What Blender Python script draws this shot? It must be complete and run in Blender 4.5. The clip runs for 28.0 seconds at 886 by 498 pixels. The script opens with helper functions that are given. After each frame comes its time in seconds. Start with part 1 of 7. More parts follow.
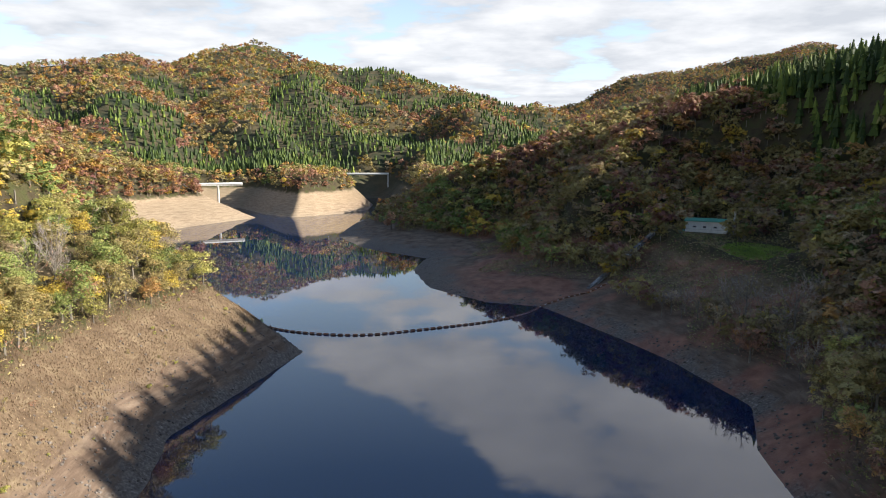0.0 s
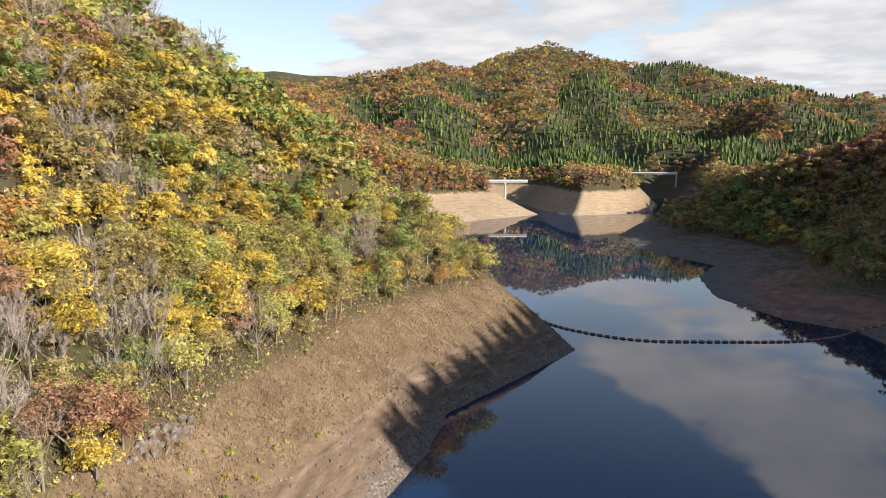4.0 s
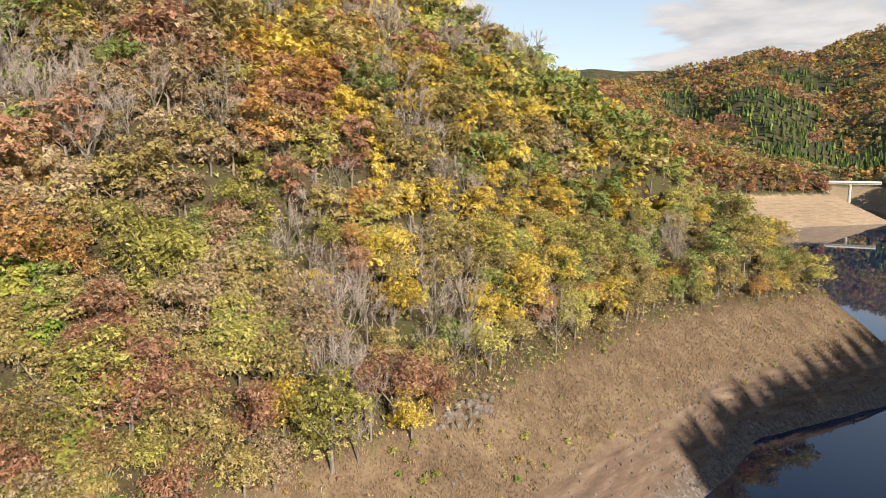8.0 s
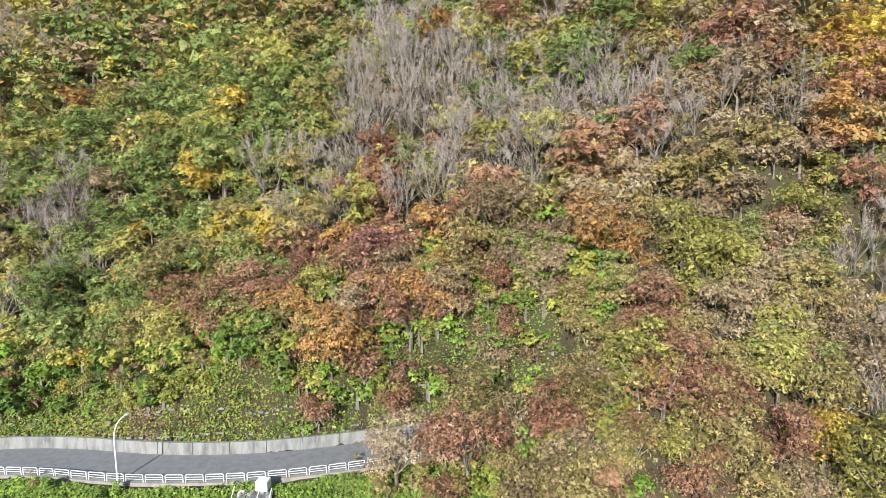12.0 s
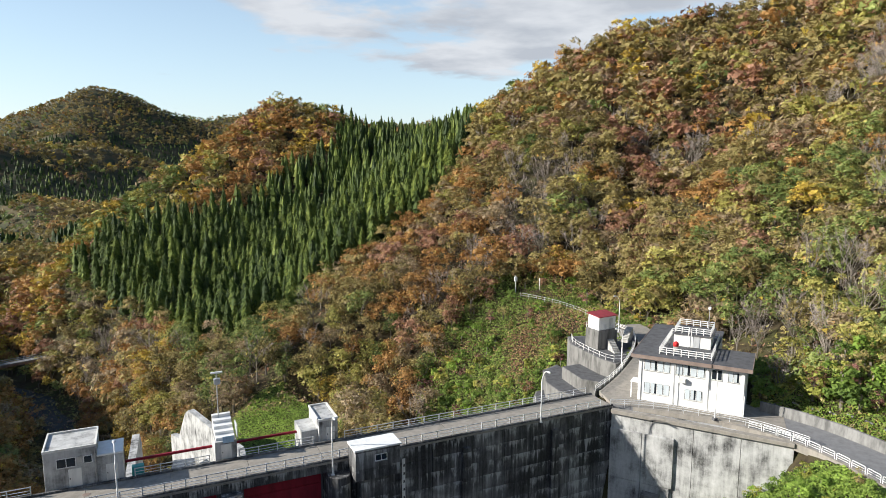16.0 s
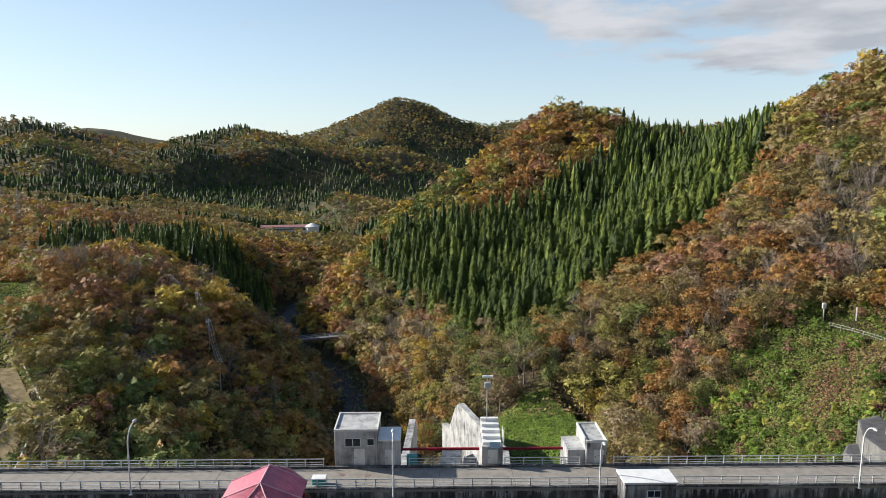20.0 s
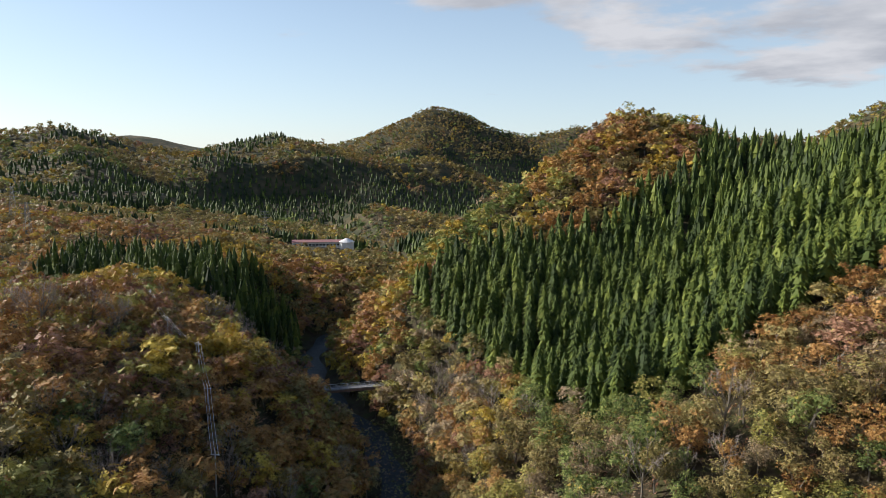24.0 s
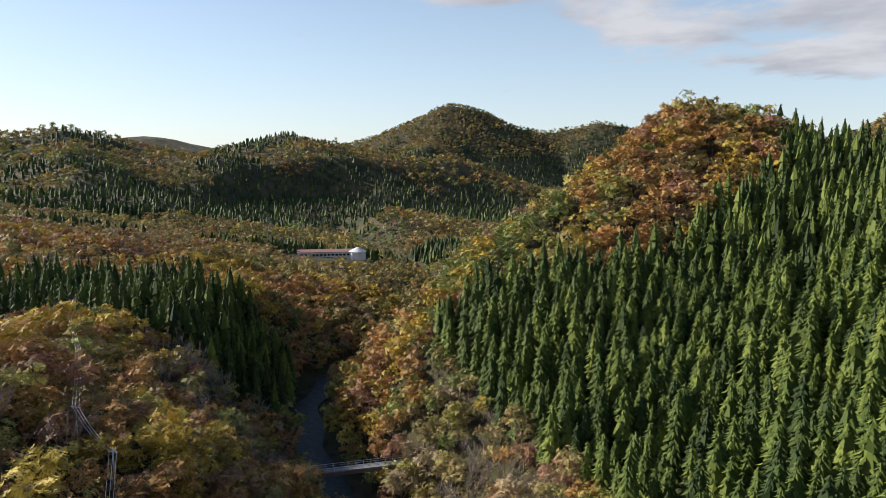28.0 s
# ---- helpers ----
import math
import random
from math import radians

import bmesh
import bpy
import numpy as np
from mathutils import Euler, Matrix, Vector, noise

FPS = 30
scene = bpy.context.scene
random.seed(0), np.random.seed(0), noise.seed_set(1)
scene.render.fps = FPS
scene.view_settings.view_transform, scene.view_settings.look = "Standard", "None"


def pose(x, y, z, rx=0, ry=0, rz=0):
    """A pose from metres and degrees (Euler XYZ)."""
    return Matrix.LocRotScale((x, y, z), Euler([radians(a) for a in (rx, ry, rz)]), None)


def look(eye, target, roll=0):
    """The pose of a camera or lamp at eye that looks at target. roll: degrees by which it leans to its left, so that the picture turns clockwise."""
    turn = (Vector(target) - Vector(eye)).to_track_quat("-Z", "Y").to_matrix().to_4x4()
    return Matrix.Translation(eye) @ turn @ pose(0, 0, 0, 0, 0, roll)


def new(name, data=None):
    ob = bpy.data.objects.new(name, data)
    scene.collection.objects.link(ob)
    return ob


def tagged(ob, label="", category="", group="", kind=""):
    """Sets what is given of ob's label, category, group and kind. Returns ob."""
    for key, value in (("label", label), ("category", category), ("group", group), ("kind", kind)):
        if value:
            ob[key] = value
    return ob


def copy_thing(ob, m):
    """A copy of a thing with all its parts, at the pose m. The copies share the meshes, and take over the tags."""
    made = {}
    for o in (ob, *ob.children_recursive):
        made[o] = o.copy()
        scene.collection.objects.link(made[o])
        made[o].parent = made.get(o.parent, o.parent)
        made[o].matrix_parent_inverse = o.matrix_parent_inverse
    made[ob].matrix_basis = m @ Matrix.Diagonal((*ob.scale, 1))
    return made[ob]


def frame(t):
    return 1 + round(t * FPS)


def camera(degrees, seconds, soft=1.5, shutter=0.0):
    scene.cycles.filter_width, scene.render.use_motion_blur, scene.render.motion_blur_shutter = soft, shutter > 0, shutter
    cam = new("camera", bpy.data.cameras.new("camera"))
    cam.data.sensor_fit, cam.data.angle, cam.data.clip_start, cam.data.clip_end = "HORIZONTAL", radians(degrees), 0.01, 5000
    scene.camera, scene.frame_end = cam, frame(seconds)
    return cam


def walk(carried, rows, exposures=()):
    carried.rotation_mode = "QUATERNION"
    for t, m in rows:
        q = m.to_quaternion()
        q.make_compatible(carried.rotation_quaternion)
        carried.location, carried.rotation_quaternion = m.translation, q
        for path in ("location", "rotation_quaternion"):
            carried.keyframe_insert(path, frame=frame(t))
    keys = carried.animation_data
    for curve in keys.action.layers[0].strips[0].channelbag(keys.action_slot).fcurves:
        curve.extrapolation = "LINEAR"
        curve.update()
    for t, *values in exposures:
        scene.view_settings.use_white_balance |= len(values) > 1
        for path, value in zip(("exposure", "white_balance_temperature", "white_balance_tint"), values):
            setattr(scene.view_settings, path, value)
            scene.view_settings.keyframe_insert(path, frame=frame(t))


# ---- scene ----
cam = camera(67.9, 28.0, soft=0.7)
# seconds, x, y, z, yaw, pitch, roll
PATH = [
    (0.0, 0.00, 0.00, 34.50, 0.00, -8.50, -0.00),
    (0.5, 0.00, 0.00, 34.50, 1.61, -8.50, 0.04),
    (1.0, 0.00, 0.00, 34.50, 5.06, -8.57, -0.05),
    (1.5, 0.00, 0.00, 34.50, 8.19, -8.61, 0.01),
    (2.0, 0.00, 0.00, 34.50, 11.33, -8.64, -0.04),
    (2.5, 0.00, 0.00, 34.50, 14.46, -8.63, -0.09),
    (3.0, 0.00, 0.00, 34.50, 17.69, -8.70, -0.03),
    (3.5, 0.00, 0.00, 34.50, 20.91, -8.65, 0.02),
    (5.5, 0.00, 0.00, 34.50, 34.16, -8.65, 0.26),
    (6.0, 0.00, 0.00, 34.50, 37.38, -8.67, 0.25),
    (6.5, 0.00, 0.00, 34.50, 40.58, -8.67, 0.32),
    (7.0, 0.00, 0.00, 34.50, 43.79, -8.75, 0.27),
    (7.5, 0.00, 0.00, 34.50, 47.08, -8.71, 0.32),
    (8.0, 0.00, 0.00, 34.50, 50.48, -8.73, 0.35),
    (8.5, 0.00, 0.00, 34.50, 54.37, -8.77, 0.30),
    (9.0, 0.00, 0.00, 34.50, 58.95, -8.80, 0.38),
    (9.5, 0.00, 0.00, 34.50, 64.72, -8.75, 0.38),
    (10.0, 0.00, 0.00, 34.50, 70.68, -8.63, 0.42),
    (10.5, 0.00, 0.00, 34.50, 76.63, -8.58, 0.37),
    (11.0, 0.00, 0.00, 34.50, 82.77, -8.58, 0.43),
    (11.5, 0.00, 0.00, 34.50, 89.31, -8.40, 0.50),
    (13.5, 0.00, 0.00, 34.50, 119.80, -8.50, -0.00),
    (14.0, -0.00, -0.00, 34.50, 128.30, -8.51, -0.05),
    (14.5, 0.00, -0.00, 34.50, 137.09, -8.42, -0.08),
    (15.0, -0.00, -0.00, 34.50, 146.25, -8.42, -0.02),
    (15.5, 0.00, -0.00, 34.50, 155.21, -8.45, -0.09),
    (16.0, 0.00, -0.00, 34.50, 164.13, -8.50, -0.17),
    (16.5, 0.00, 0.00, 34.50, 173.22, -8.49, -0.18),
    (17.0, 0.00, -0.00, 34.50, 182.47, -8.53, -0.16),
    (17.5, 0.00, -0.00, 34.50, 188.72, -8.58, -0.17),
    (18.0, -0.00, -0.00, 34.50, 188.43, -8.52, -0.19),
    (18.5, -0.00, -0.00, 34.50, 188.12, -8.46, -0.11),
    (19.0, -0.00, -0.00, 34.50, 187.83, -8.50, -0.12),
    (19.5, 0.19, -1.11, 34.68, 187.63, -8.43, -0.13),
    (20.0, 0.56, -3.90, 34.64, 187.63, -8.23, -0.13),
    (20.5, 1.52, -7.97, 34.58, 188.03, -8.07, -0.21),
    (21.0, 2.90, -13.02, 34.62, 188.44, -7.92, -0.39),
    (21.5, 4.73, -18.64, 34.68, 188.84, -7.76, -0.57),
    (23.5, 14.26, -45.14, 35.50, 190.34, -7.46, -0.79),
    (24.0, 16.75, -52.00, 35.91, 190.63, -7.41, -0.68),
    (24.5, 19.10, -58.82, 36.19, 190.93, -7.47, -0.66),
    (25.0, 21.38, -65.81, 36.56, 191.22, -7.43, -0.55),
    (25.5, 23.31, -72.86, 36.88, 191.42, -7.50, -0.54),
    (26.0, 25.03, -80.04, 37.17, 191.61, -7.47, -0.43),
    (26.5, 26.65, -87.27, 37.44, 191.80, -7.55, -0.32),
    (27.0, 28.33, -94.60, 37.71, 191.90, -7.53, -0.21),
    (27.5, 29.86, -101.88, 37.84, 191.99, -7.62, -0.11),
    (28.0, 31.38, -109.17, 38.10, 191.99, -7.62, -0.11),
]
walk(cam, [(t, pose(x, y, z, 90 + pitch, roll, yaw)) for t, x, y, z, yaw, pitch, roll in PATH],
     [(0.0, 1.2, 6500, 10), (2.0, 1.1, 6600, 11), (4.0, 1.0, 6750, 12), (6.0, 0.92, 6950, 12), (8.0, 0.86, 7100, 13), (9.0, 0.84, 7050, 13), (10.0, 0.86, 6500, 10), (11.0, 0.88, 5950, 8),
      (14.0, 0.86, 5950, 7), (15.5, 0.82, 6200, 9), (17.0, 0.72, 6350, 9), (20.0, 0.64, 6350, 10), (24.0, 0.62, 6350, 12), (28.0, 0.62, 6350, 13)])

# ---- daylight ----
SUN_AZ, SUN_EL = 99.0, 25.4          # degrees: clockwise from +y, above the horizon
sun_dir = Vector((math.sin(radians(SUN_AZ)) * math.cos(radians(SUN_EL)),
                  math.cos(radians(SUN_AZ)) * math.cos(radians(SUN_EL)), math.sin(radians(SUN_EL))))
sun_data = bpy.data.lights.new("sun", "SUN")
sun_data.energy, sun_data.angle, sun_data.color = 5.0, radians(0.53), (1.0, 0.93, 0.82)
sun = new("sun", sun_data)
sun.matrix_world = look((0, 0, 400), Vector((0, 0, 400)) - sun_dir)

world = bpy.data.worlds.new("sky")
scene.world = world
world.use_nodes = True
wt = world.node_tree
wt.nodes.clear()


def wnode(kind, **values):
    n = wt.nodes.new(kind)
    for key, value in values.items():
        n.inputs[key].default_value = value
    return n


sky = wt.nodes.new("ShaderNodeTexSky")
sky.sky_type, sky.sun_disc = "NISHITA", False
sky.sun_elevation, sky.sun_rotation = radians(SUN_EL), radians(SUN_AZ)
sky.air_density, sky.dust_density, sky.ozone_density = 1.0, 0.35, 2.0
coord = wt.nodes.new("ShaderNodeTexCoord")
sep = wt.nodes.new("ShaderNodeSeparateXYZ")
wt.links.new(coord.outputs["Generated"], sep.inputs[0])


def wmath(op, a, b=0.0, c=0.0):
    n = wt.nodes.new("ShaderNodeMath")
    n.operation = op
    for i, v in enumerate((a, b, c)):
        if isinstance(v, (int, float)):
            n.inputs[i].default_value = v
        else:
            wt.links.new(v, n.inputs[i])
    return n.outputs[0]


# a flat cloud deck: the direction's slope gives the place on the deck
up = wmath("MAXIMUM", sep.outputs[2], 0.03)
up = wmath("ADD", up, 0.10)
deck = wt.nodes.new("ShaderNodeCombineXYZ")
deck_x = wmath("DIVIDE", sep.outputs[0], up)
deck_y = wmath("DIVIDE", sep.outputs[1], up)
wt.links.new(deck_x, deck.inputs[0])
wt.links.new(deck_y, deck.inputs[1])
cloud = wnode("ShaderNodeTexNoise", Scale=0.8, Detail=8.0, Roughness=0.55, Distortion=0.1)
wt.links.new(deck.outputs[0], cloud.inputs["Vector"])
# more cover up the valley, clear sky low down the valley
low = wmath("MINIMUM", sep.outputs[2], 0.35)
cover = wmath("MULTIPLY_ADD", sep.outputs[1], 0.185, 0.02)
cover = wmath("ADD", cover, wmath("MULTIPLY", low, wmath("MULTIPLY_ADD", sep.outputs[1], -0.55, 0.16)))
cover = wmath("ADD", cover, wmath("MULTIPLY", wmath("MULTIPLY", sep.outputs[0], 0.22), wmath("MAXIMUM", sep.outputs[1], 0.0)))
# down the valley a sheet of cloud begins high up, lower towards the west
base_line = wmath("MAXIMUM", wmath("MULTIPLY_ADD", sep.outputs[0], 0.24, 0.138), 0.075)
south = wmath("MULTIPLY", wmath("SUBTRACT", sep.outputs[2], base_line), 6.0)
south = wmath("SUBTRACT", wmath("MINIMUM", wmath("MAXIMUM", south, 0.0), 0.36), 0.22)
turn = wmath("MINIMUM", wmath("MAXIMUM", wmath("MULTIPLY_ADD", sep.outputs[1], -3.0, 0.4), 0.0), 1.0)
cover = wmath("ADD", wmath("MULTIPLY", cover, wmath("SUBTRACT", 1.0, turn)), wmath("MULTIPLY", south, turn))
# and the zenith is clear
cover = wmath("SUBTRACT", cover, wmath("MULTIPLY", wmath("MAXIMUM", wmath("SUBTRACT", sep.outputs[2], 0.34), 0.0), 2.2))
# but for a bank of cloud to the north-east
bank = wmath("MULTIPLY", wmath("MULTIPLY", sep.outputs[0], wmath("MAXIMUM", sep.outputs[1], 0.0)), wmath("MINIMUM", wmath("MAXIMUM", wmath("SUBTRACT", sep.outputs[2], 0.28), 0.0), 0.2))
cover = wmath("MULTIPLY_ADD", bank, 7.0, cover)
cloud2 = wnode("ShaderNodeTexNoise", Scale=1.7, Detail=5.0, Roughness=0.55)
wt.links.new(deck.outputs[0], cloud2.inputs["Vector"])
dens = wmath("ADD", wmath("MULTIPLY_ADD", cloud.outputs["Fac"], 1.25, -0.125), cover)
dens = wmath("MULTIPLY_ADD", wmath("SUBTRACT", cloud2.outputs["Fac"], 0.5), wmath("MULTIPLY", wmath("MAXIMUM", sep.outputs[1], 0.0), 0.75), dens)
mask = wt.nodes.new("ShaderNodeMapRange")
mask.interpolation_type = "SMOOTHSTEP"
wt.links.new(dens, mask.inputs["Value"])
mask.inputs["From Min"].default_value, mask.inputs["From Max"].default_value = 0.485, 0.605
tone = wt.nodes.new("ShaderNodeValToRGB")
tone.color_ramp.elements[0].position, tone.color_ramp.elements[0].color = 0.38, (3.6, 3.8, 4.15, 1)
tone.color_ramp.elements[1].position, tone.color_ramp.elements[1].color = 0.62, (5.2, 5.3, 5.5, 1)
wt.links.new(cloud2.outputs["Fac"], tone.inputs[0])
blend = wt.nodes.new("ShaderNodeMix")
blend.data_type = "RGBA"
wt.links.new(mask.outputs[0], blend.inputs["Factor"])
# a thin pale veil low in the clear part
veil = wt.nodes.new("ShaderNodeMix")
veil.data_type = "RGBA"
wt.links.new(wmath("MULTIPLY", wmath("SUBTRACT", 1.0, wmath("MULTIPLY", wmath("MINIMUM", wmath("MAXIMUM", sep.outputs[2], 0.0), 0.45), 2.2)), 0.55), veil.inputs["Factor"])
wt.links.new(sky.outputs[0], veil.inputs["A"])
veil.inputs["B"].default_value = (6.0, 7.1, 7.9, 1)
wt.links.new(veil.outputs["Result"], blend.inputs["A"])
wt.links.new(tone.outputs[0], blend.inputs["B"])
back = wnode("ShaderNodeBackground", Strength=0.085)
wt.links.new(blend.outputs["Result"], back.inputs["Color"])
out = wt.nodes.new("ShaderNodeOutputWorld")
wt.links.new(back.outputs[0], out.inputs["Surface"])

# ---- materials ----
class Mat:
    """A node material with a short way to write its nodes."""

    def __init__(self, name, roughness=0.8, metallic=0.0, specular=0.3):
        self.m = bpy.data.materials.new(name)
        self.m.use_nodes = True
        self.t = self.m.node_tree
        self.b = self.t.nodes["Principled BSDF"]
        self.b.inputs["Roughness"].default_value = roughness
        self.b.inputs["Metallic"].default_value = metallic
        self.b.inputs["Specular IOR Level"].default_value = specular
        self.pos = self.t.nodes.new("ShaderNodeNewGeometry").outputs["Position"]

    def n(self, kind):
        return self.t.nodes.new(kind)

    def link(self, a, b):
        if isinstance(a, (int, float)):
            b.default_value = a
        elif isinstance(a, tuple):
            b.default_value = (*a, 1.0)[:4]
        else:
            self.t.links.new(a, b)

    def math(self, op, a, b=0.0, c=0.0):
        n = self.n("ShaderNodeMath")
        n.operation = op
        for i, v in enumerate((a, b, c)):
            self.link(v, n.inputs[i])
        return n.outputs[0]

    def noise(self, scale, detail=4.0, rough=0.55, stretch=(1, 1, 1), distort=0.0, vector=None):
        n = self.n("ShaderNodeTexNoise")
        n.inputs["Scale"].default_value = scale
        n.inputs["Detail"].default_value = detail
        n.inputs["Roughness"].default_value = rough
        n.inputs["Distortion"].default_value = distort
        v = vector or self.pos
        if stretch != (1, 1, 1):
            k = self.n("ShaderNodeVectorMath")
            k.operation = "MULTIPLY"
            self.link(v, k.inputs[0])
            k.inputs[1].default_value = stretch
            v = k.outputs[0]
        self.link(v, n.inputs["Vector"])
        return n.outputs["Fac"]

    def ramp(self, fac, *stops):
        n = self.n("ShaderNodeValToRGB")
        self.link(fac, n.inputs[0])
        e = n.color_ramp.elements
        while len(e) < len(stops):
            e.new(0.5)
        for el, (p, c) in zip(e, stops):
            el.position, el.color = p, (*c, 1.0)
        return n.outputs[0]

    def step(self, value, low, high):
        n = self.n("ShaderNodeMapRange")
        n.interpolation_type = "SMOOTHSTEP"
        self.link(value, n.inputs["Value"])
        n.inputs["From Min"].default_value, n.inputs["From Max"].default_value = low, high
        return n.outputs[0]

    def mix(self, fac, a, b, how="MIX"):
        n = self.n("ShaderNodeMix")
        n.data_type, n.blend_type = "RGBA", how
        self.link(fac, n.inputs["Factor"])
        self.link(a, n.inputs["A"])
        self.link(b, n.inputs["B"])
        return n.outputs["Result"]

    def xyz(self):
        s = self.n("ShaderNodeSeparateXYZ")
        self.link(self.pos, s.inputs[0])
        return s.outputs

    def colour(self, c):
        self.link(c, self.b.inputs["Base Color"])
        return self

    def bump(self, height, strength=0.4, distance=0.1):
        n = self.n("ShaderNodeBump")
        n.inputs["Strength"].default_value, n.inputs["Distance"].default_value = strength, distance
        self.link(height, n.inputs["Height"])
        self.link(n.outputs[0], self.b.inputs["Normal"])
        return self


def leaf_mat(name, dark, mid, light, translucent, gaps, share=0.0, fleck=0.4):
    """Foliage: colour by tree, by leaf clump and by stand, with light passing through the leaves."""
    k = Mat(name, 0.65, 0, 0.18)
    isl = k.n("ShaderNodeNewGeometry").outputs["Random Per Island"]
    tint = k.n("ShaderNodeAttribute")
    tint.attribute_name = "tint"
    obj = k.n("ShaderNodeObjectInfo").outputs["Random"]
    v = k.math("MULTIPLY_ADD", isl, fleck, k.math("MULTIPLY_ADD", k.noise(0.09, 3.0), 0.5, 0.17 - fleck / 2))
    v = k.math("ADD", v, k.math("MULTIPLY_ADD", tint.outputs["Fac"], 0.42, k.math("MULTIPLY_ADD", obj, 0.16, -0.21)))
    c = k.ramp(v, (0.05, dark), (0.45, mid), (0.85, light))
    k.colour(c)
    tr = k.n("ShaderNodeBsdfTranslucent")
    k.link(c, tr.inputs["Color"])
    mx = k.n("ShaderNodeMixShader")
    mx.inputs[0].default_value = translucent
    k.t.links.new(k.b.outputs[0], mx.inputs[1])
    k.t.links.new(tr.outputs[0], mx.inputs[2])
    # gaps between the single leaves of a spray
    if gaps:
        hole = k.n("ShaderNodeMixShader")
        k.link(k.math("GREATER_THAN", k.noise(gaps, 2.0, 0.6), share), hole.inputs[0])
        k.t.links.new(mx.outputs[0], hole.inputs[1])
        k.t.links.new(k.n("ShaderNodeBsdfTransparent").outputs[0], hole.inputs[2])
        mx = hole
    k.t.links.new(mx.outputs[0], k.t.nodes["Material Output"].inputs["Surface"])
    return k.m


KUDZU = [leaf_mat("kudzu_bright", (0.085, 0.14, 0.022), (0.21, 0.32, 0.05), (0.37, 0.49, 0.10), 0.3, 0),
         leaf_mat("kudzu_green", (0.06, 0.10, 0.022), (0.155, 0.23, 0.045), (0.28, 0.36, 0.08), 0.3, 0),
         leaf_mat("kudzu_yellow", (0.14, 0.15, 0.03), (0.32, 0.33, 0.07), (0.50, 0.47, 0.12), 0.3, 0)]
TONES = [
    ("yellow_green", (0.115, 0.115, 0.025), (0.30, 0.285, 0.07), (0.52, 0.475, 0.13)),
    ("olive", (0.10, 0.08, 0.03), (0.245, 0.195, 0.07), (0.42, 0.345, 0.14)),
    ("gold", (0.20, 0.125, 0.018), (0.45, 0.31, 0.045), (0.68, 0.52, 0.09)),
    ("orange", (0.16, 0.07, 0.022), (0.38, 0.19, 0.06), (0.55, 0.32, 0.11)),
    ("rust", (0.12, 0.05, 0.034), (0.29, 0.135, 0.088), (0.43, 0.235, 0.16)),
    ("maroon", (0.075, 0.028, 0.03), (0.20, 0.08, 0.078), (0.33, 0.15, 0.14)),
    ("green", (0.045, 0.075, 0.02), (0.145, 0.205, 0.055), (0.32, 0.37, 0.11)),
    ("tan", (0.14, 0.095, 0.055), (0.28, 0.205, 0.125), (0.44, 0.34, 0.22)),
]
# neighbours share the hillside's dry olive
TONES = [(n_, *(tuple(0.9 * v + 0.1 * o for v, o in zip(c_, old)) for c_, old in zip(q, ((0.11, 0.085, 0.03), (0.27, 0.21, 0.07), (0.43, 0.36, 0.14))))) for n_, *q in TONES]
LEAF = [leaf_mat("leaf_" + n_, *q, 0.11, 4.6, 0.49, 0.85) for n_, *q in TONES]
# the same leaves farther off, where only clumps and the gaps between boughs can be told apart
LEAF_MID = [leaf_mat("mid_leaf_" + n_, *q, 0.13, 3.4, 0.5, 0.5) for n_, *q in TONES]
LEAF_FAR = [leaf_mat("far_leaf_" + n_, *q, 0.17, 2.2, 0.535, 0.25) for n_, *q in TONES]
CEDAR = [leaf_mat("cedar_needles", (0.024, 0.043, 0.011), (0.078, 0.115, 0.022), (0.19, 0.23, 0.042), 0.15, 0, 0, 0.5),
         leaf_mat("cedar_needles_dark", (0.015, 0.028, 0.009), (0.042, 0.068, 0.017), (0.10, 0.135, 0.028), 0.12, 0, 0, 0.4)]
bark = Mat("bark", 0.9)
bark.colour(bark.ramp(bark.noise(2.5, 5, 0.6, (1, 1, 0.3)), (0.3, (0.09, 0.075, 0.06)), (0.7, (0.27, 0.24, 0.20))))
BARK = bark.m
twig = Mat("pale_twigs", 0.9)
twig.colour(twig.ramp(twig.noise(0.25, 3), (0.3, (0.25, 0.205, 0.18)), (0.7, (0.42, 0.36, 0.325))))
TWIG = twig.m

straw = Mat("straw", 0.9)
straw.colour(straw.ramp(straw.noise(0.3, 4), (0.3, (0.12, 0.078, 0.05)), (0.55, (0.20, 0.138, 0.085)), (0.75, (0.28, 0.21, 0.125))))
STRAW = straw.m

# the land: forest floor, grass, the bare drawdown bank, gravel beside the water
g = Mat("land", 0.95, 0, 0.15)
gx, gy, gz = g.xyz()
n_big, n_mid, n_fine = g.noise(0.03, 5), g.noise(0.22, 5, 0.6), g.noise(1.6, 6, 0.65)
floor_c = g.ramp(n_mid, (0.30, (0.03, 0.024, 0.016)), (0.48, (0.065, 0.052, 0.03)), (0.62, (0.06, 0.062, 0.025)))
strata = g.noise(0.5, 6, 0.65, (0.25, 0.25, 2.2), 0.1)
dry = g.ramp(g.math("ADD", g.math("MULTIPLY", n_mid, 0.6), g.math("MULTIPLY", n_fine, 0.4)),
             (0.32, (0.072, 0.049, 0.032)), (0.5, (0.15, 0.105, 0.066)), (0.68, (0.235, 0.178, 0.112)))
earth = g.ramp(strata, (0.3, (0.08, 0.055, 0.04)), (0.5, (0.14, 0.098, 0.07)), (0.72, (0.22, 0.165, 0.12)))
gravel = g.ramp(n_fine, (0.3, (0.06, 0.05, 0.042)), (0.55, (0.15, 0.127, 0.108)), (0.75, (0.32, 0.28, 0.24)))
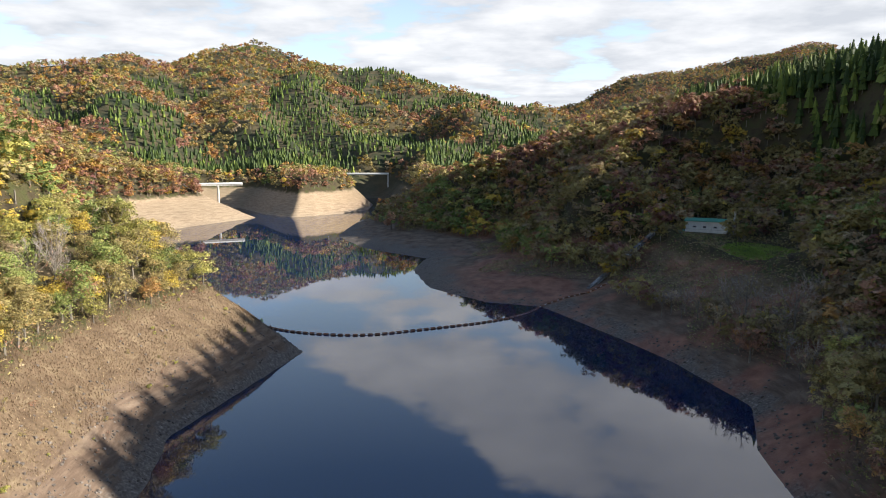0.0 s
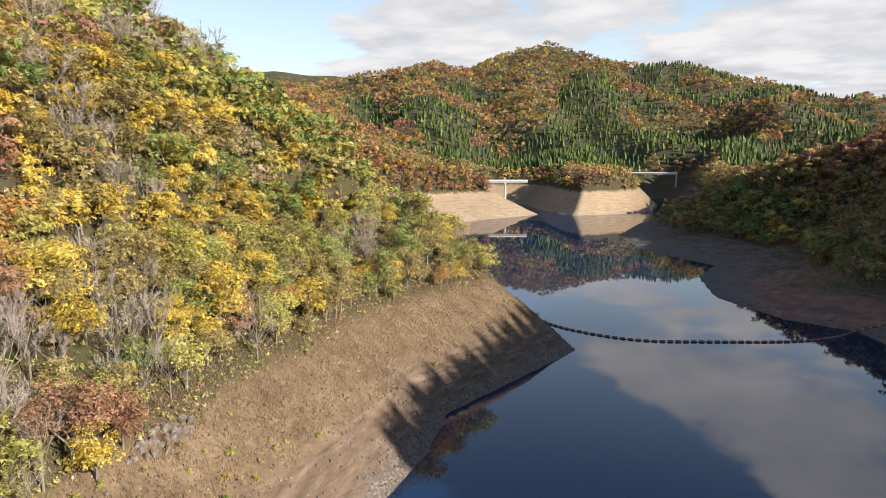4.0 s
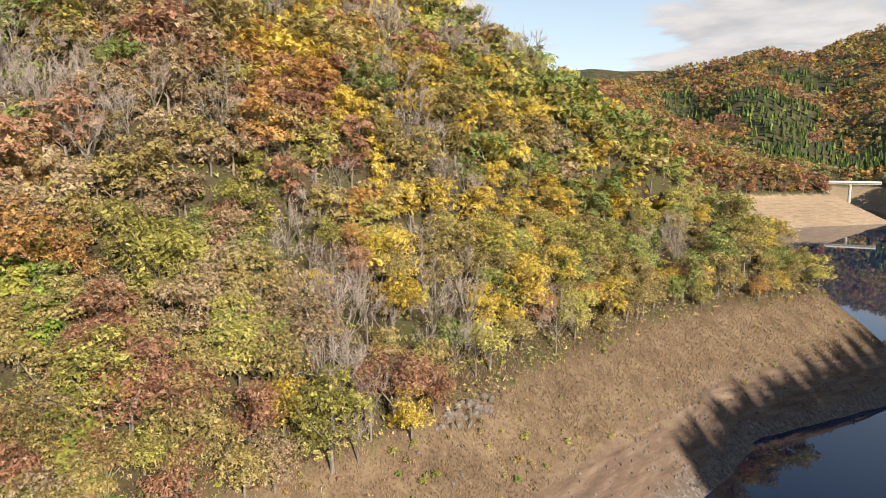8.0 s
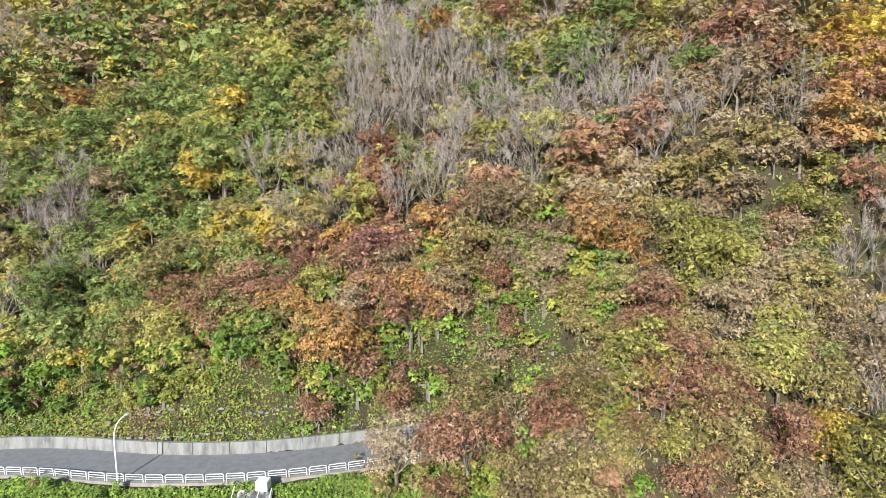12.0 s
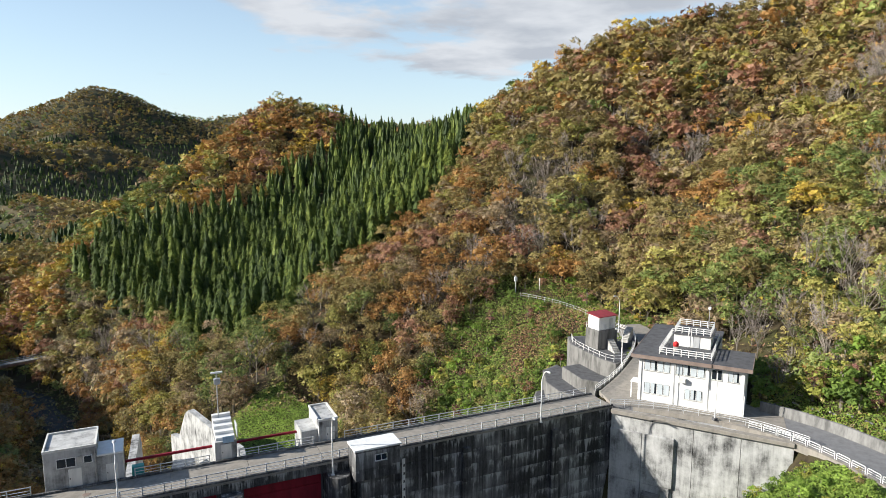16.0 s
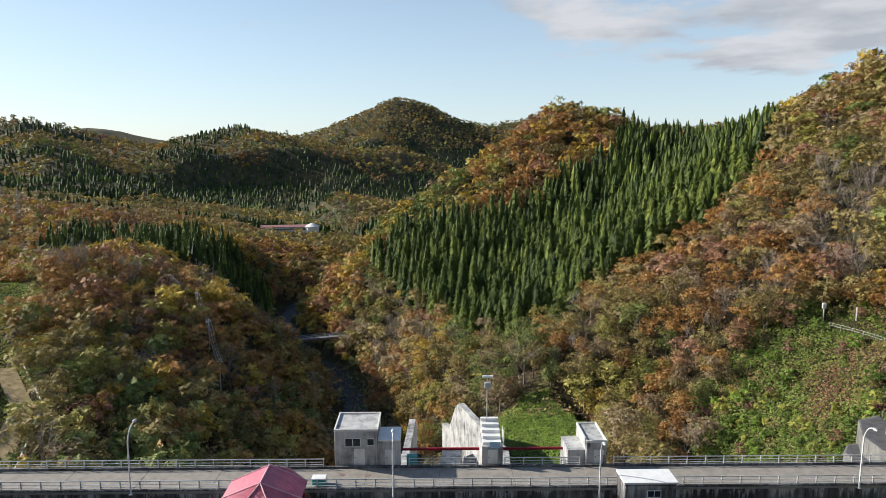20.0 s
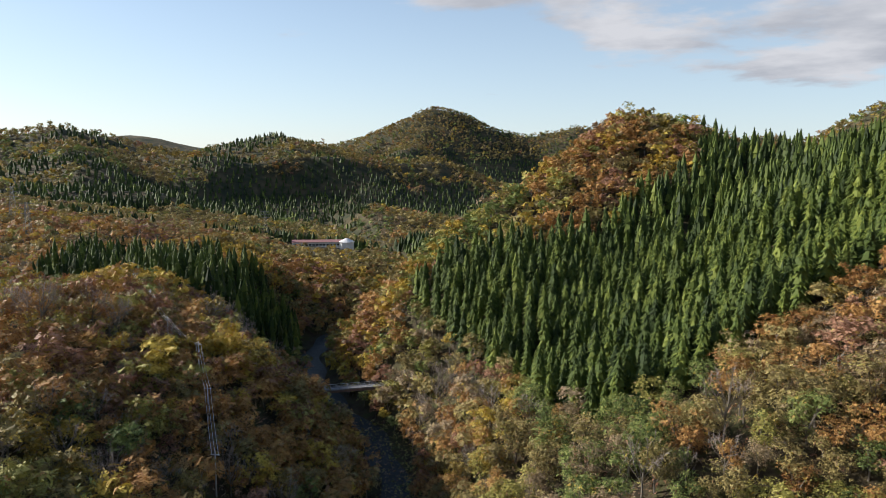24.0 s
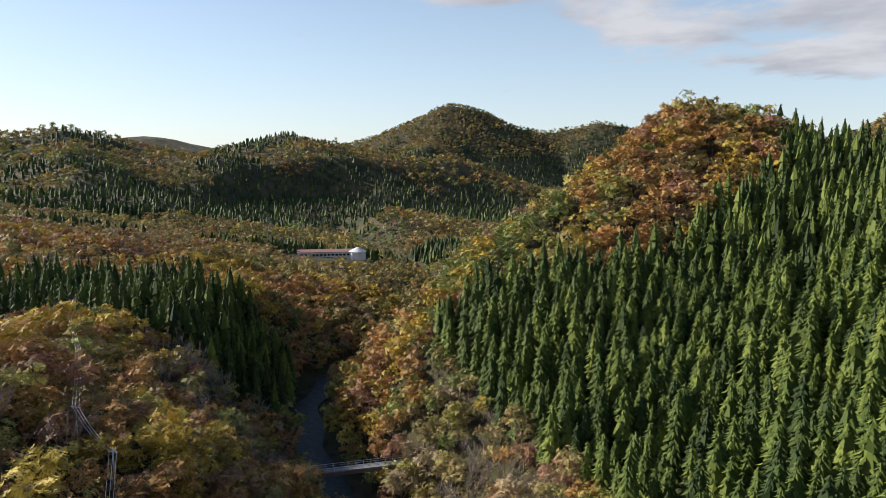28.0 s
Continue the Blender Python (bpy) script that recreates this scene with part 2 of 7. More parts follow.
lift = g.math("ADD", gz, g.math("MULTIPLY_ADD", n_mid, 7.0, -3.5))
bank = g.mix(g.step(lift, -15.0, -11.0), earth, dry)
bank = g.mix(g.step(lift, -21.0, -18.5), gravel, bank)
red_soil = g.math("MULTIPLY", g.step(g.noise(0.035, 4, 0.55), 0.46, 0.56), g.step(gx, -5.0, 20.0))
bank = g.mix(g.math("MULTIPLY", red_soil, 0.75), bank, g.ramp(n_mid, (0.3, (0.16, 0.065, 0.045)), (0.7, (0.36, 0.18, 0.12))))
silt = g.math("MULTIPLY", g.step(gy, 330.0, 400.0), g.math("SUBTRACT", 1.0, g.step(gx, -110.0, -60.0)))
bank = g.mix(g.math("MULTIPLY", silt, 0.8), bank, g.ramp(g.math("ADD", g.math("MULTIPLY", strata, 0.6), g.math("MULTIPLY", n_fine, 0.4)), (0.35, (0.24, 0.175, 0.115)), (0.6, (0.40, 0.31, 0.21))))
upstream = g.step(gy, -58.0, -50.0)
in_bank = g.math("MULTIPLY", g.math("SUBTRACT", 1.0, g.step(lift, -4.5, -1.0)), upstream)
# woods too far off to tell their trees apart
tuft = g.noise(0.045, 6, 0.7)
canopy = g.ramp(g.math("MULTIPLY_ADD", n_big, 0.55, g.math("MULTIPLY", tuft, 0.45)), (0.36, (0.020, 0.030, 0.018)), (0.46, (0.05, 0.055, 0.03)), (0.55, (0.09, 0.072, 0.04)), (0.68, (0.14, 0.115, 0.06)))
flat = g.n("ShaderNodeVectorMath")
flat.operation = "MULTIPLY"
g.link(g.pos, flat.inputs[0])
flat.inputs[1].default_value = (1, 1, 0)
length = g.n("ShaderNodeVectorMath")
length.operation = "LENGTH"
g.link(flat.outputs[0], length.inputs[0])
woods = g.step(length.outputs["Value"], 600.0, 900.0)
g.colour(g.mix(woods, g.mix(in_bank, floor_c, bank), canopy))
g.bump(g.math("ADD", n_fine, g.math("MULTIPLY", n_mid, 2.0)), 0.7, 0.35)
LAND = g.m

w = Mat("lake_water", 0.02, 0, 0.75)
w.colour((0.004, 0.017, 0.055))
w.b.inputs["IOR"].default_value = 1.55
w.bump(w.noise(0.35, 3, 0.5, (1, 0.6, 1)), 0.05, 0.03)
WATER = w.m

c = Mat("weathered_concrete", 0.85, 0, 0.3)
cx, cy, cz = c.xyz()
streak = c.noise(1.6, 8, 0.75, (1, 1, 0.05), 0.1)
blot = c.noise(0.16, 6, 0.62)
patch = c.noise(0.55, 6, 0.7, (1, 1, 0.5))
grain = c.noise(6, 5, 0.6)
# each lift of the pour weathers by itself, and lime runs from its joint
lift_no = c.math("DIVIDE", c.math("ADD", cz, 0.25), 1.9)
level = c.n("ShaderNodeTexWhiteNoise")
level.noise_dimensions = "1D"
c.link(c.math("FLOOR", lift_no), level.inputs["W"])
below = c.math("SUBTRACT", 1.0, c.math("FRACT", lift_no))
lime = c.math("MULTIPLY", c.step(c.math("SUBTRACT", streak, c.math("MULTIPLY", below, 0.22)), 0.40, 0.50), c.step(patch, 0.45, 0.58))
tone_ = c.math("ADD", c.math("MULTIPLY", blot, 0.38), c.math("ADD", c.math("MULTIPLY", streak, 0.44), c.math("MULTIPLY_ADD", level.outputs["Value"], 0.07, c.math("MULTIPLY", patch, 0.12))))
cc = c.ramp(tone_, (0.43, (0.012, 0.012, 0.013)), (0.48, (0.055, 0.055, 0.057)), (0.54, (0.16, 0.16, 0.16)), (0.60, (0.34, 0.34, 0.335)))
cc = c.mix(c.math("MULTIPLY", lime, 0.75), cc, (0.50, 0.50, 0.49))
c.colour(c.mix(0.12, cc, c.ramp(grain, (0.3, (0.08, 0.08, 0.075)), (0.7, (0.34, 0.33, 0.32)))))
c.bump(grain, 0.3, 0.02)
CONCRETE = c.m


cp = Mat("pale_streaked_concrete", 0.85, 0, 0.3)
cps = cp.math("MULTIPLY_ADD", cp.noise(1.3, 8, 0.7, (1, 1, 0.12), 0.1), 0.4, cp.math("MULTIPLY", cp.noise(0.35, 7, 0.68), 0.6))
cp.colour(cp.ramp(cps, (0.37, (0.07, 0.07, 0.068)), (0.44, (0.24, 0.24, 0.235)), (0.52, (0.42, 0.42, 0.41)), (0.66, (0.60, 0.60, 0.59))))
cp.bump(cp.noise(6, 5, 0.6), 0.3, 0.02)
CONC_PALE = cp.m


def paint(name, col, roughness=0.5, dirt=0.35, metallic=0.0):
    k = Mat(name, roughness, metallic)
    d = k.noise(1.1, 6, 0.65, (1, 1, 0.25))
    low = tuple(v * (1 - dirt) for v in col)
    k.colour(k.ramp(d, (0.33, low), (0.58, col)))
    k.bump(k.noise(9, 4), 0.08, 0.01)
    return k.m


PALE = paint("pale_render", (0.72, 0.71, 0.67), 0.7, 0.22)
WHITE = paint("white_paint", (0.80, 0.80, 0.78), 0.45, 0.12)
GREYC = paint("light_concrete", (0.50, 0.49, 0.46), 0.85, 0.45)
DECK = paint("deck_concrete", (0.30, 0.275, 0.24), 0.85, 0.3)
ASPHALT = paint("asphalt", (0.21, 0.21, 0.215), 0.9, 0.25)
RED = paint("red_gate_paint", (0.27, 0.014, 0.03), 0.5, 0.35)
PINK = paint("faded_pink_roof", (0.58, 0.17, 0.23), 0.45, 0.25)
PINK_PALE = paint("pale_pink_cap", (0.72, 0.42, 0.46), 0.5, 0.2)
GALV = paint("galvanised_steel", (0.62, 0.63, 0.64), 0.45, 0.2, 0.35)
STEEL_OLD = paint("weathered_steel", (0.30, 0.31, 0.32), 0.6, 0.2, 0.3)
DARK = paint("dark_roof_felt", (0.11, 0.11, 0.115), 0.8, 0.4)
TEAL = paint("teal_paint", (0.05, 0.33, 0.32), 0.5, 0.2)
BROWN = paint("brown_fascia", (0.26, 0.20, 0.17), 0.6, 0.25)
GREENROOF = paint("green_sheet_roof", (0.06, 0.26, 0.17), 0.45, 0.2)
glass = Mat("window_glass", 0.06, 0, 0.6)
glass.colour((0.02, 0.025, 0.03))
GLASS = glass.m

# ---- the lie of the land ----
WATER_Z = -22.0


def bearing(az, dist, elev, drop=6.0):
    """A crest that stands at a bearing, a distance and a height angle from the hovering point."""
    a = radians(az)
    return (dist * math.sin(a), dist * math.cos(a), 34.5 + dist * math.tan(radians(elev)) - drop)


# spines of the hills: points along the crest, fall per metre, roundness of the crest
SPINES = [
    ([(-300, 0, 146), (-240, 80, 116), (-185, 125, 80), (-152, 150, 54), (-130, 178, 34), (-104, 200, 13), (-80, 199, 5), (-60, 182, -1)], 0.64, 10),
    ([(-300, 0, 146), (-275, -110, 118), (-250, -200, 94), (-215, -262, 90), (-176, -286, 81), (-156, -296, 71), (-138, -330, 57), (-131, -378, 46)], 0.64, 10),
    ([(-176, -286, 78), (-110, -215, 36), (-66, -152, 3), (-40, -122, -16)], 0.55, 10),
    ([(-131, -378, 46), (-104, -417, 40), (-69, -435, 39), (-50, -447, 26), (-24, -454, 54), (10, -455, 48), (45, -470, 26), (85, -500, -6)], 0.42, 8),
    ([(-24, -454, 54), (0, -385, 13), (22, -310, -8), (40, -240, -27)], 0.42, 14),
    ([(0, 560, 6), bearing(7, 470, -1.2), bearing(9.7, 460, 0.33), bearing(15, 460, 2.6), bearing(19.3, 460, 3.7), bearing(23.4, 450, 4.4), bearing(27.3, 440, 5.1), bearing(30.8, 420, 6.2), bearing(34, 400, 6.8), bearing(40, 350, 8)], 0.33, 8),
    ([bearing(40, 350, 8), (238, 210, 98), (225, 140, 108), (205, 60, 96), (190, 5, 66), (172, -70, 3)], 0.8, 8),
    ([(172, -70, 3), (130, -110, -3), (132, -180, -2), (142, -250, -6), (175, -330, -18), (230, -420, -30)], 0.34, 22),
    ([(260, -330, -18), (376, -427, -8), (520, -520, 0)], 0.16, 20),
    ([(225, 15, 56), (330, -40, 70), (600, -100, 70), (900, -300, 60)], 0.7, 20),
]
FAR = [
    ([bearing(-62, 1500, 7), bearing(-45, 1500, 5.0), bearing(-33, 1550, 5.8), bearing(-25, 1550, 6.9), bearing(-21, 1620, 6.4), bearing(-15.9, 1700, 8.4), bearing(-12.5, 1700, 7.7),
      bearing(-8.7, 1650, 6.9), bearing(-4.5, 1600, 6.7), bearing(0.8, 1550, 5.1), bearing(8, 1500, 3.5), bearing(13.5, 1450, 2.3), bearing(19, 1400, 0.5)], 0.40, 20),
    ([bearing(-25, 1550, 6.9), bearing(-27, 1100, 4.6), bearing(-24, 850, 1.2), (-270, 640, 2)], 0.42, 15),
    ([bearing(-15.9, 1700, 8.0), bearing(-17, 1200, 4.6), bearing(-15, 880, 1.0), (-150, 640, 4)], 0.42, 15),
    ([bearing(-12.5, 1700, 7.5), bearing(-11, 1250, 5.6), bearing(-8, 1000, 3.0), bearing(-5.5, 820, -0.6, 6)], 0.45, 15),
    ([bearing(0.8, 1550, 4.9), bearing(2, 1150, 3.2), bearing(1, 900, 1.0), bearing(-2, 760, -0.6, 6)], 0.42, 15),
    ([bearing(13.5, 1450, 2.3), bearing(11, 1000, 1.4), bearing(7, 760, 0.6)], 0.38, 15),
    ([bearing(-36, 1500, 5.4), bearing(-38, 900, 4.0), bearing(-33, 620, 1.0)], 0.40, 15),
    ([bearing(8, 3000, 3.6), bearing(13, 2900, 4.6), bearing(16.1, 2900, 5.5), bearing(19.6, 3000, 5.7), bearing(23.3, 3100, 6.4), bearing(28.6, 3200, 7.6), bearing(30.8, 3300, 6.9), bearing(33, 3300, 7.4), bearing(45, 3300, 7)], 0.38, 30),
    ([bearing(-40, 3600, 6.4), bearing(-31.5, 3600, 6.1), bearing(-26.7, 3600, 6.6), bearing(-20, 3600, 5)], 0.35, 30),
    ([bearing(160.3, 2500, 1.2), bearing(161.5, 2500, 1.75), bearing(164.3, 2500, 2.6), bearing(167.2, 2500, 3.75), bearing(168.7, 2500, 4.65), bearing(170.3, 2500, 4.2), bearing(172.9, 2500, 2.85),
      bearing(176.3, 2500, 2.6), bearing(180, 2500, 3.1), bearing(186, 2500, 2.4), bearing(195, 2500, 2.4)], 0.5, 12),
    ([bearing(168.7, 2500, 4.1), bearing(166.8, 2150, 1.7), bearing(165, 1850, 0.4)], 0.5, 12),
    ([bearing(164.3, 2500, 2.4), bearing(162.5, 2200, 0.9), bearing(161, 1900, 0.2)], 0.5, 12),
    ([bearing(150, 1650, 0.6), bearing(152, 1600, 1.3), bearing(153.8, 1600, 2.15), bearing(155.5, 1600, 2.5), bearing(158.7, 1600, 1.95), bearing(160.3, 1600, 1.3), bearing(163, 1650, 0.4)], 0.42, 15),
    ([bearing(155.5, 1600, 2.2), bearing(157.5, 1350, 0.7), bearing(159, 1150, -0.6)], 0.42, 12),
    ([bearing(120, 1500, 2), bearing(132, 1450, 1.8), bearing(138.7, 1400, 2.05), bearing(140.2, 1400, 2.15), bearing(142.2, 1400, 1.7), bearing(145.5, 1350, 0.9), bearing(150, 1300, 0.1)], 0.36, 15),
    ([bearing(140.2, 1400, 1.9), bearing(141.5, 1150, 0.6), bearing(143, 1000, -0.8)], 0.38, 12),
    ([bearing(146, 1250, 0.3), bearing(150.5, 1220, 0.75), bearing(154, 1200, 0.3), bearing(158, 1230, 0.55), bearing(163, 1300, 0.2), bearing(168, 1400, 0.2)], 0.34, 15),
    ([bearing(135, 3600, 1.5), bearing(140, 3600, 1.6), bearing(142.5, 3600, 1.7), bearing(144.4, 3600, 1.95), bearing(147.5, 3600, 1.25), bearing(151, 3600, 1.15), bearing(158, 3600, 1.0)], 0.25, 30),
    ([bearing(128, 900, -1.2), bearing(142, 860, -1.7), bearing(150, 860, -2.0), bearing(158, 900, -2.4)], 0.26, 20),
    ([bearing(205, 1300, 6), bearing(240, 900, 9), bearing(300, 900, 9)], 0.6, 30),
]
# the water's edge, and how steeply the bank rises from it
SHORE = [(-46, -76, 2.4), (-47.6, -73.4, 3.6), (-46.5, -68, 3.9), (-44, -60, 2.4), (-41.5, -52, 1.3), (-40, -35, 0.92), (-43, -10, 0.9), (-46, 40, 0.85), (-50, 87, 0.8), (-51, 106, 0.8), (-55, 124, 0.8), (-49, 146, 0.8), (-40, 180, 0.8),
         (-52, 200, 0.85), (-84, 222, 0.7), (-125, 270, 0.7), (-170, 380, 0.6), (-198, 460, 0.35), (-190, 492, 0.35), (-158, 560, 0.45), (-190, 600, 0.6), (-225, 645, 0.7),
         (-205, 660, 0.8), (-160, 590, 1.1), (-128, 562, 1.2), (-111, 576, 1.4), (-90, 600, 1.5), (-72, 632, 1.2), (-75, 700, 1.0), (-105, 790, 0.8)]
SHORE_R = [(-80, 800, 0.8), (-56, 700, 1.0), (-50, 640, 0.8), (-60, 561, 0.5), (-69, 517, 0.3), (-71, 437, 0.14), (-47, 380, 0.14), (-9, 344, 0.16), (-15, 310, 0.15), (-6, 268, 0.16),
           (16, 242, 0.18), (36, 235, 0.24), (54, 193, 0.4), (62, 172, 0.5), (69, 140, 0.5), (60, 118, 0.6), (58, 102, 0.7), (54, 60, 0.7), (54, 0, 0.7), (60, -58, 1.0)]
SHORE += SHORE_R
# the river below the dam, and the road along the hillside
RIVER = [(16, -84), (32, -125), (48, -175), (60, -217), (74, -248), (98, -272), (120, -306), (134, -345), (129, -385), (118, -420), (110, -470), (122, -560), (200, -700), (340, -900)]
ROAD = [(-48, -79.5), (-58, -72), (-64, -64), (-66, -54), (-65, -42), (-66, -32), (-68, -24), (-73, -12), (-80, 4)]


def seg_dist(X, Y, a, b):
    ax, ay, bx, by = a[0], a[1], b[0], b[1]
    dx, dy = bx - ax, by - ay
    t = np.clip(((X - ax) * dx + (Y - ay) * dy) / (dx * dx + dy * dy + 1e-9), 0, 1)
    return np.hypot(X - ax - t * dx, Y - ay - t * dy), t


def line_dist(X, Y, pts):
    d = np.full(X.shape, 1e9)
    for a, b in zip(pts, pts[1:]):
        d = np.minimum(d, seg_dist(X, Y, a, b)[0])
    return d


def inside(X, Y, poly):
    hit = np.zeros(X.shape, bool)
    for a, b in zip(poly, poly[1:] + poly[:1]):
        cross = ((a[1] > Y) != (b[1] > Y))
        xx = a[0] + (Y - a[1]) * (b[0] - a[0]) / (b[1] - a[1] + 1e-9)
        hit ^= cross & (X < xx)
    return hit


def smooth(v, lo, hi):
    t = np.clip((v - lo) / (hi - lo), 0, 1)
    return t * t * (3 - 2 * t)


def lattice(X, Y, seed):
    """Value noise from a hashed lattice, -1 to 1."""
    xi, yi = np.floor(X), np.floor(Y)
    fx, fy = X - xi, Y - yi
    fx, fy = fx * fx * (3 - 2 * fx), fy * fy * (3 - 2 * fy)

    def h(i, j):
        v = np.sin(i * 127.1 + j * 311.7 + seed * 74.7) * 43758.5453
        return (v - np.floor(v)) * 2 - 1
    a, b = h(xi, yi), h(xi + 1, yi)
    c, d = h(xi, yi + 1), h(xi + 1, yi + 1)
    return (a + (b - a) * fx) * (1 - fy) + (c + (d - c) * fx) * fy


def fractal(X, Y, size, seed, octaves=4):
    s, amp, tot = 0, 1.0, 0
    for k in range(octaves):
        s = s + amp * lattice(X / size + 17.3 * k, Y / size - 9.1 * k, seed + k)
        tot += amp
        size, amp = size * 0.5, amp * 0.5
    return s / tot


def land(X, Y):
    """Height of the ground."""
    X, Y = np.asarray(X, float), np.asarray(Y, float)
    base = -44 + 54 * smooth(Y, -110, -30)
    k = 7.0
    acc = np.exp(base / k / 4)
    top = base.copy()
    for pts, fall, rnd in SPINES + FAR:
        v = np.full(X.shape, -1e3)
        for a, b in zip(pts, pts[1:]):
            d, t = seg_dist(X, Y, a, b)
            v = np.maximum(v, a[2] + (b[2] - a[2]) * t - fall * (np.sqrt(d * d + rnd * rnd) - rnd))
        hi = np.maximum(top, v)
        top = hi + 5.0 * np.log1p(np.exp(-np.abs(top - v) / 5.0))
    h = top
    # gullies and knolls, larger with distance
    R = np.hypot(X, Y)
    far = smooth(R, 450, 1100)
    rise = smooth(h, -5, 30)
    h = h + rise * (3.0 * fractal(X, Y, 55, 3) + 2.0 * (1 - far) * fractal(X, Y, 24, 5) - 22 * far * np.abs(fractal(X, Y, 300, 8)) - 17 * far * np.abs(fractal(X, Y, 120, 9, 3)) + 11 * far + smooth(R, 2000, 2800) * np.where(Y > 0, 30 - 110 * np.abs(fractal(X, Y, 520, 10, 4)), 9 - 36 * np.abs(fractal(X, Y, 420, 10, 4))))
    # spurs and gullies on the hills at the reservoir's head
    head = smooth(Y, 640, 800) * (1 - smooth(Y, 1250, 1420)) * smooth(X, -720, -600) * (1 - smooth(X, 60, 200))
    h = h + rise * head * (14 - 62 * np.abs(fractal(X + 0.35 * Y, 0.55 * Y, 190, 28, 2)))
    # the reservoir's basin
    ds = np.full(X.shape, 1e9)
    slope = np.ones(X.shape)
    for a, b in zip(SHORE, SHORE[1:] + SHORE[:1]):
        d, t = seg_dist(X, Y, a, b)
        near = d < ds
        ds = np.where(near, d, ds)
        slope = np.where(near, a[2] + (b[2] - a[2]) * t, slope)
    wet = inside(X, Y, SHORE)
    rough_edge = 1.2 * fractal(X, Y, 14, 21, 3)
    cone = WATER_Z + np.where(wet, -0.45 * ds, slope * ds + np.maximum(0, ds - 48) * 0.75) + np.where(wet, 0, 1) * np.minimum(ds, 8) / 8 * rough_edge
    lakeward = -0.154 * X + 0.988 * (Y + 69.7)
    cone = np.where(lakeward > -2.5, cone, 400.0)
    h = np.minimum(h, cone) - 1.5 * np.exp(-np.abs(h - cone) / 4) * ~wet
    # the gorge below the dam
    dr = line_dist(X, Y, RIVER)
    east = X > np.interp(-Y, [-r[1] for r in RIVER], [r[0] for r in RIVER])
    gorge = -53 + 0.12 * np.minimum(dr, 9) + np.where(east, (0.95 - 0.65 * smooth(-Y, 370, 410)) * np.clip(dr - 9, 0, 30) + (0.46 + 0.45 * smooth(Y, -100, -85) - 0.3 * smooth(-Y, 370, 410)) * np.maximum(dr - 39, 0) + 0.6 * np.maximum(dr - 170, 0), 0.98 * np.maximum(dr - 9, 0))
    gorge = np.where(lakeward < -2.0, gorge, 600.0)
    h = np.where(gorge < h + 12, np.minimum(h, gorge) - 1.0 * np.exp(-np.abs(h - gorge) / 4), h)
    # the road's bench
    dd = np.full(X.shape, 1e9)
    lake_side = np.zeros(X.shape, bool)
    for a, b in zip(ROAD, ROAD[1:]):
        d, t = seg_dist(X, Y, a, b)
        right = (b[0] - a[0]) * (Y - a[1]) - (b[1] - a[1]) * (X - a[0]) < 0
        lake_side = np.where(d < dd, right, lake_side)
        dd = np.minimum(dd, d)
    wide = 2.4 * smooth(Y, -63, -54)
    h = np.where(lake_side & (dd < 24) & (Y < -6), np.minimum(h, -0.5 - 0.3 * np.maximum(dd - 5, 0)), h)
    bank_up = 1.2 + 0.6 * (np.minimum(dd, 14) - 4.5) - 0.8 * np.maximum(dd - 14, 0)
    h = np.where(~lake_side & (dd > 4.5) & (dd < 30) & (Y > -70) & (Y < -2) & (X < -64), np.maximum(h, bank_up), h)
    bench = np.where(lake_side, 1 - smooth(dd, 2.2 + wide, 3.6 + 1.9 * wide), 1 - smooth(dd, 4.4, 9))
    h = h * (1 - bench) + (-0.35) * bench
    # the shed's yard above the right bank, and the park's terrace
    dy = line_dist(X, Y, [(109, 272), (113, 222)])
    h = np.minimum(h, 1.0 - 0.05 * np.clip(272 - Y, 0, 60) + 0.55 * np.maximum(dy - 13, 0) + 2.0 * np.maximum(dy - 60, 0))
    park = 1 - smooth(line_dist(X, Y, [(82, -80), (94, -101), (103, -114), (118, -128), (134, -143), (152, -167)]), 7, 20)
    h = h * (1 - park) + (-13.5 + 0.16 * (X - 92)) * park
    # lawn beside the stilling basin
    lawn = (1 - smooth(np.hypot((X + 4) / 13, (Y + 143) / 22), 0.75, 1.3)) * (1 - smooth(0.42 * (X - 4.2) + 0.2 * (Y + 116), -1, 1) * (Y > -141))
    h = h * (1 - lawn) + (-26 - 0.1 * X) * lawn
    # the terrace of the control house
    dh = line_dist(X, Y, [(-58, -79), (-66, -88)])
    house = (1 - smooth(dh, 11, 17)) * np.where(lake_side, 1 - smooth(dd, 2.2, 3.6), 1)
    h = h * (1 - house) + (-0.35) * house
    db = line_dist(X, Y, [(-48.5, -80), (-55.5, -86), (-64.2, -95), (-68, -100.5), (-71, -107), (-71.5, -116), (-70.5, -126), (-68, -137), (-62, -147)])
    back = 1 - smooth(db, 3.0, 6.5)
    h = h * (1 - back) + (-0.35) * back
    # the slope below the road behind the house, and under the stepped terraces
    edge = np.interp(Y, [-165, -147, -137, -126, -117, -112, -104, -98, -90, -84, -78], [-50, -58.5, -64.5, -67, -67.5, -69, -68.5, -63, -56, -48.5, -42])
    side = smooth(Y, -170, -155) * (1 - smooth(Y, -80, -76))
    low = -1.2 - 0.80 * np.maximum(X - edge, 0) + 4.0 * np.maximum(X - edge - 42, 0) - 1.6 * smooth(Y, -116, -108) * smooth(X - edge, 0, 3)
    h = np.where((X > edge) & (side > 0), np.minimum(h, h * (1 - side) + low * side), h)
    return h


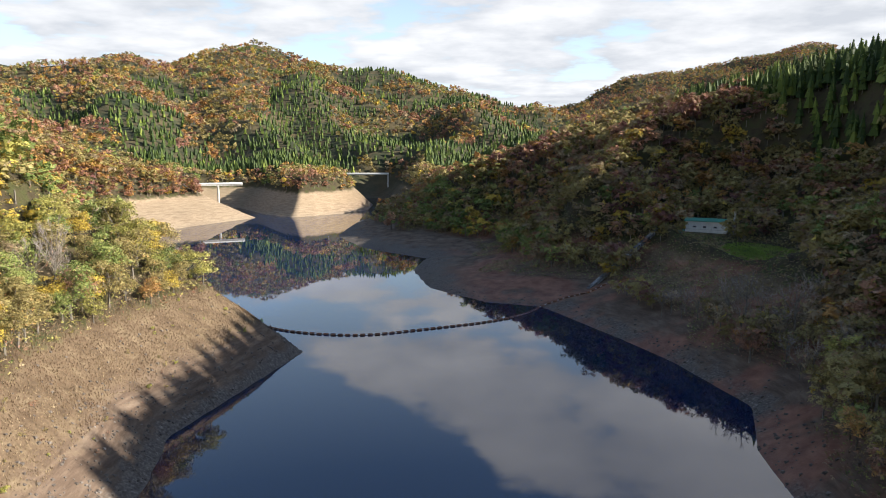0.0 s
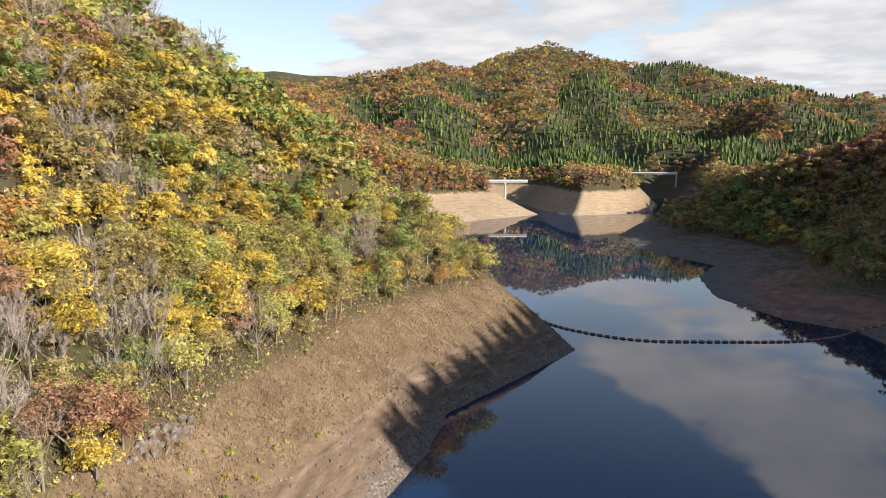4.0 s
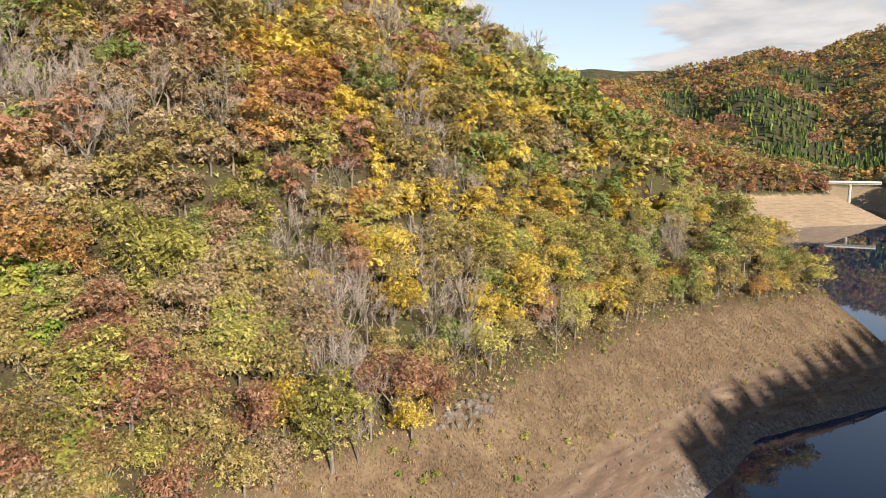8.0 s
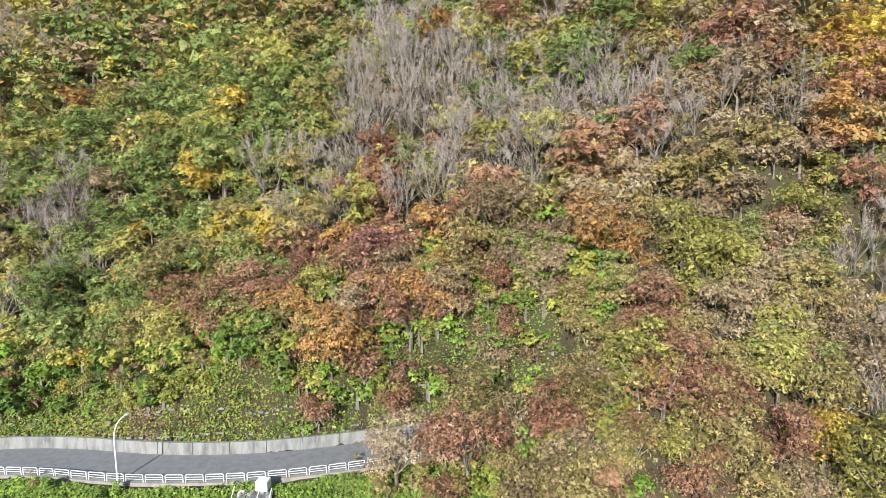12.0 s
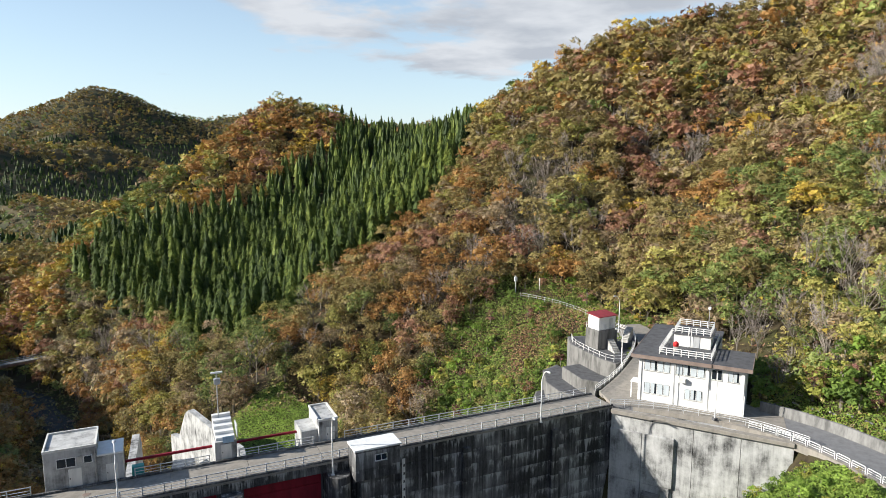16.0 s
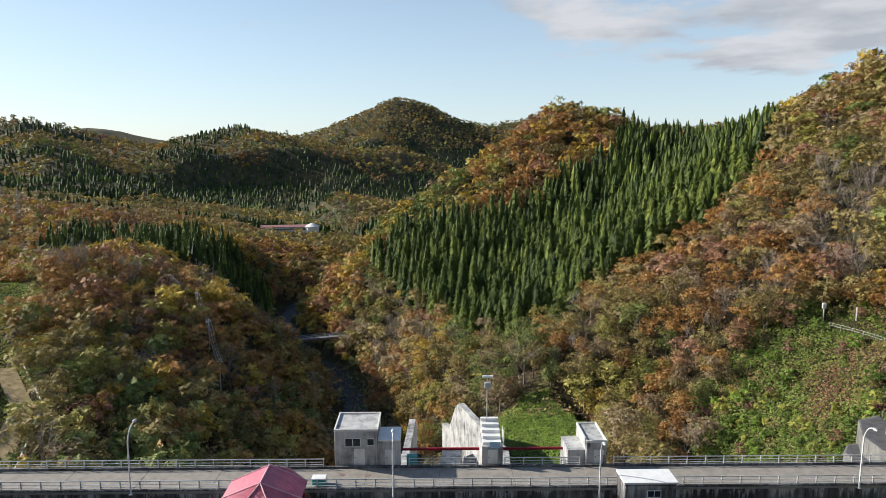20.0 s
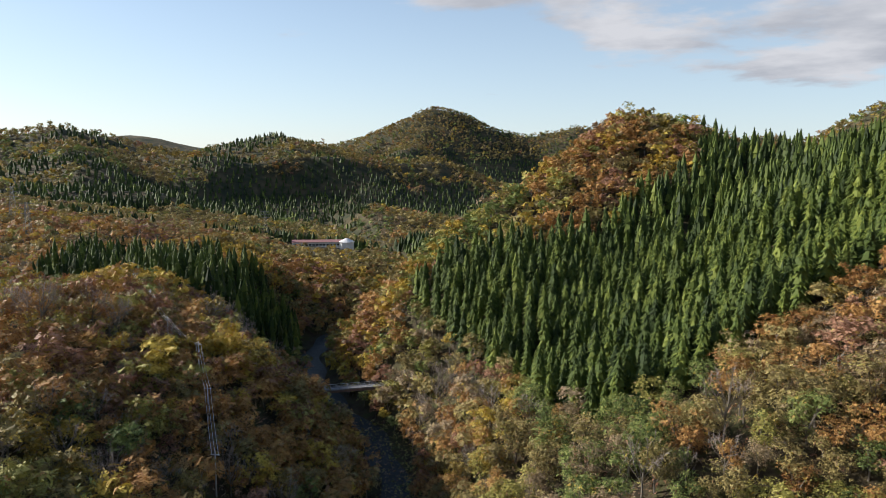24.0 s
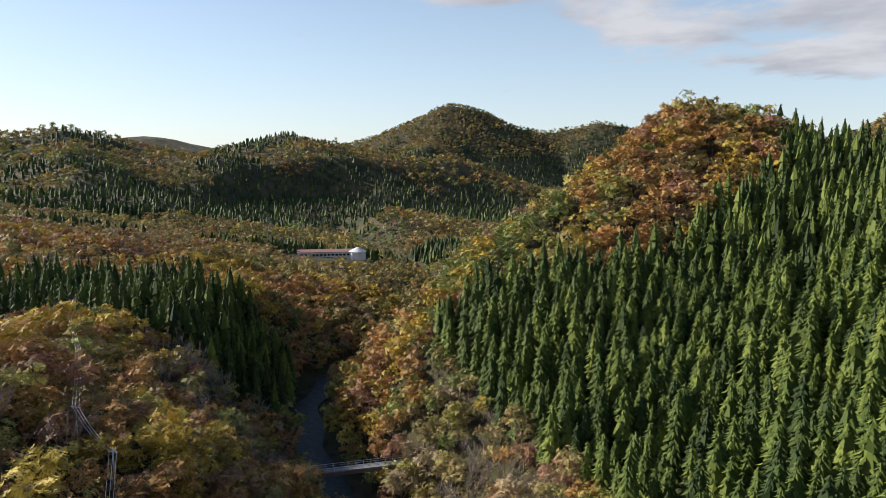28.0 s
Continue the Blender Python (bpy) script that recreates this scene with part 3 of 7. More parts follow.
def graded(lo, hi, fine_lo, fine_hi, fine, grow):
    v = list(np.arange(fine_lo, fine_hi + 0.1, fine))
    s, q = fine, fine_hi
    while q < hi:
        s *= grow
        q += s
        v.append(q)
    s, q = fine, fine_lo
    while q > lo:
        s *= grow
        q -= s
        v.insert(0, q)
    return np.array(v)


GX = graded(-4300, 4300, -330, 220, 2.6, 1.045)
GY = graded(-4300, 4300, -470, 330, 2.6, 1.035)
HX, HY = np.meshgrid(GX, GY)
HZ = land(HX, HY)


def ground(x, y):
    """Height of the ground sheet, between its grid points."""
    x, y = np.asarray(x, float), np.asarray(y, float)
    i = np.clip(np.searchsorted(GX, x) - 1, 0, len(GX) - 2)
    j = np.clip(np.searchsorted(GY, y) - 1, 0, len(GY) - 2)
    u = (x - GX[i]) / (GX[i + 1] - GX[i])
    v = (y - GY[j]) / (GY[j + 1] - GY[j])
    return (HZ[j, i] * (1 - u) + HZ[j, i + 1] * u) * (1 - v) + (HZ[j + 1, i] * (1 - u) + HZ[j + 1, i + 1] * u) * v


def mesh_np(name, verts, faces, mats, index=None, flat=True, normals=None, tint=None):
    """A mesh from arrays; faces all of one corner count. Leaves take the normals of their crown."""
    me = bpy.data.meshes.new(name)
    verts, faces = np.asarray(verts, np.float32), np.asarray(faces, np.int32)
    n, k = faces.shape
    me.vertices.add(len(verts))
    me.vertices.foreach_set("co", verts.ravel())
    me.loops.add(n * k)
    me.loops.foreach_set("vertex_index", faces.ravel())
    me.polygons.add(n)
    me.polygons.foreach_set("loop_start", np.arange(0, n * k, k, dtype=np.int32))
    me.polygons.foreach_set("loop_total", np.full(n, k, np.int32))
    for m in mats:
        me.materials.append(m)
    if index is not None:
        me.polygons.foreach_set("material_index", np.asarray(index, np.int32))
    me.polygons.foreach_set("use_smooth", np.full(n, not flat))
    me.update()
    me.validate()
    if normals is not None:
        me.attributes.new("custom_normal", "FLOAT_VECTOR", "POINT").data.foreach_set("vector", np.asarray(normals, np.float32).ravel())
    if tint is not None:
        me.attributes.new("tint", "FLOAT", "FACE").data.foreach_set("value", np.full(n, tint, np.float32) if np.isscalar(tint) else np.asarray(tint, np.float32))
    return me


def sheet(nx, ny):
    i, j = np.meshgrid(np.arange(nx - 1), np.arange(ny - 1))
    a = (j * nx + i).ravel()
    return np.stack([a, a + 1, a + 1 + nx, a + nx], 1)


ground_ob = new("ground", mesh_np("ground", np.stack([HX.ravel(), HY.ravel(), HZ.ravel()], 1), sheet(len(GX), len(GY)), [LAND], flat=False))
tagged(ground_ob, "forested valley slopes with bare drawdown banks", "ground", kind="structure")
lake = new("water", mesh_np("water", [(-330, -79.5, WATER_Z), (-50, -79.0, WATER_Z), (80, -58.8, WATER_Z), (140, -50, WATER_Z), (140, 900, WATER_Z), (-330, 900, WATER_Z)], [(0, 1, 2, 3, 4, 5)], [WATER]))
tagged(lake, "still dark blue reservoir water mirroring the sky", "water", kind="structure")

# ---- helpers for things ----
def part(name, bm, material, parent, label=""):
    """Links a bmesh as one mesh object under a thing or a part."""
    me = bpy.data.meshes.new(name)
    bmesh.ops.recalc_face_normals(bm, faces=bm.faces)
    bm.to_mesh(me)
    bm.free()
    me.materials.append(material)
    ob = new(name, me)
    ob.parent = parent
    return tagged(ob, label) if label else ob


def twin(ob, m, parent=None):
    """Another object on the same mesh."""
    o = new(ob.name.split(".")[0], ob.data)
    o.parent = parent or ob.parent
    o.matrix_basis = m
    return o


def thing(name, m, label, category, group="", kind=""):
    ob = new(name)
    ob.matrix_world = m
    return tagged(ob, label, category, group, kind)


def box_bm(bm, x0, y0, z0, x1, y1, z1, m=None):
    vs = [bm.verts.new(Vector(p) if m is None else m @ Vector(p)) for p in
          ((x0, y0, z0), (x1, y0, z0), (x1, y1, z0), (x0, y1, z0), (x0, y0, z1), (x1, y0, z1), (x1, y1, z1), (x0, y1, z1))]
    for f in ((3, 2, 1, 0), (4, 5, 6, 7), (0, 1, 5, 4), (1, 2, 6, 5), (2, 3, 7, 6), (3, 0, 4, 7)):
        bm.faces.new([vs[i] for i in f])


def box(x0, y0, z0, x1, y1, z1, bevel=0.0, m=None):
    bm = bmesh.new()
    box_bm(bm, x0, y0, z0, x1, y1, z1, m)
    if bevel:
        bmesh.ops.bevel(bm, geom=bm.edges[:], offset=bevel, segments=1, affect="EDGES")
    return bm


def prism(points, z0, z1, bevel=0.0):
    """An upright body on a plan outline."""
    bm = bmesh.new()
    lo = [bm.verts.new((*p, z0)) for p in points]
    hi = [bm.verts.new((*p, z1)) for p in points]
    bm.faces.new(lo[::-1])
    bm.faces.new(hi)
    k = len(points)
    for i in range(k):
        bm.faces.new((lo[i], lo[(i + 1) % k], hi[(i + 1) % k], hi[i]))
    if bevel:
        bmesh.ops.bevel(bm, geom=bm.edges[:], offset=bevel, segments=1, affect="EDGES")
    return bm


def profile(points, x0, x1):
    """A body that runs along x with an outline in y and z."""
    bm = bmesh.new()
    a = [bm.verts.new((x0, *p)) for p in points]
    b = [bm.verts.new((x1, *p)) for p in points]
    bm.faces.new(a)
    bm.faces.new(b[::-1])
    k = len(points)
    for i in range(k):
        bm.faces.new((a[i], b[i], b[(i + 1) % k], a[(i + 1) % k]))
    return bm


def tube(points, radius, sides=8, bm=None, taper=1.0):
    """A round bar along a line of points."""
    bm = bm or bmesh.new()
    pts = [Vector(p) for p in points]
    rings = []
    for i, p in enumerate(pts):
        d = (pts[min(i + 1, len(pts) - 1)] - pts[max(i - 1, 0)]).normalized()
        a = d.cross(Vector((0.31, 0.22, 0.93) if abs(d.z) < 0.9 else (1, 0.2, 0))).normalized()
        b = d.cross(a)
        r = radius * (1 + (taper - 1) * i / max(1, len(pts) - 1))
        rings.append([bm.verts.new(p + (a * math.cos(q) + b * math.sin(q)) * r) for q in (2 * math.pi * j / sides for j in range(sides))])
    for r0, r1 in zip(rings, rings[1:]):
        for j in range(sides):
            bm.faces.new((r0[j], r0[(j + 1) % sides], r1[(j + 1) % sides], r1[j]))
    bm.faces.new(rings[0][::-1])
    bm.faces.new(rings[-1])
    return bm


def strip(points, width, z0, z1):
    """A road slab along plan points."""
    bm = bmesh.new()
    pts = [Vector((p[0], p[1], 0)) for p in points]
    rows = []
    for i, p in enumerate(pts):
        d = (pts[min(i + 1, len(pts) - 1)] - pts[max(i - 1, 0)]).normalized()
        s = Vector((-d.y, d.x, 0)) * width / 2
        rows.append([bm.verts.new((q.x, q.y, z)) for q, z in ((p + s, z0), (p + s, z1), (p - s, z1), (p - s, z0))])
    for a, b in zip(rows, rows[1:]):
        for j in range(4):
            bm.faces.new((a[j], a[(j + 1) % 4], b[(j + 1) % 4], b[j]))
    bm.faces.new(rows[0])
    bm.faces.new(rows[-1][::-1])
    return bm


def curve_points(pts, step):
    """Points at even steps along a smoothed plan line."""
    p = np.array(pts, float)
    for _ in range(2):
        q = [p[0]]
        for a, b in zip(p, p[1:]):
            q += [a * 0.75 + b * 0.25, a * 0.25 + b * 0.75]
        p = np.array(q + [p[-1]])
    seg = np.hypot(*(p[1:] - p[:-1]).T[:2])
    at = np.concatenate([[0], np.cumsum(seg)])
    s = np.arange(0, at[-1], step)
    return np.stack([np.interp(s, at, p[:, k]) for k in range(p.shape[1])], 1)


def offset_line(pts, off):
    p = np.asarray(pts, float)
    d = np.gradient(p[:, :2], axis=0)
    d /= np.linalg.norm(d, axis=1, keepdims=True)
    q = p.copy()
    q[:, 0] -= d[:, 1] * off
    q[:, 1] += d[:, 0] * off
    return q


# ---- the dam: s runs along the crest, n towards the lake ----
DAM = pose(0, -69.7, 0, 0, 0, math.degrees(math.atan2(0.154, 0.988)))
dam = thing("dam", DAM, "long grey weathered concrete gravity dam with two red spillway gates", "dam")
JOINTS = [-46.5, -39.5, -29.5, -19.5, -9.2, 16.4, 22.0, 32, 42, 52, 62, 74]


def monolith(s0, s1, top=-0.25):
    """One block of the wall, its lake face grooved at each lift."""
    face = [(0.45, top)]
    z = top - 1.9
    while z > -27:
        face += [(0.45, z + 0.05), (0.39, z + 0.02), (0.39, z - 0.02), (0.45, z - 0.05)]
        z -= 1.9
    return profile(face + [(0.45, -28), (-4.2, -28), (-4.2, top)], s0 + 0.04, s1 - 0.04)


for a, b in zip(JOINTS, JOINTS[1:]):
    if a == -9.2:
        continue
    part("wall_block", monolith(a, b), CONCRETE, dam)
    part("downstream_face", profile([(-4.1, -1.0), (-4.1, -4), (-40, -55), (0, -55), (0.2, -26), (0.2, -4)], a + 0.02, b - 0.02), CONCRETE, dam)
# stub walls that thicken the wall at the joints
for s in (-37.0, -24.0, 30.5, 44.0, 57.0):
    part("pilaster", box(s - 0.55, 0.46, -26, s + 0.55, 0.95, -1.6, 0.05), CONCRETE, dam)
# crest deck, cast in bays
s = -46.5
while s < 74:
    e = min(s + 8.0, 74)
    part("deck_slab", box(s + 0.015, -4.5, -0.24, e - 0.015, 0.62, 0.0, 0.02), DECK, dam)
    s = e
for nn in (-4.45, 0.32):
    part("kerb", box(-46.5, nn, 0.004, 74, nn + 0.28, 0.22, 0.02), CONCRETE, dam, "stained concrete kerb")
part("deck_beam", box(-9.3, 0.05, -1.25, 16.4, 0.5, -0.26, 0.03), CONCRETE, dam)
# spillway piers with round noses, and the gates between them
for sc, w in ((15.2, 1.15), (3.75, 1.1), (-7.75, 1.25)):
    ring_pts = [(sc - w, -4.0), (sc + w, -4.0), (sc + w, 1.3)]
    ring_pts += [(sc + w * math.cos(q), 1.3 + w * math.sin(q)) for q in (math.pi * k / 8 for k in range(1, 8))]
    ring_pts += [(sc - w, 1.3)]
    part("pier", prism(ring_pts, -30, -1.26, 0.04), CONCRETE, dam, "round-nosed concrete pier")
for s0, s1 in ((4.95, 13.95), (-6.4, 2.55)):
    gate = part("spillway_gate", box(s0, -1.35, -13, s1, -1.0, -1.3), RED, dam, "dark red steel spillway gate")
    for k in range(5):
        part("stiffener", box(s0 + 0.02, -1.0, -3.2 - 2 * k, s1 - 0.02, -0.86, -3.0 - 2 * k), RED, gate)
    for q in (s0 + 0.12, s1 - 0.12):
        part("guide", box(q - 0.1, -0.98, -13, q + 0.1, -0.70, -1.3), DARK, gate, "dark steel guide channel")
part("spillway_chute", profile([(-1.4, -13), (-5, -13.5), (-34, -52), (-34, -56), (0, -56)], -6.4, 13.9), CONCRETE, dam)
# level gauge on the wall
gauge = part("level_gauge", box(-15.75, 0.97, -14, -15.35, 1.03, -1.2), WHITE, dam, "white staff gauge with dark marks")
for k in range(11):
    part("gauge_mark", box(-15.7, 1.035, -2.2 - k, -15.5, 1.045, -1.9 - k), DARK, gauge)

# ---- railings along the crest ----
for nn, s0, s1 in ((0.36, -44.5, 73), (-4.3, -45, 22.4), (-4.3, 12.9, 5.4), (-4.3, 2.2, -6.2), (-4.3, -10.0, -45.5)):
    a, b = min(s0, s1), max(s0, s1)
    if (nn, s0) == (-4.3, -45):
        a, b = 22.4, 73
    rail = thing("railing", DAM, "weathered pale steel railing along the dam crest", "railing", "crest railings")
    post = None
    k = int((b - a) / 2.0)
    for i in range(k + 1):
        m = pose(a + (b - a) * i / k, nn, 0.2)
        if post is None:
            post = part("post", box(-0.05, -0.06, 0, 0.05, 0.06, 0.92), GALV, rail)
            post.matrix_basis = m
        else:
            twin(post, m)
    for z, t in ((0.38, 0.05), (0.68, 0.05), (1.02, 0.09)):
        part("rail", box(a, nn - 0.035, z, b, nn + 0.035, z + t, 0.01), GALV, rail)


# ---- street lamps ----
def street_lamp(height=7.3, reach=1.5):
    lamp = thing("street_lamp", Matrix.Identity(4), "tall white street lamp with a curved arm", "street lamp", "lamps along the road")
    pts = [(0, 0, 0), (0, 0, height * 0.72)]
    pts += [(reach * (1 - math.cos(q)), 0, height * 0.72 + height * 0.27 * math.sin(q)) for q in (math.pi / 2 * k / 6 for k in range(1, 7))]
    part("pole", tube(pts, 0.085, 8, None, 0.55), WHITE, lamp)
    part("base_plate", box(-0.2, -0.2, 0, 0.2, 0.2, 0.05, 0.01), GALV, lamp)
    head = bmesh.new()
    bmesh.ops.create_uvsphere(head, u_segments=10, v_segments=6, radius=0.26, matrix=pose(reach + 0.25, 0, height - 0.02) @ Matrix.Diagonal((1.5, 0.75, 0.55, 1)))
    part("lamp_head", head, GALV, lamp, "grey metal lamp head")
    return lamp


lamp_0 = street_lamp()
lamp_0.matrix_world = DAM @ pose(41.4, 0.75, -0.2, 0, 0, -92)
for s, nn, yaw_ in ((14.4, 1.3, -88), (-7.0, 1.3, -95), (-34.7, 0.75, -95)):
    copy_thing(lamp_0, DAM @ pose(s, nn, -1.26 if nn > 1 else -0.2, 0, 0, yaw_ + 180 if s < 10 else yaw_))
for xx, yy, yaw_ in ((-61.6, -42.0, 160), (-67.2, -110.6, 25), (-55.2, -89.6, 25)):
    copy_thing(lamp_0, pose(xx, yy, -0.3, 0, 0, yaw_))


# ---- houses on the crest ----
def window(parent, x0, x1, z0, z1, y, face=1, panes=2, label="aluminium window with dark glass"):
    """A framed window in a wall at y that faces along y."""
    win = part("window", box(x0, y - 0.02, z0, x1, y + 0.03 * face, z1), GLASS, parent, label)
    f = bmesh.new()
    t, o = 0.06, 0.055 * face
    for q in ((x0 - t, z0 - t, x1 + t, z0), (x0 - t, z1, x1 + t, z1 + t), (x0 - t, z0, x0, z1), (x1, z0, x1 + t, z1)):
        box_bm(f, q[0], min(y, y + o), q[1], q[2], max(y, y + o), q[3])
    for k in range(1, panes):
        xc = x0 + (x1 - x0) * k / panes
        box_bm(f, xc - 0.03, min(y, y + o), z0, xc + 0.03, max(y, y + o), z1)
    part("frame", f, WHITE, win)
    part("sill", box(x0 - 0.1, min(y, y + 0.1 * face), z0 - 0.12, x1 + 0.1, max(y, y + 0.1 * face), z0 - 0.065), GREYC, win)
    return win


def door(parent, x0, x1, z0, z1, y, face=1, mat=None, label="pale steel door"):
    d = part("door", box(x0, min(y, y + 0.05 * face), z0, x1, max(y, y + 0.05 * face), z1, 0.01), mat or PALE, parent, label)
    part("handle", box(x1 - 0.18, min(y + 0.05 * face, y + 0.11 * face), (z0 + z1) / 2 - 0.06, x1 - 0.08, max(y + 0.05 * face, y + 0.11 * face), (z0 + z1) / 2 + 0.06), DARK, d)
    return d


def parapet_roof(parent, x0, y0, x1, y1, z, h=0.25):
    part("roof", box(x0 + 0.14, y0 + 0.14, z, x1 - 0.14, y1 - 0.14, z + 0.06), CONC_PALE, parent, "pale weathered roof slab")
    f = bmesh.new()
    for q in ((x0, y0, x1, y0 + 0.16), (x0, y1 - 0.16, x1, y1), (x0, y0 + 0.16, x0 + 0.16, y1 - 0.16), (x1 - 0.16, y0 + 0.16, x1, y1 - 0.16)):
        box_bm(f, q[0], q[1], z, q[2], q[3], z + h)
    part("parapet", f, PALE, parent)


hoist = thing("hoist_house", DAM, "pale stained concrete hoist house beside the crest road", "building", "hoist houses")
part("wall", box(16.4, -9.6, -8, 21.2, -4.72, 4.1, 0.03), CONC_PALE, hoist)
parapet_roof(hoist, 16.35, -9.65, 21.25, -4.67, 4.1)
window(hoist, 18.35, 20.0, 2.35, 3.25, -4.72)
window(hoist, 16.85, 17.55, 2.5, 3.2, -4.72, 1, 1)
part("vent", box(17.75, -4.71, 2.7, 18.2, -4.6, 3.3), GREYC, hoist, "grey louvred vent")
dd = door(hoist, 17.85, 19.05, 0.05, 2.05, -4.72)
part("annex_wall", box(13.95, -8.2, -8, 16.38, -4.75, 2.9, 0.03), CONC_PALE, hoist)
part("annex_roof", box(13.9, -8.25, 2.9, 16.38, -4.7, 3.1, 0.02), WHITE, hoist)
door(hoist, 14.5, 15.6, 0.05, 1.9, -4.75)
part("drain_pipe", tube([(16.55, -4.66, 4.0), (16.55, -4.66, 0)], 0.05, 6), GREYC, hoist)

mid = thing("gate_tower", DAM, "narrow stepped concrete gate tower with a mast", "building", "hoist houses")
part("wall", box(2.4, -9.2, -12, 4.75, -4.72, 2.2, 0.03), CONC_PALE, mid)
for k in range(5):
    part("step", box(2.55, -9.1 + k * 0.05, 2.2 + 0.0, 4.6, -8.6 + k * 0.86, 2.5 + (4 - k) * 0.35, 0.02), WHITE, mid)
door(mid, 3.0, 4.1, 0.05, 1.85, -4.72)
part("sign", box(2.7, -4.71, 2.0, 3.9, -4.66, 2.75), paint("pale_blue_board", (0.35, 0.5, 0.65)), mid, "pale blue board")
part("mast", tube([(3.9, -8.6, 2.4), (3.9, -8.6, 9.2)], 0.06, 6), GALV, mid)
part("mast_box", box(3.5, -8.8, 7.6, 4.2, -8.4, 8.3, 0.03), GALV, mid)
part("mast_lamp", box(3.2, -8.75, 8.9, 4.5, -8.45, 9.1, 0.03), WHITE, mid)
part("ladder", box(2.2, -7.0, 2.2, 2.3, -5.2, 3.6), GALV, mid)

small = thing("hoist_house", DAM, "small white concrete hoist house on the crest", "building", "hoist houses")
part("wall", box(-9.3, -9.8, -8, -7.0, -4.72, 2.6, 0.03), CONC_PALE, small)
parapet_roof(small, -9.35, -9.85, -6.95, -4.67, 2.6)
part("annex_wall", box(-7.0, -9.0, -8, -5.0, -5.2, 1.5, 0.03), CONC_PALE, small)
window(small, -8.9, -8.4, 1.2, 1.6, -4.72, 1, 1)
door(small, -8.9, -7.9, 0.05, 1.75, -4.72)

gantry = thing("stoplog_beam", DAM, "two red painted steel beams spanning the gates", "beam")
part("beam", box(4.8, -8.0, 0.35, 13.9, -7.75, 0.62, 0.02), RED, gantry, "bright red steel beam")
part("beam", box(-5.0, -8.0, 0.35, 2.35, -7.75, 0.62, 0.02), RED, gantry, "bright red steel beam")
cab = thing("equipment_cabinet", DAM, "small teal equipment cabinet beside the railing", "cabinet")
part("body", box(12.0, -5.6, -0.2, 13.2, -4.9, 1.0, 0.04), TEAL, cab)
crate = thing("crate", DAM, "teal plastic crate on the crest road", "crate")
part("body", box(21.6, -1.2, 0.01, 23.0, -0.3, 0.75, 0.05), TEAL, crate)
part("lid", box(21.55, -1.25, 0.75, 23.05, -0.25, 0.83, 0.02), WHITE, crate)
for s, nn in ((20.2, -2.8), (17.4, -2.6)):
    cover = thing("manhole_cover", DAM @ pose(s, nn, 0.004), "round rusty manhole cover in the deck", "manhole cover", "manhole covers")
    bm = bmesh.new()
    bmesh.ops.create_cone(bm, cap_ends=True, segments=16, radius1=0.38, radius2=0.36, depth=0.02, matrix=pose(0, 0, 0.01))
    part("plate", bm, BROWN, cover)

# box on the lake side, on a round stub
kiosk = thing("gate_kiosk", DAM, "stained concrete kiosk with a flat white roof on the lake side", "building", "hoist houses")
part("wall", box(-14.2, 0.66, -1.6, -9.0, 3.4, 1.9, 0.03), CONCRETE, kiosk)
part("roof", box(-14.35, 0.64, 1.9, -8.85, 3.55, 2.1, 0.02), WHITE, kiosk)
window(kiosk, -12.6, -11.3, 0.5, 1.15, 3.4)
part("support", box(-13.4, 0.5, -12, -9.8, 2.9, -1.6), CONCRETE, kiosk)

# intake tower: eight-sided hut with a ribbed pink roof
tower = thing("intake_tower", DAM @ pose(26.3, 5.7, 0), "octagonal intake tower hut with a faded pink ribbed roof", "tower")


def octagon(r, z, turn=0.0, sx=1.0):
    return [Vector((r * sx * math.cos(turn + math.pi * 2 * k / 8), r * math.sin(turn + math.pi * 2 * k / 8), z)) for k in range(8)]


T8 = math.pi / 8


def long_octagon(k, z=0.0):
    """The tower's plan, longer towards the lake, drawn out by k."""
    k = k * 0.88
    return [Vector((x_ * k, y_ * k, z)) for x_, y_ in ((4.2, 1.9), (1.85, 4.9), (-1.85, 4.9), (-4.2, 1.9), (-4.2, -1.9), (-1.85, -4.6), (1.85, -4.6), (4.2, -1.9))]


part("wall", prism([v.xy for v in long_octagon(0.86)], 0.06, 2.95), PALE, tower)
part("shaft", prism([v.xy for v in octagon(2.9, 0, T8)], -40, -0.35), CONCRETE, tower)
part("platform", prism([v.xy for v in long_octagon(1.08)], -0.34, 0.05, 0.03), paint("red_brown_deck", (0.30, 0.12, 0.08)), tower, "red-brown balcony floor")
eave = long_octagon(1.0, 2.85)
fore, aft = Vector((0, 1.7, 4.4)), Vector((0, -1.9, 4.4))
for k in range(8):
    a, b = eave[k], eave[(k + 1) % 8]
    ta, tb = (fore if a.y > 0 else aft), (fore if b.y > 0 else aft)
    bm = bmesh.new()
    ribs = 14
    rows_ = []
    for i in range(ribs * 2 + 1):
        t = i / (ribs * 2)
        lift = Vector((0, 0, 0.05 * (i % 2)))
        e_, c_ = a.lerp(b, t) + lift, ta.lerp(tb, t) + lift * 0.4
        rows_.append((bm.verts.new(c_ + (e_ - c_) * 0.02), bm.verts.new(e_), bm.verts.new(e_ - Vector((0, 0, 0.14)))))
    for p, q in zip(rows_, rows_[1:]):
        bm.faces.new((p[0], p[1], q[1], q[0]))
        bm.faces.new((p[1], p[2], q[2], q[1]))
    part("roof_panel", bm, PINK, tower, "ribbed pink metal roof panel" if k == 0 else "")
    part("hip_cap", tube([a + Vector((0, 0, 0.05)), ta + Vector((0, 0, 0.05))], 0.07, 5), PINK_PALE, tower, "pale hip cap")
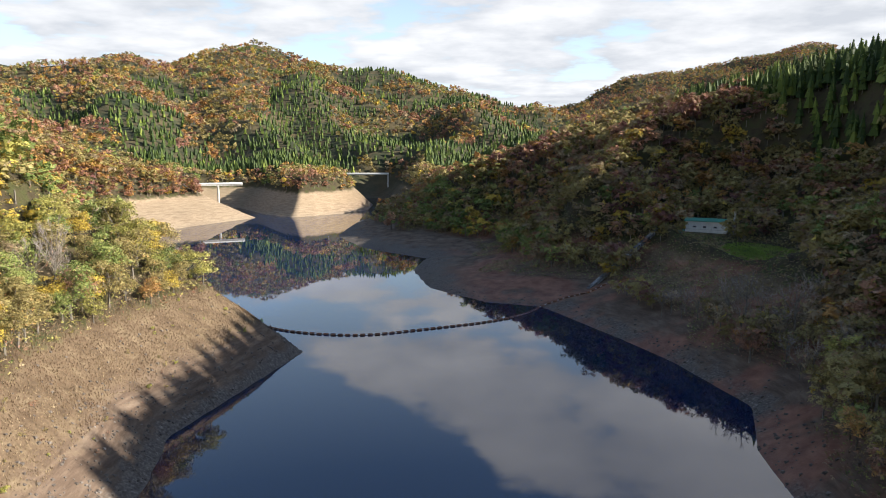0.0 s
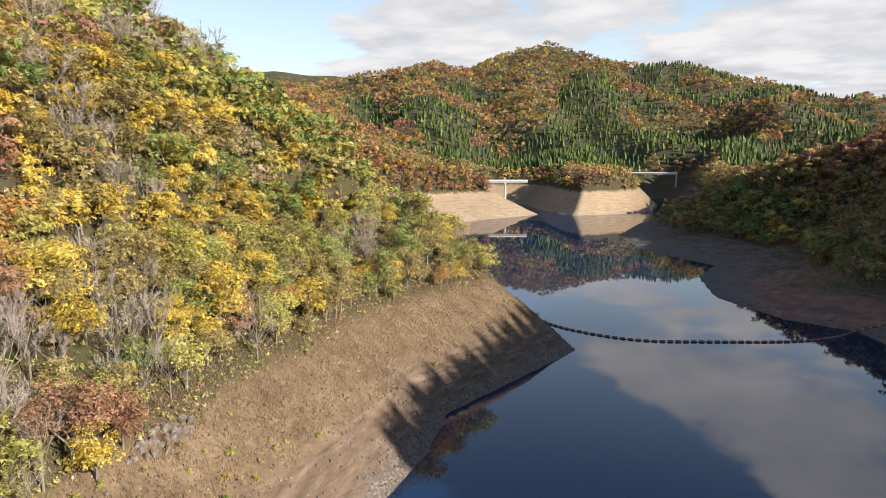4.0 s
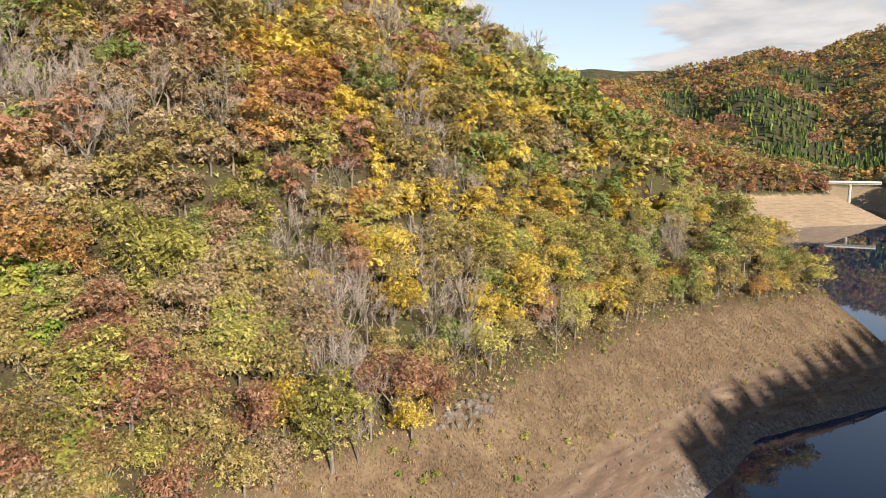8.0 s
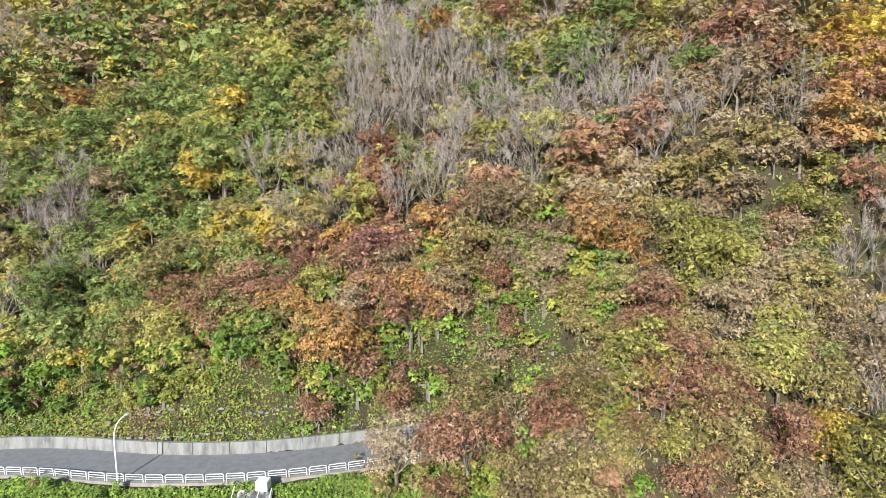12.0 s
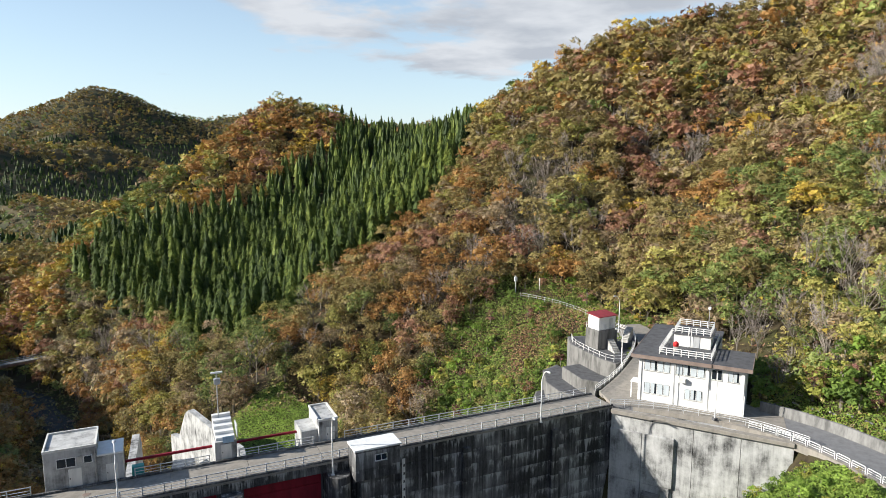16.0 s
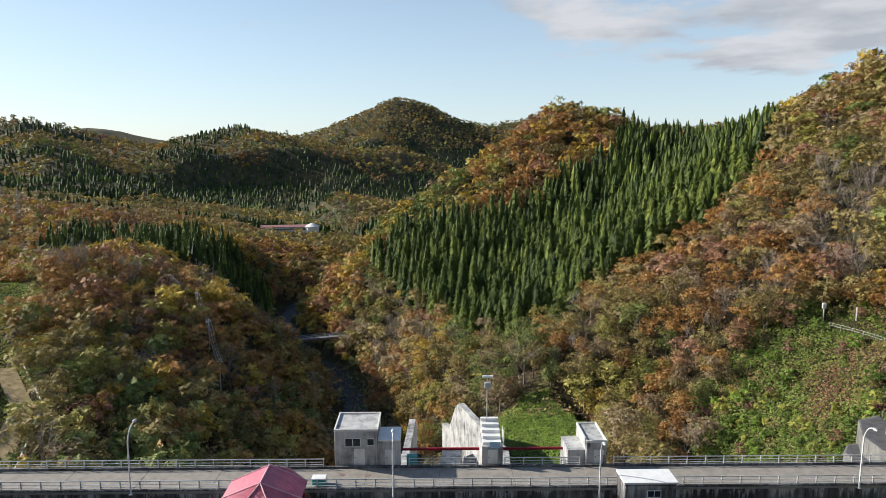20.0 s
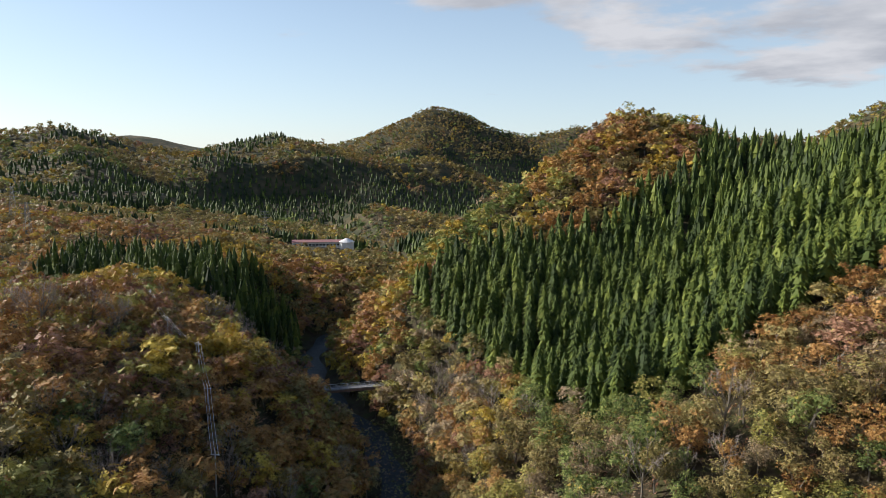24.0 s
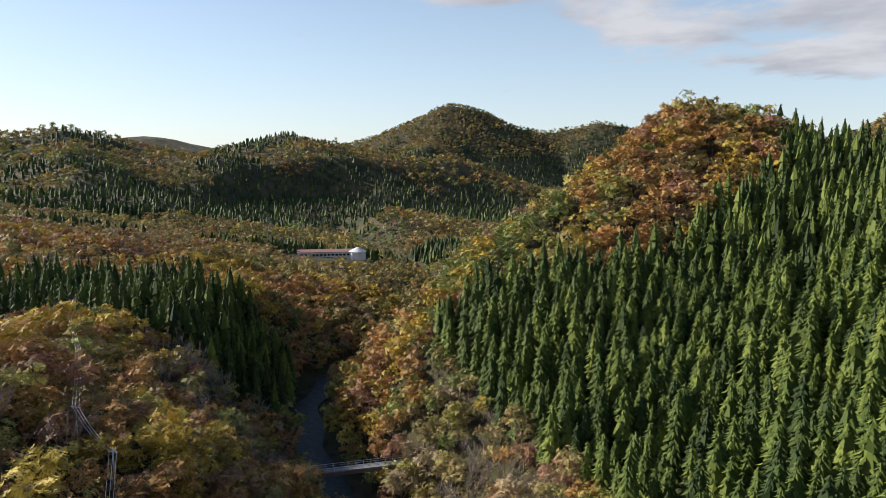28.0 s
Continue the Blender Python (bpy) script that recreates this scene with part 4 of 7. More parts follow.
part("ridge_cap", tube([fore + Vector((0, 0, 0.06)), aft + Vector((0, 0, 0.06))], 0.08, 5), PINK_PALE, tower, "pale ridge cap")
for k in (0, 1, 2):
    a, b = long_octagon(0.86)[k], long_octagon(0.86)[k + 1]
    d = b - a
    fr = pose(*((a + b) / 2), 0, 0, math.degrees(math.atan2(d.y, d.x)) + 180)
    w_ = part("window", box(-0.6, -0.02, 1.25, 0.6, 0.035, 2.15, 0, fr), GLASS, tower, "dark sliding window")
    bm = bmesh.new()
    for q in ((-0.67, 1.18, 0.67, 1.25), (-0.67, 2.15, 0.67, 2.22), (-0.67, 1.25, -0.6, 2.15), (0.6, 1.25, 0.67, 2.15), (-0.03, 1.25, 0.03, 2.15)):
        box_bm(bm, q[0], -0.02, q[1], q[2], 0.06, q[3], fr)
    part("frame", bm, WHITE, w_)
rim = long_octagon(1.06)
RAILRED = paint("red_rail_paint", (0.32, 0.05, 0.045))
for k in range(8):
    a, b = rim[k], rim[(k + 1) % 8]
    bm = bmesh.new()
    for z in (0.45, 0.8, 1.1):
        tube([a + Vector((0, 0, z)), b + Vector((0, 0, z))], 0.035, 5, bm)
    for i in range(3):
        p = a.lerp(b, i / 3)
        tube([p + Vector((0, 0, 0.05)), p + Vector((0, 0, 1.1))], 0.035, 5, bm)
    part("balcony_rail", bm, RAILRED, tower, "dark red balcony rail")
part("footbridge", box(-1.0, -5.7, -0.3, 1.0, -4.95, 0.04, 0.02), DECK, tower)

# ---- works below the dam ----
spill = thing("training_wall", Matrix.Identity(4), "pair of tall concrete walls guiding the spillway chute", "wall")


def channel_wall(a, b, tops, foot, thick=1.3):
    """A thick upright wall from a to b; tops are (share of its length, height)."""
    run = math.hypot(b[0] - a[0], b[1] - a[1])
    m = pose(a[0], a[1], 0, 0, 0, math.degrees(math.atan2(b[1] - a[1], b[0] - a[0]))) @ pose(0, 0, 0, 0, 0, 90)
    out = [(-q * run, z_) for q, z_ in tops] + [(-tops[-1][0] * run, foot), (-tops[0][0] * run, foot)]
    w_ = part("wall", profile(out, -thick / 2, thick / 2), CONC_PALE, spill)
    w_.matrix_basis = m
    return w_


channel_wall((18.6, -80), (24.2, -135), [(0, -10), (0.45, -19), (0.93, -19.5), (1, -23)], -55)
channel_wall((1.6, -82), (4.2, -116), [(0, -10), (0.8, -17.5), (1, -18)], -55)
channel_wall((4.2, -116.2), (15.2, -139.5), [(0, -18), (0.93, -18.2), (1, -19.5)], -55)
channel_wall((15.2, -139.7), (19.5, -150), [(0, -19.5), (0.5, -27), (1, -28)], -55)
channel_wall((24.3, -135.2), (33, -152), [(0, -23), (0.3, -33), (1, -36)], -55)
part("outlet_block", box(13.4, -131, -55, 17.4, -125, -25.5, 0.1), CONC_PALE, spill)
# ---- the road along the hillside ----
TERRC = paint("stained_grey_concrete", (0.21, 0.205, 0.195), 0.9, 0.6)
road_line = curve_points(ROAD, 1.5)
road = part("road", strip(road_line, 6.2, -0.6, -0.02), ASPHALT, None)
tagged(road, "grey asphalt road curving along the hillside", "road", kind="structure")
back_road = part("road", strip(curve_points([(-48.5, -80), (-55.5, -86), (-64.2, -95), (-68, -100.5), (-71, -107), (-71.5, -114)], 1.5), 4.6, -0.6, 0.03), DECK, None)
tagged(back_road, "pale concrete road behind the control house", "road", kind="structure")
apron = part("pavement", prism([(-46.3, -77.2), (-62.5, -62.8), (-66.5, -68), (-64, -72), (-52, -84), (-47, -82)], -0.55, 0.012), DECK, None)
tagged(apron, "concrete forecourt of the control house", "pavement", kind="structure")

# wall between road and hill, in cast lengths
WALLC = paint("grey_wall_concrete", (0.25, 0.247, 0.238), 0.9, 0.55)
hill_wall = thing("retaining_wall", Matrix.Identity(4), "stained grey concrete wall along the hill side of the road", "wall")
inner = offset_line(road_line, 3.75)
inner = inner[12:]
for a, b in zip(inner[:-1:3], inner[3::3]):
    d = Vector((b[0] - a[0], b[1] - a[1], 0))
    m = pose(a[0], a[1], -0.5, 0, 0, math.degrees(math.atan2(d.y, d.x)))
    w_ = part("wall_panel", profile([(-0.42, 0), (0.35, 0), (0.12, 1.75), (-0.22, 1.75)], 0.02, d.length - 0.02), WALLC, hill_wall)
    w_.matrix_basis = m


# cross-shaped blocks that hold the verge above the wall
lattice_ = thing("slope_blocks", Matrix.Identity(4), "weathered grey cross-shaped concrete blocks on the verge", "slope blocks")
one_block = None
r_b = random.Random(4)
for row, off in enumerate((5.3, 6.7)):
    line_ = offset_line(curve_points(ROAD, 1.75), off)
    for k_ in range(8, len(line_) - 8):
        if r_b.random() < 0.2:
            continue
        px_, py_ = line_[k_][0], line_[k_][1]
        m = pose(px_, py_, float(ground(px_, py_)) + 0.12, 0, -28, 0) @ pose(0, 0, 0, 0, 0, r_b.uniform(0, 90))
        if one_block is None:
            bm = box(-0.62, -0.09, -0.1, 0.62, 0.09, 0.1)
            box_bm(bm, -0.09, -0.62, -0.11, 0.09, 0.62, 0.11)
            one_block = part("block", bm, WALLC, lattice_)
            one_block.matrix_basis = m
        else:
            twin(one_block, m)


def hoop():
    """One white guard hoop: a bent tube and two bars."""
    bm = tube([(0, 0, 0), (0, 0, 0.72), (0.06, 0, 0.82), (0.16, 0, 0.86), (1.64, 0, 0.86), (1.74, 0, 0.82), (1.8, 0, 0.72), (1.8, 0, 0)], 0.045, 6)
    tube([(0, 0, 0.32), (1.8, 0, 0.32)], 0.03, 5, bm)
    tube([(0, 0, 0.58), (1.8, 0, 0.58)], 0.03, 5, bm)
    return bm


fence = thing("guard_fence", Matrix.Identity(4), "white steel hoop fence along the road edge", "fence")
outer = offset_line(curve_points(ROAD, 2.05), -3.3)[9:]
first = None
for a, b in zip(outer, outer[1:]):
    d = Vector((b[0] - a[0], b[1] - a[1], 0))
    m = pose(a[0], a[1], -0.05, 0, 0, math.degrees(math.atan2(d.y, d.x))) @ Matrix.Diagonal((d.length / 2.05, 1, 1, 1))
    if first is None:
        first = part("hoop", hoop(), WHITE, fence)
        first.matrix_basis = m
    else:
        twin(first, m)
kerb_line = offset_line(road_line, -3.3)[10:]
kerb = part("kerb", strip(kerb_line, 0.5, -1.0, -0.045), DECK, None)
tagged(kerb, "weathered concrete edge of the road", "kerb", kind="structure")


def railing_line(name, label, pts, gap, height, mat, rails=(0.45, 0.75, 1.0)):
    """Posts and rails along points with heights."""
    ob = thing(name, Matrix.Identity(4), label, "railing")
    line = curve_points(pts, gap)
    one = None
    for p in line:
        if one is None:
            one = part("post", tube([(0, 0, -0.1), (0, 0, height)], 0.04, 6), mat, ob)
            one.matrix_basis = pose(*p)
        else:
            twin(one, pose(*p))
    for h in rails:
        part("rail", tube([(p[0], p[1], p[2] + h * height) for p in line], 0.035, 5), mat, ob)
    return ob


railing_line("railing", "pale railing round the forecourt above the lake", [(-45.6, -76.3, 0), (-50, -74.6, 0), (-56, -69.4, 0), (-60.3, -64.5, 0), (-62.6, -58, 0)], 1.9, 1.0, GALV)
railing_line("railing", "white railing curving up behind the house", [(-46.2, -81.6, 0.02), (-53, -87.0, 0.02), (-61.9, -96.8, 0.02), (-65.2, -101.3, 0.02), (-68.2, -107, 0.02), (-67.8, -112, 0.02), (-65.6, -114.6, 0.02)], 1.8, 1.0, WHITE)

# lit retaining wall between dam and road, stepped down to the lake
lake_wall = thing("retaining_wall", pose(-45.4, -75.6, 0, 0, 0, math.degrees(math.atan2(0.70, -0.715))), "tall pale streaked concrete wall stepping down to the lake", "wall")
for x0, x1 in ((0, 5.4), (5.4, 10.6), (10.6, 16.2), (16.2, 22.0)):
    part("wall_block", box(x0 + 0.02, 0, -13, x1 - 0.02, 3.0, -0.6, 0.03), CONC_PALE, lake_wall)
for x0, x1, z0, z1 in ((0, 4.2, -9.5, -2.6), (4.23, 8.3, -9.5, -2.6), (0, 4.2, -16.5, -9.55), (4.23, 8.0, -16.5, -9.55), (0, 7.4, -30, -16.55)):
    part("wall_panel", box(x0 + 0.02, -0.35, z0, x1, 1.0, z1, 0.04), CONC_PALE, lake_wall)
part("coping", box(0, -0.4, -0.58, 22, 0.5, -0.05, 0.03), DECK, lake_wall)
for x0, x1, zt, yf in ((4.6, 6.9, -10.5, 1.6), (3.4, 5.2, -14.0, 2.6), (2.2, 4.0, -17.5, 3.4)):
    part("step_block", box(x0, -yf, -30, x1, -0.36, zt, 0.06), TERRC, lake_wall)

# ramp with steps down to the lake
ramp = thing("boat_ramp", pose(-61.8, -26.8, -0.3, 0, 0, 0), "narrow concrete ramp with white rails running down to the lake", "ramp")
part("slab", profile([(-1.9, 0), (1.9, 0), (1.9, -0.5), (-1.9, -0.5)], 0, 26), CONCRETE, ramp).matrix_basis = pose(0, 0, 0.1, 0, 41, 0)
for k in range(30):
    part("step", box(0.3 + k * 0.8, -1.8, 0.0, 0.6 + k * 0.8, -1.1, 0.16), CONCRETE, ramp).matrix_basis = pose(0, 0, 0.1, 0, 41, 0)
for yy in (-2.0, 2.0, 0.4):
    part("side_rail", tube([(0, yy, 0.9 if abs(yy) > 1 else 0.1), (26, yy, 0.9 if abs(yy) > 1 else 0.1)], 0.05, 6), WHITE, ramp).matrix_basis = pose(0, 0, 0.1, 0, 41, 0)
part("winch_box", box(-0.6, 0.2, 0.3, 0.6, 1.5, 1.35, 0.05), WHITE, ramp, "small white winch box")

# ---- control house ----
HOUSE = pose(-50.6, -77.6, 0.015, 0, 0, math.degrees(math.atan2(0.69, -0.724)))
house = thing("control_house", HOUSE, "two-storey white control house with a flat dark roof", "building")
W, D1, D2 = 13.6, 17.0, 7.2      # the front stands at y = 0
part("wall", box(0, 0, 0, 9.3, D1, 6.5, 0.02), WHITE, house)
part("wall", box(9.3, 0.12, 0, W, D2, 6.3, 0.02), WHITE, house)
part("roof", box(-0.9, -0.8, 6.5, 9.45, D1 + 0.5, 6.72), DARK, house, "dark felt flat roof")
part("roof", box(9.46, -0.7, 6.42, W + 0.7, D2 + 0.5, 6.64), DARK, house)
for q in ((-0.98, -0.88, 9.46, -0.8), (-0.98, -0.8, -0.9, D1 + 0.5), (9.46, -0.78, W + 0.78, -0.7), (W + 0.7, -0.7, W + 0.78, D2 + 0.5)):
    part("fascia", box(q[0], q[1], 6.25, q[2], q[3], 6.76), BROWN, house, "brown fascia board")
for x0 in (0.0, 4.35, 8.75, 13.1):
    part("pilaster", box(x0, -0.12, 0, x0 + 0.4, -0.005, 6.45, 0.02), WHITE, house)
CURT = paint("pale_curtain", (0.55, 0.60, 0.63), 0.8, 0.2)


def house_window(x0, x1, z0, z1, y, panes, curtain=True):
    w_ = window(house, x0, x1, z0, z1, y, -1, panes, "aluminium window with pale curtains")
    if curtain:
        step_ = (x1 - x0) / panes
        for k in range(panes):
            shut = 0.88 if k % 3 != 1 else 0.62
            part("curtain", box(x0 + step_ * k + 0.06, y - 0.045, z0 + 0.03, x0 + step_ * k + step_ * shut, y - 0.032, z1 - 0.03), CURT, w_)


house_window(0.75, 4.2, 4.5, 5.9, 0.0, 4)
house_window(4.95, 8.6, 4.5, 5.9, 0.0, 4)
house_window(9.5, 10.7, 4.5, 5.8, 0.12, 2, False)
house_window(11.5, 12.8, 4.5, 5.8, 0.12, 2)
house_window(0.85, 4.25, 1.2, 2.7, 0.0, 4)
house_window(6.2, 8.4, 1.2, 2.6, 0.0, 3)
part("base_band", box(9.3, -0.1, 0, W + 0.05, 0.1, 2.9, 0.02), WHITE, house)
part("porch", box(-1.1, 0.2, 2.3, 0, 2.0, 2.45, 0.02), WHITE, house)
part("porch_post", box(-1.05, 0.25, 0, -0.9, 0.4, 2.3), WHITE, house)
part("air_conditioner", box(5.4, -0.55, 3.5, 6.3, -0.02, 4.1, 0.04), PALE, house, "white wall-mounted air conditioner")
part("drain_pipe", tube([(4.9, -0.36, 6.2), (4.9, -0.36, 0)], 0.05, 6), GALV, house)
# roof terrace: penthouse, fence, siren, antenna
pent = part("penthouse", box(3.6, 6.0, 6.73, 8.6, 11.0, 8.5, 0.03), WHITE, house)
part("penthouse_roof", box(3.4, 5.8, 8.5, 8.8, 11.2, 8.66), DARK, pent)
part("penthouse_door", box(6.2, 5.93, 6.8, 7.1, 5.99, 8.4), GALV, pent)
part("ladder", tube([(5.6, 5.8, 6.75), (5.6, 5.8, 9.5)], 0.05, 5), WHITE, pent)
part("ladder", tube([(6.0, 5.8, 6.75), (6.0, 5.8, 9.5)], 0.05, 5), WHITE, pent)


def roof_fence(x0, y0, x1, y1, z, h, parent):
    one = None
    per = [((x0, y0), (x1, y0)), ((x1, y0), (x1, y1)), ((x1, y1), (x0, y1)), ((x0, y1), (x0, y0))]
    for a, b in per:
        ln = math.hypot(b[0] - a[0], b[1] - a[1])
        k = max(2, int(ln / 0.9))
        for i in range(k):
            m = pose(a[0] + (b[0] - a[0]) * i / k, a[1] + (b[1] - a[1]) * i / k, z)
            if one is None:
                one = part("fence_post", box(-0.05, -0.05, 0, 0.05, 0.05, h), WHITE, parent)
                one.matrix_basis = m
            else:
                twin(one, m)
        bm = bmesh.new()
        for zz in (0.35, 0.68, 1.0):
            tube([(*a, z + h * zz), (*b, z + h * zz)], 0.05, 5, bm)
        part("fence_rail", bm, WHITE, parent)


roof_fence(2.5, 0.9, 9.2, 11.8, 6.73, 0.95, house)
roof_fence(3.7, 6.1, 8.5, 10.9, 8.67, 0.9, pent)
part("plinth", box(4.0, 3.0, 6.73, 4.6, 3.6, 7.4, 0.02), GREYC, house)
bm = bmesh.new()
bmesh.ops.create_uvsphere(bm, u_segments=12, v_segments=8, radius=0.42, matrix=pose(4.3, 3.3, 7.7))
part("siren", bm, paint("red_enamel", (0.55, 0.03, 0.03), 0.35, 0.1), house, "round red siren")
part("antenna", tube([(7.8, 10.2, 8.66), (7.8, 10.2, 12.2)], 0.04, 5), GALV, house)
part("antenna_dish", box(7.6, 10.1, 11.6, 8.0, 10.3, 12.0, 0.03), WHITE, house)

# ---- stepped blocks beside the house ----
steps = thing("terrace", Matrix.Identity(4), "stepped weathered concrete terraces beside the road", "terrace")
for plan, zt in (([(-56.0, -109.0), (-57.0, -99.4), (-58.2, -96.1), (-62.5, -98.0), (-68, -106), (-66.5, -112), (-58, -114)], -1.5),
                 ([(-52.6, -105.2), (-52.8, -98.2), (-56.4, -94.6), (-58, -97), (-56.6, -106)], -4.4),
                 ([(-49.0, -104.2), (-49.3, -99.4), (-53.2, -93.2), (-55.5, -95), (-55.4, -113), (-51.3, -110.6)], -6.7),
                 ([(-46.9, -104.8), (-46.9, -100.4), (-50.4, -93.8), (-53, -94), (-52, -108.6), (-48.6, -107.6)], -9.6)):
    blk = part("block", prism(plan, -24, zt, 0.06), TERRC, steps)
    mid_ = Vector((sum(p[0] for p in plan), sum(p[1] for p in plan))) / len(plan)
    part("dark_top", prism([tuple(mid_ + (Vector(p) - mid_) * 0.93) for p in plan], zt, zt + 0.06), DARK, blk, "dark weathered top slab")
# wall that carries the road along the terraces
edge_pts = curve_points([(-46.2, -82.0), (-53, -87.4), (-61.7, -97.0), (-65.0, -101.6), (-68.0, -107), (-67.6, -112), (-65.4, -114.6)], 2.6)
for a, b in zip(edge_pts, edge_pts[1:]):
    d = Vector((b[0] - a[0], b[1] - a[1], 0))
    w_ = part("wall_panel", profile([(-0.22, -12), (0.22, -12), (0.22, 0.22), (-0.22, 0.22)], 0.01, d.length - 0.01), TERRC, steps)
    w_.matrix_basis = pose(a[0], a[1], 0, 0, 0, math.degrees(math.atan2(d.y, d.x)))


def stair_flight(foot, head, width, count):
    """Solid concrete steps from foot to head."""
    f, h_ = Vector(foot), Vector(head)
    d = h_ - f
    run = math.hypot(d.x, d.y)
    m = pose(*f, 0, 0, math.degrees(math.atan2(d.y, d.x)))
    for k in range(count):
        part("stair", box(run * k / count, -width / 2, -0.4, run * (k + 1) / count - 0.005, width / 2, d.z * (k + 1) / count), GREYC, steps).matrix_basis = m


stair_flight((-61.4, -101.0, -1.44), (-61.6, -104.0, 0.4), 1.2, 9)
stair_flight((-63.6, -102.6, 0.4), (-66.0, -104.8, 2.2), 1.2, 9)
stair_flight((-57.2, -95.2, -4.4), (-59.6, -95.6, -1.5), 1.2, 12)
HUT = pose(-59.3, -104.3, 0, 0, 0, math.degrees(math.atan2(-0.9, -3.9)))
hut = thing("hut", HUT, "small white hut with a red sheet roof on the terrace", "hut")
part("plinth", box(-0.3, -0.3, -1.6, 4.3, 3.2, 2.1, 0.04), TERRC, hut)
part("wall", box(0, 0, 2.1, 4.0, 2.9, 4.55, 0.02), WHITE, hut)
part("roof", profile([(-0.25, 4.5), (3.2, 4.8), (3.2, 4.93), (-0.25, 4.63)], -0.25, 4.3), paint("red_sheet_roof", (0.30, 0.045, 0.055), 0.5, 0.25), hut, "dull red sheet roof")
part("door", box(2.4, -0.05, 2.15, 3.3, -0.003, 4.1, 0.01), GALV, hut)
railing_line("railing", "white pipe railing round the hut plinth", [tuple(HUT @ Vector(p)) for p in ((4.2, -0.2, 2.1), (-0.2, -0.2, 2.1), (-0.2, 3.1, 2.1))], 1.4, 1.0, WHITE, (0.5, 1.0))
railing_line("railing", "white pipe railing on the concrete terrace", [(-58.2, -112.6, -1.46), (-56.3, -108.8, -1.46), (-57.2, -99.6, -1.46), (-58.4, -96.7, -1.46), (-61.6, -97.9, -1.46)], 1.6, 1.0, WHITE, (0.5, 1.0))
railing_line("railing", "slender grey railing along the grass track", [(-66.8, -117, -0.35), (-67.6, -126, -0.35), (-65, -137, -0.35), (-59.6, -146, -0.35)], 2.4, 1.0, GALV, (0.5, 1.0))
post_ = thing("survey_post", pose(-61.2, -149.0, float(ground(-61.2, -149.0))), "white post with a small cabinet at the track's end", "post")
part("pole", tube([(0, 0, -0.5), (0, 0, 4.2)], 0.09, 6), WHITE, post_)
part("cabinet", box(-0.35, -0.25, 2.8, 0.35, 0.25, 3.9, 0.03), WHITE, post_)
mark_ = thing("marker_post", pose(-66.5, -146.5, float(ground(-66.5, -146.5))), "plain white marker post on the grass track", "post")
part("pole", tube([(0, 0, -0.5), (0, 0, 3.2)], 0.13, 6), WHITE, mark_)

# pole with a cabinet at the road's end, and the thin pole in front of the house
pole = thing("camera_pole", pose(-69.2, -12.2, -0.1, 0, 0, 10), "white steel pole with a cage and a grey box", "pole")
part("pole", tube([(0, 0, 0), (0, 0, 4.6)], 0.11, 8), WHITE, pole)
part("cabinet", box(0.1, -0.25, 3.3, 0.5, 0.25, 4.0, 0.03), GALV, pole)
for z in (2.6, 3.0, 3.4):
    part("cage_bar", tube([(-0.05, -0.5, z), (-0.9, -0.5, z), (-0.9, 0.5, z), (-0.05, 0.5, z)], 0.03, 5), WHITE, pole)
part("cage_floor", box(-0.9, -0.5, 2.5, -0.1, 0.5, 2.55), GALV, pole)
thin = thing("flag_pole", pose(-56.2, -68.4, 0.0), "slim white pole standing before the house", "pole")
part("pole", tube([(0, 0, 0), (0, 0, 6.4)], 0.06, 6), WHITE, thin)
part("base", box(-0.25, -0.25, 0, 0.25, 0.25, 0.35, 0.02), DARK, thin)

# ---- things on and beside the lake ----
boom = thing("float_boom", Matrix.Identity(4), "curved line of rusty brown floats across the reservoir", "float boom")
line = curve_points([(-60, 209, WATER_Z), (-47, 200, WATER_Z), (-25, 196, WATER_Z), (-8, 203, WATER_Z), (18, 214, WATER_Z), (31, 226, WATER_Z), (35.5, 235, WATER_Z)], 2.3)
land_end = curve_points([(35.5, 235, 0), (47, 238, 0), (62, 244, 0)], 2.3)
land_end[:, 2] = ground(land_end[:, 0], land_end[:, 1]) + 0.15
FLOAT = paint("rusty_float", (0.24, 0.12, 0.075), 0.7, 0.5)
first = None
both = np.concatenate([line, land_end[1:]])
for a, b in zip(both, both[1:]):
    m = pose(*(0.5 * (a + b) + [0, 0, 0.12]), 0, 0, math.degrees(math.atan2(b[1] - a[1], b[0] - a[0])))
    if first is None:
        bm = tube([(-0.75, 0, 0), (-0.6, 0, 0), (0.6, 0, 0), (0.75, 0, 0)], 0.42, 8)
        first = part("float", bm, FLOAT, boom)
        first.matrix_basis = m
    else:
        twin(first, m)
part("rope", tube([(p[0], p[1], p[2] + 0.1) for p in both], 0.09, 5), WHITE, boom, "pale rope joining the floats")

SHED_Z = float(ground(110, 273))
shed = thing("shed", pose(110, 273, SHED_Z, 0, 0, -28), "long cream shed with a green sheet roof above the bank", "building")
part("wall", box(-8, -3, -1.5, 8, 3, 4.6, 0.03), PALE, shed)
part("roof", profile([(-3.6, 4.5), (0, 5.6), (3.6, 4.5), (3.6, 4.65), (0, 5.75), (-3.6, 4.65)], -8.5, 8.5), GREENROOF, shed, "green sheet-metal roof")
part("band", box(-8.03, -3.03, 1.1, 8.03, -2.99, 1.25), GREYC, shed)
for k in range(3):
    window(shed, -5 + k * 4, -3.8 + k * 4, 1.9, 2.6, -3.0, -1, 2)
tank = thing("water_tank", pose(98.5, 270, float(ground(98.5, 270))), "small teal tank beside the shed", "tank")
part("body", box(-1.2, -0.8, -0.4, 1.2, 0.8, 1.3, 0.06), TEAL, tank)
